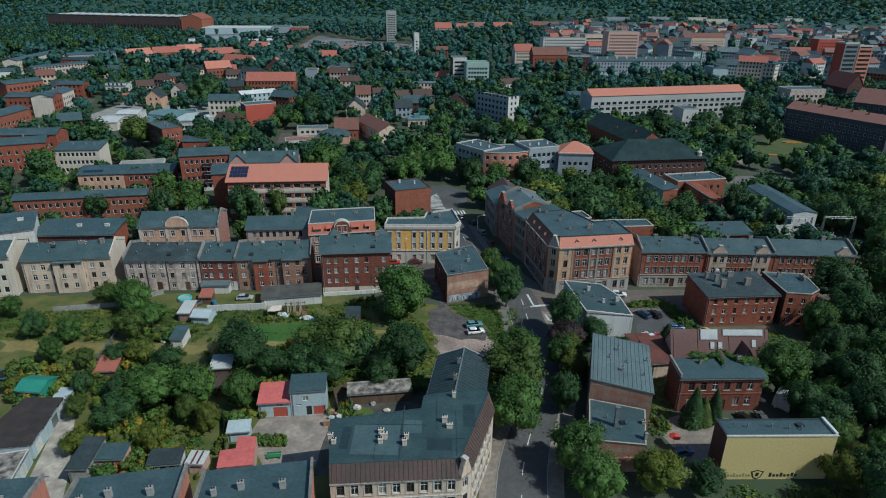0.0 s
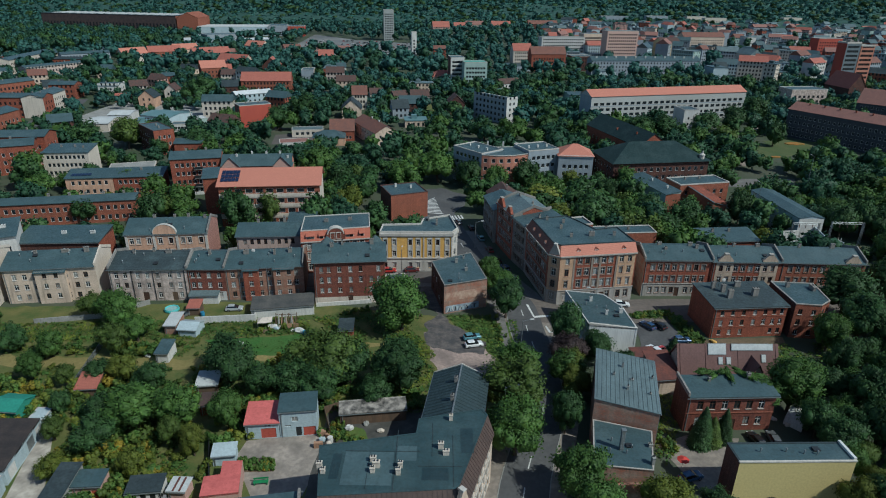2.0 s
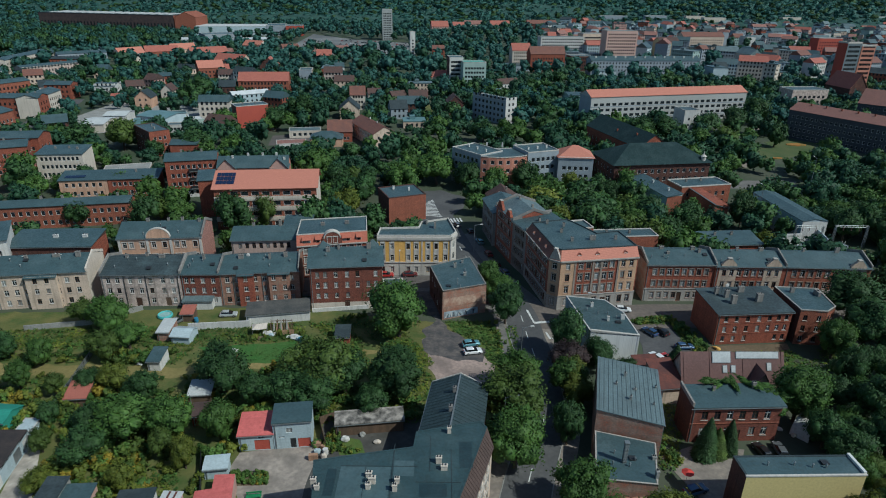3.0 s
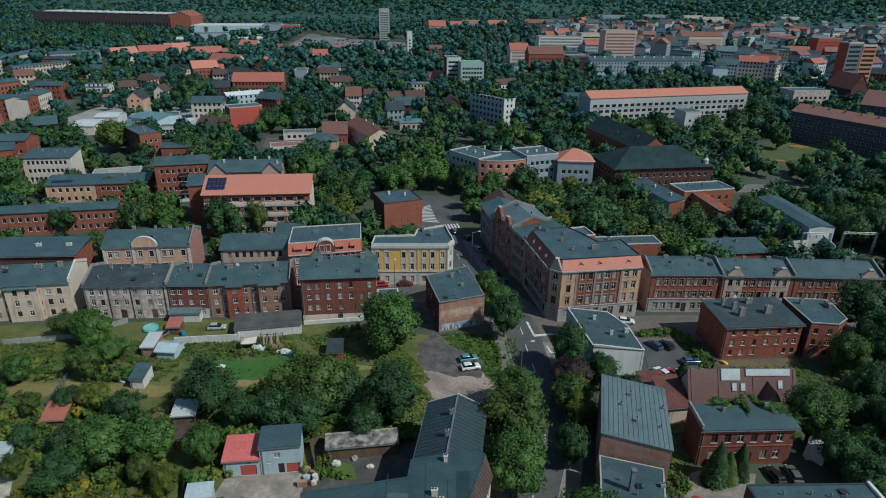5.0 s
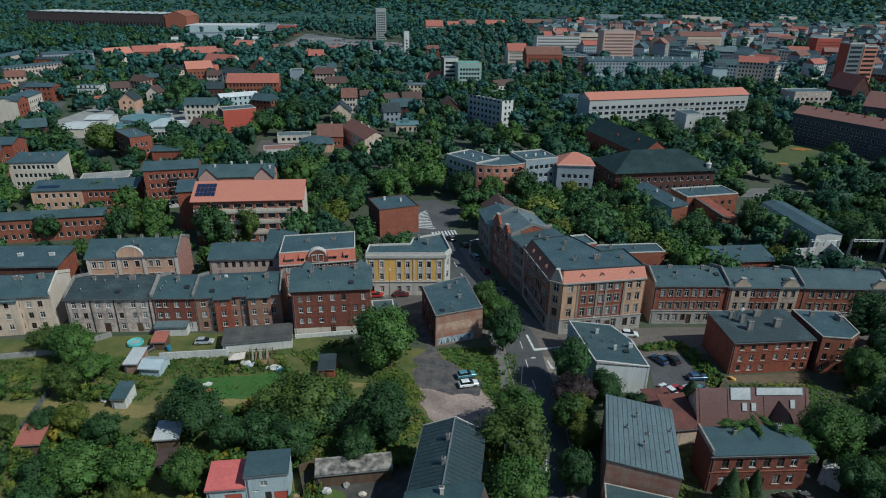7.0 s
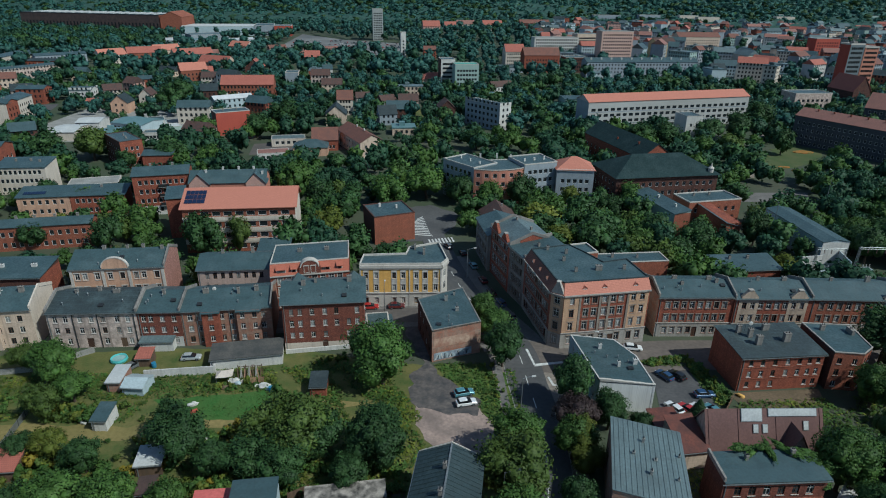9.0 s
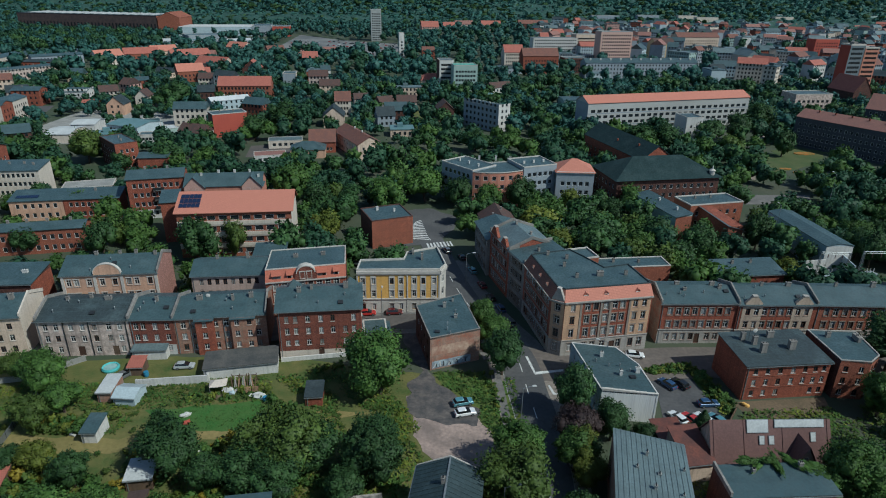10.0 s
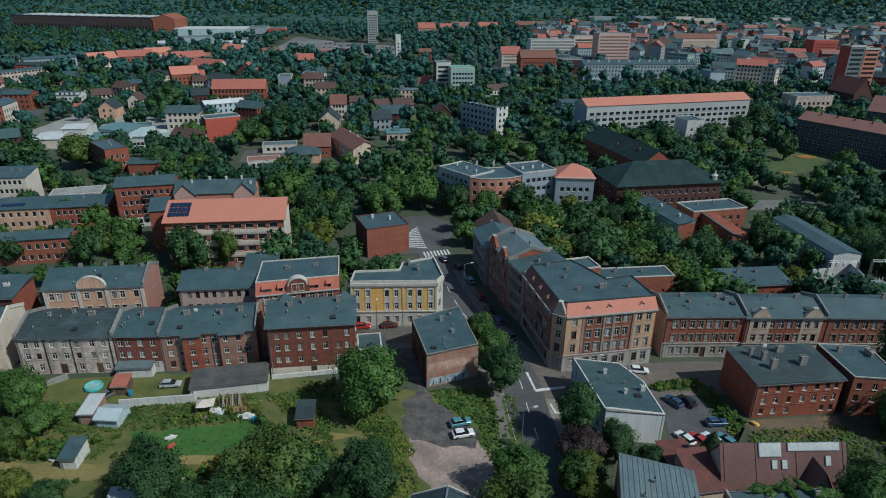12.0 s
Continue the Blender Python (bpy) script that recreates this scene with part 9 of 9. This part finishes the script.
for x, y, r, h, tone in ((57.9, 209.5, 5.0, 10, 1), (67.2, 192.0, 6.0, 11, 1), (74.9, 182.8, 5.5, 11, 1), (66.5, 220.5, 5.0, 12, 0), (36.8, 185.4, 4.5, 9, 2), (48.3, 184.4, 5.0, 10, 1), (59.2, 184.8, 5.0, 10, 0), (67.9, 176.3, 5.0, 9, 1),
                         (95.1, 190.6, 5.0, 12, 1), (93.0, 169.0, 4.0, 8, 2), (-131.0, 215.0, 5.5, 9, 0), (-111.6, 215.8, 6.0, 9, 0), (-139.9, 275.9, 7.5, 14, 3), (-158.4, 274.7, 8.5, 14, 1), (-154.4, 407.9, 10.0, 17, 1), (-76.2, 347.2, 10.0, 17, 1)):
    tree(x, y, r, h, tone, group="large town trees")
for x, y, r, h, tone in ((97.2, 311.0, 8.0, 14, 1), (108.4, 307.9, 9.0, 15, 1), (135.1, 320.3, 8.0, 14, 1), (151.3, 328.4, 9.0, 15, 1), (174.7, 353.0, 9.0, 16, 1), (133.1, 292.3, 7.0, 12, 3), (119.9, 291.5, 6.0, 12, 0), (160.2, 299.7, 6.0, 12, 1), (34.6, 297.7, 7.0, 12, 0), (20.6, 302.7, 7.0, 12, 1), (52.0, 317.5, 7.0, 12, 1)):
    tree(x, y, r, h, tone, group="large town trees")
for x, y, r, h, tone in ((-84.7, 321.6, 7.0, 12, 1), (-104.3, 270.0, 7.0, 11, 1), (-90.5, 270.8, 6.0, 10, 0), (-109.2, 319.9, 6.0, 12, 0), (-121.3, 265.4, 5.0, 9, 1), (-136.1, 205.6, 6.0, 10, 0)):
    tree(x, y, r, h, tone, group="large town trees")
rng = random.Random(21)
GARDEN = [(-150, 60), (-40, 60), (-33, 80), (-22, 96), (-16, 112), (-26, 118), (-60, 114), (-150, 108)]
KEEP_OUT = [[(-29.5, 118.9), (-49.1, 115.3), (-39.5, 109.7), (-28.6, 110.6), (-22.6, 113.9)], [(-67.5, 92.8), (-63.0, 69.3), (-59.9, 55.9), (-47.8, 56.1), (-55.0, 70.6), (-62.3, 88.0)],
            [(-92.2, 109.9), (-88.1, 105.3), (-49.4, 104.9), (-23.8, 111.2), (-31.3, 111.9), (-52.6, 109.4)], [(-32.5, 67.7), (-35.3, 81.2), (-20.1, 95.7), (-2.1, 94.4), (-12.6, 66.0)]]


def clear(x, y, r, front=0.0):
    for f in FOOT:
        xs, ys = [p[0] for p in f], [p[1] for p in f]
        if min(xs) - r < x < max(xs) + r and min(ys) - r - front < y < max(ys) + r:
            if inside((x, y), f) or min((Vector(p).lerp(Vector(q), s) - Vector((x, y))).length for p, q in zip(f, f[1:] + f[:1]) for s in (0, 0.25, 0.5, 0.75)) < r + 2 or (front and y < max(ys) and min(xs) < x < max(xs)):
                return False
    return not any(inside((x, y), z) for z in KEEP_OUT)


for k in range(1500):
    x, y = rng.uniform(-110, -14), rng.uniform(60, 120)
    r = rng.choice((0.8, 1.0, 1.3, 1.6, 2.2, 2.2, 3.0)) if y < 99 else rng.choice((0.6, 0.8, 1.0, 1.3))
    if y > 99 and rng.random() < 0.72:
        continue
    if not inside((x, y), GARDEN) or x < -0.78 * y - 6 or not clear(x, y, r * 0.7) or any(math.hypot(x - a, y - b) < (r + c) * 0.62 for a, b, c in TREE_SPOTS):
        continue
    bush(x, y, r, rng.choice((0, 0, 0, 3, 2, 2, 3)))
# weeds and tall grass over the gardens and verges
LAWN_PLAN = [(-29.8, 118.0), (-47.0, 114.8), (-39.6, 110.6), (-28.8, 111.6), (-23.6, 113.9)]
YARD_EDGE = [(-22.0, 92.5), (-2.0, 93.0), (-1.4, 103.5), (-12.0, 105.0), (-24.0, 102.0)]
LUSH = (VERGE, LAWN_PLAN, YARD_EDGE)
WEEDS = [GARDEN, YARD_EDGE, [(-28.4, 126.1), (-11.1, 128.7), (-3.0, 116.7), (-3.8, 110.5), (-17.1, 114.6)], [(-3.0, 116.7), (-5.1, 116.7), (-4.4, 106.1), (0.9, 100.4), (-0.5, 106.7), (-3.6, 111.1)], [(-26, 118), (-110, 112), (-110, 120), (-30, 126)], VERGE, LAWN_PLAN, [(15.6, 126.0), (17.0, 126.0), (17.2, 116.0), (16.0, 104.0), (14.6, 104.0)], [(-17.5, 116.7), (-5.2, 119.7), (-0.2, 111.1), (-11.3, 99.4), (-31.6, 107.4)],
         [(43.1, 127.9), (53.2, 130.2), (54.9, 115.8), (53.0, 114.8), (51.2, 127.1)], [(43.4, 71.2), (67.2, 71.7), (58.1, 57.9), (37.6, 57.6)], [(36, 80), (44, 96), (44, 110), (36, 104), (34, 90)], [(60, 96), (86, 112), (84, 118), (58, 116), (42, 102)]]
g = np.random.default_rng(9)
tufts = {t: [] for t in range(4)}
for zone in WEEDS:
    xs, ys = [p[0] for p in zone], [p[1] for p in zone]
    area = (max(xs) - min(xs)) * (max(ys) - min(ys))
    for x, y, u in zip(g.uniform(min(xs), max(xs), int(area * 5.0)), g.uniform(min(ys), max(ys), int(area * 5.0)), g.random(int(area * 5.0))):
        n = noise.noise((x * 0.11, y * 0.11, 7.0))
        if n < (0.05 if zone is GARDEN else (-9 if zone in LUSH else -0.25)) or (zone is LAWN_PLAN and u < 0.55) or not inside((x, y), zone) or (zone is GARDEN and x < -0.78 * y - 6) or (zone is not LAWN_PLAN and any(inside((x, y), z) for z in KEEP_OUT[:3])) or any(inside((x, y), f) for f in FOOT[:110] if abs(f[0][0] - x) < 30 and abs(f[0][1] - y) < 30):
            continue
        tufts[0 if zone is LAWN_PLAN else (2 if n > 0.2 and u < 0.7 else (3 if u < 0.4 else (0 if u < 0.9 else 2)))].append((x, y))
for tone, spots in tufts.items():
    if not spots:
        continue
    c = np.array(spots)
    n = len(c)
    s = g.uniform(0.14, 0.42, n) * np.where([inside(p, LAWN_PLAN) for p in spots], 0.5, 1.0)
    quads, tilts = [], []
    for k in range(3):
        nn = g.normal(size=(n, 3)) * 0.5 + np.array([0.1, -0.1, 1.0])
        nn /= np.linalg.norm(nn, axis=1)[:, None]
        tilts.append((nn * 0.5 + np.array([0.0, 0.0, 0.75])) / np.linalg.norm(nn * 0.5 + np.array([0.0, 0.0, 0.75]), axis=1)[:, None])
        u = np.cross(nn, g.normal(size=(n, 3)))
        u *= (s / np.linalg.norm(u, axis=1))[:, None]
        w = np.cross(nn, u)
        o = np.stack([c[:, 0] + g.normal(size=n) * 0.25, c[:, 1] + g.normal(size=n) * 0.25, s * g.uniform(0.3, 1.1, n)], 1)
        quads.append(np.stack([o - u * 0.6 - w * 0.3, o + u * 0.6 - w * 0.4, o + u * 0.5 + w * 0.4, o - u * 0.5 + w * 0.3], 1))
    v = np.concatenate(quads).reshape(-1, 3)
    ups = np.repeat(np.concatenate(tilts), 4, axis=0)
    ob = new("weeds", fast_mesh("weeds", v, np.arange(len(v)).reshape(-1, 4), np.zeros((0, 3), int), ups))
    ob.data.materials.append(LEAVES[tone])
    tagged(ob, "tall weeds and garden growth on the ground", "weeds", kind="stuff")
# low bushes and hedges of the gardens
LOW = [crown(600 + k, 5.0, 12.0, 7, 130, 1.3, base=-0.15, core=0.86) for k in range(5)]
piles = {t: ([], [], [], [], 0) for t in range(8)}


def plant(kinds, x, y, r, h, tone, turn, z=0.0):
    v, q, t, nn = kinds[int(turn * 10) % len(kinds)]
    c, s = math.cos(turn), math.sin(turn)
    k = r / 5.0
    w = np.stack([(v[:, 0] * c - v[:, 1] * s) * k + x, (v[:, 0] * s + v[:, 1] * c) * k + y, v[:, 2] * h / 12.0 + z], 1)
    vs, qs, ts, ns, n = piles[tone]
    vs.append(w), qs.append(q + n), ts.append(t + n), ns.append(np.stack([nn[:, 0] * c - nn[:, 1] * s, nn[:, 0] * s + nn[:, 1] * c, nn[:, 2]], 1))
    piles[tone] = (vs, qs, ts, ns, n + len(v))


def bank(name, label, category):
    for tone, (vs, qs, ts, ns, n) in piles.items():
        if vs:
            ob = new(name, fast_mesh(name, np.concatenate(vs), np.concatenate(qs), np.concatenate(ts), np.concatenate(ns)))
            ob.data.materials.append(LEAVES[tone])
            tagged(ob, label[tone] if isinstance(label, dict) else label, category, kind="stuff")


for k in range(6000):
    x, y = rng.uniform(-115, -12), rng.uniform(58, 121)
    r = rng.choice((0.5, 0.7, 0.9, 1.2, 1.6))
    n = noise.noise((x * 0.09, y * 0.09, 5.0))
    if not inside((x, y), GARDEN) or x < -0.78 * y - 6 or n < -0.2 or (y > 99 and n < 0.08) or not clear(x, y, r * 0.6 - 1.6):
        continue
    plant(LOW, x, y, r, r * rng.uniform(1.2, 2.0), rng.choice((0, 0, 0, 3, 3, 2, 2, 2, 7)), rng.uniform(0, 6.28))
for a, b in (((52.8, 127.9), (54.5, 115.4)), ((43.3, 128.2), (53.0, 130.4)), ((41.6, 110.6), (51.7, 111.4)), ((-73.6, 115.9), (-78.5, 106.7)), ((-43.1, 119.0), (-27.0, 120.5)), ((12.2, 127.9), (14.2, 111.1)), ((16.8, 111.1), (16.1, 102.5)), ((37.3, 87.2), (37.8, 84.2)), ((-18.7, 87.4), (-12.5, 85.3)), ((-11.0, 127.9), (-4.7, 127.9)), ((-21.5, 127.9), (-15.5, 129.6))):
    for k in range(26):
        f = rng.random()
        plant(LOW, a[0] + (b[0] - a[0]) * f + rng.uniform(-0.9, 0.9), a[1] + (b[1] - a[1]) * f + rng.uniform(-0.9, 0.9), rng.uniform(0.4, 0.9), rng.uniform(0.6, 1.5), rng.choice((0, 0, 3, 2)), rng.uniform(0, 6.28))
for a, b in (((-21.0, 94.0), (-3.0, 94.6)), ((-20.0, 98.5), (-3.0, 98.0)), ((52.4, 127.6), (54.6, 116.2)), ((53.6, 128.6), (55.6, 117.0)), ((44.0, 128.0), (52.6, 129.8))):
    for k in range(70):
        f = rng.random()
        plant(LOW, a[0] + (b[0] - a[0]) * f + rng.uniform(-0.7, 0.7), a[1] + (b[1] - a[1]) * f + rng.uniform(-0.7, 0.7), rng.uniform(0.5, 1.0), rng.uniform(0.7, 1.6), rng.choice((0, 0, 0, 2)), rng.uniform(0, 6.28))
for k in range(120):
    u, w = rng.random(), rng.random()
    plant(LOW, -31.0 + 5.8 * u + 0.6 * w, 81.0 - 2.4 * w, rng.uniform(0.3, 0.65), rng.uniform(0.4, 1.1), rng.choice((0, 0, 0, 3, 2, 7) if u > 0.7 else (0, 0, 0, 3)), rng.uniform(0, 6.28))
for k in range(40):
    plant(LOW, rng.uniform(-17.8, -15.6), rng.uniform(85.6, 91.0), rng.uniform(0.35, 0.8), rng.uniform(0.5, 1.4), rng.choice((0, 2, 3, 7)), rng.uniform(0, 6.28))
bank("undergrowth", "low bushes and hedges among the gardens", "undergrowth")
KEEP_OUT.append([(89.0, 156.3), (115.1, 156.4), (131.0, 178.0), (100.1, 176.0)])
# wood at the right hand edge
EAST_WOOD = [(61, 60), (120, 60), (190, 150), (190, 205), (125, 205), (116, 170), (104, 128), (88, 126), (86, 112), (70, 102), (60, 96), (62, 84), (61, 74)]
for k in range(1500):
    x, y = rng.uniform(56, 190), rng.uniform(58, 200)
    r = rng.uniform(3.2, 5.5)
    if not inside((x, y), EAST_WOOD) or x > 0.80 * y + 12 or not clear(x, y, r * 0.5) or any(math.hypot(x - a, y - b) < (r + c) * 0.47 for a, b, c in TREE_SPOTS):
        continue
    tree(x, y, r, r * rng.uniform(2.0, 2.6), rng.choice((1, 1, 1, 1, 0)), group="trees of the east wood")

# ---- woods between and behind the houses, one mesh for each tone ----
LOD = [crown(200 + k, 5.0, 12.0, 15, 640, 0.80, base=0.0, core=0.84, rough=0.45) for k in range(6)]
LOD_MID = [crown(250 + k, 5.0, 12.0, 10, 210, 1.25, base=0.0, core=0.9, rough=0.25) for k in range(6)]
LOD_FAR = [crown(300 + k, 5.0, 12.0, 6, 60, 1.9, base=0.0, core=0.96, rough=0.1) for k in range(4)]
piles = {t: ([], [], [], [], 0) for t in range(7)}
OPEN = KEEP_OUT + [CAR_PARK_PLAN, [(-186, 350), (-160, 352), (-150, 372), (-165, 385), (-186, 376)], [(-186, 296), (-160, 290), (-150, 312), (-165, 330), (-188, 325)], [(-203, 312), (-226, 312), (-240, 405), (-214, 402), (-208, 360)], [(-162, 312), (-118, 318), (-122, 345), (-166, 350)], [(127.5, 253.0), (158.9, 264.4), (191.4, 316.7), (170.5, 322.8), (148.6, 301.6)], [(106, 216), (136, 214), (143.4, 250), (112, 252)],
                   [(-186.5, 322.1), (-162.0, 323.8), (-180.4, 367.2), (-212.3, 370.3)], [(-79.8, 278.4), (-17.6, 282.2), (-20.4, 329.5), (-83.6, 315.1)], [(-24, 186), (12, 186), (12, 226), (-24, 226)], [(-16.1, 371.1), (4.3, 376.5), (0.8, 413.2), (-16.7, 430.3)]]
STREETS = [tuple(p) for p in MAIN] + [tuple(p) for p in WEST]
rng = random.Random(33)
grid = {}
for x, y, r in TREE_SPOTS:
    if y > 140:
        grid.setdefault((int(x // 12), int(y // 12)), []).append((x, y, r))
for k in range(11000):
    y = rng.uniform(152, 520)
    x = rng.uniform(-0.80 * y - 20, 0.82 * y + 20)
    west = x < 0.06 * y and y < 480
    r = rng.uniform(2.8, 6.2) if west else rng.uniform(3.4, 6.6)
    if west and rng.random() < 0.05:
        continue
    if noise.noise((x * 0.012, y * 0.012, 3.0)) < -0.25 and rng.random() < 0.6:
        continue
    if any((x - a) ** 2 + (y - b) ** 2 < 64 for a, b in STREETS) or any(inside((x, y), z) for z in OPEN) or not clear(x, y, r * 0.5, 9.0 if y < 300 else (10.0 if west else 8.0)):
        continue
    cell = (int(x // 12), int(y // 12))
    if any((x - a) ** 2 + (y - b) ** 2 < ((r + c) * (0.62 if west else 0.56)) ** 2 for i in (-1, 0, 1) for j in (-1, 0, 1) for a, b, c in grid.get((cell[0] + i, cell[1] + j), ())):
        continue
    grid.setdefault(cell, []).append((x, y, r))
    # leaf tones turn bluer with distance, standing in for haze
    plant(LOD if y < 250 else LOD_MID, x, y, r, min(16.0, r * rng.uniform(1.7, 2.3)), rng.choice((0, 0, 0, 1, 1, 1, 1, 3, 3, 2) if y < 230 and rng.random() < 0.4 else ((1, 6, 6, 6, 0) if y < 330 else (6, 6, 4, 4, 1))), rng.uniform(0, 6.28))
WOOD_WEST = [(-454.4, 652.4), (-300.2, 735.7), (-350.2, 880.0), (-660.1, 960.0)]
for k in range(900):
    u, v = rng.random(), rng.random()
    x, y = [(WOOD_WEST[0][i] * (1 - u) + WOOD_WEST[1][i] * u) * (1 - v) + (WOOD_WEST[3][i] * (1 - u) + WOOD_WEST[2][i] * u) * v for i in (0, 1)]
    r = rng.uniform(5, 8.5)
    cell = (int(x // 12), int(y // 12))
    if not clear(x, y, r * 0.5, 8.0) or any((x - a) ** 2 + (y - b) ** 2 < ((r + c) * 0.5) ** 2 for i in (-1, 0, 1) for j in (-1, 0, 1) for a, b, c in grid.get((cell[0] + i, cell[1] + j), ())):
        continue
    grid.setdefault(cell, []).append((x, y, r))
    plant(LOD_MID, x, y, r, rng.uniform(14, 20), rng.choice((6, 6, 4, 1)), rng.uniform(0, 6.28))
for k in range(6500):
    y = 520 + 680 * rng.random() ** 1.2
    x = rng.uniform(-0.80 * y - 20, 0.82 * y + 20)
    r = rng.uniform(4.5, 9.0)
    if 0.22 * y < x < 0.8 * y and y > 560 and rng.random() < 0.55:
        continue
    if any(inside((x, y), z) for z in OPEN) or not clear(x, y, r * 0.5, 9.0):
        continue
    cell = (int(x // 16), int(y // 16))
    if any((x - a) ** 2 + (y - b) ** 2 < ((r + c) * 0.66) ** 2 for i in (-1, 0, 1) for j in (-1, 0, 1) for a, b, c in grid.get((cell[0] + i, cell[1] + j), ())):
        continue
    grid.setdefault(cell, []).append((x, y, r))
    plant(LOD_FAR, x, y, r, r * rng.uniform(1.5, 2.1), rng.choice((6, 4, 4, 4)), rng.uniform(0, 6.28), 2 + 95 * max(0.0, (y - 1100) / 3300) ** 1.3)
for tone, (vs, qs, ts, ns, n) in piles.items():
    if not vs:
        continue
    ob = new("town_trees", fast_mesh("town_trees", np.concatenate(vs), np.concatenate(qs), np.concatenate(ts), np.concatenate(ns)))
    ob.data.materials.append(LEAVES[tone])
    tagged(ob, ("green trees between the houses", "dark green trees between the houses", "yellowish trees between the houses", "olive green trees between the houses", "trees at the edge of town, tinted bluish for haze", "", "trees between the houses, tinted dull green for haze")[tone], "trees", kind="stuff")

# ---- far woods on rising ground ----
# blue-green canopy tone with the haze of distance put in
CANOPY = surface("hazed_canopy", (0.022, 0.060, 0.050), (0.042, 0.088, 0.070), fine=0.09, coarse=0.02, bump=0.8)


def far_woods(name, x0, x1, y0, y1, step, lift, seed):
    xs, ys = np.arange(x0, x1, step), np.arange(y0, y1, step)
    gx, gy = np.meshgrid(xs, ys)
    g = np.random.default_rng(seed)
    gx, gy = gx + g.uniform(-0.3, 0.3, gx.shape) * step, gy + g.uniform(-0.3, 0.3, gy.shape) * step
    gz = 3 + g.uniform(0, 9, gx.shape) + lift * np.clip((gy - 1100) / 3300, 0, 1) ** 1.3 + 6 * np.sin(gx / 170) * np.sin(gy / 230)
    gz[0, :] = 0
    verts = np.stack([gx, gy, gz], -1).reshape(-1, 3)
    n, m = gx.shape
    i = (np.arange(n - 1)[:, None] * m + np.arange(m - 1)[None]).ravel()
    ob = new(name, fast_mesh(name, verts, np.stack([i, i + 1, i + m + 1, i + m], 1), np.zeros((0, 3), int)))
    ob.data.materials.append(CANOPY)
    return tagged(ob, "dark green woods to the horizon, tinted for haze", "woods", kind="stuff")


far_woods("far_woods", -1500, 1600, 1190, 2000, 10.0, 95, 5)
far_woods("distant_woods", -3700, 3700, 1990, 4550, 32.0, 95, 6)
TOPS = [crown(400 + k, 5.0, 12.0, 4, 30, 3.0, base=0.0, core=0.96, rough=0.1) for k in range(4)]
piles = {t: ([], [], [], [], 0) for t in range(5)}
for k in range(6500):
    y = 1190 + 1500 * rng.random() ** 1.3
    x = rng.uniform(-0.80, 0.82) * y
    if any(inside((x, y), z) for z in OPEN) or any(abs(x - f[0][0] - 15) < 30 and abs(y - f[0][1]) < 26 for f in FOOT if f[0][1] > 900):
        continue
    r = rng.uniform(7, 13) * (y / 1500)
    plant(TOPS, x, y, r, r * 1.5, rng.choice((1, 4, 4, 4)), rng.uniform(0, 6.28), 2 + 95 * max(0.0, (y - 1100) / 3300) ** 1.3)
for tone, (vs, qs, ts, ns, n) in piles.items():
    if vs:
        ob = new("far_trees", fast_mesh("far_trees", np.concatenate(vs), np.concatenate(qs), np.concatenate(ts), np.concatenate(ns)))
        ob.data.materials.append(LEAVES[tone])
        tagged(ob, "dark tree tops of the far woods", "trees", kind="stuff")

rng = random.Random(77)
for k in range(150):
    x, y = rng.uniform(-180, -30), rng.uniform(690, 900)
    if inside((x, y), CAR_PARK_PLAN):
        car(x, y, rng.choice((5, 95)), rng.choice(("white", "silver", "black", "red", "grey")), where="in the large car park", z=0.3)
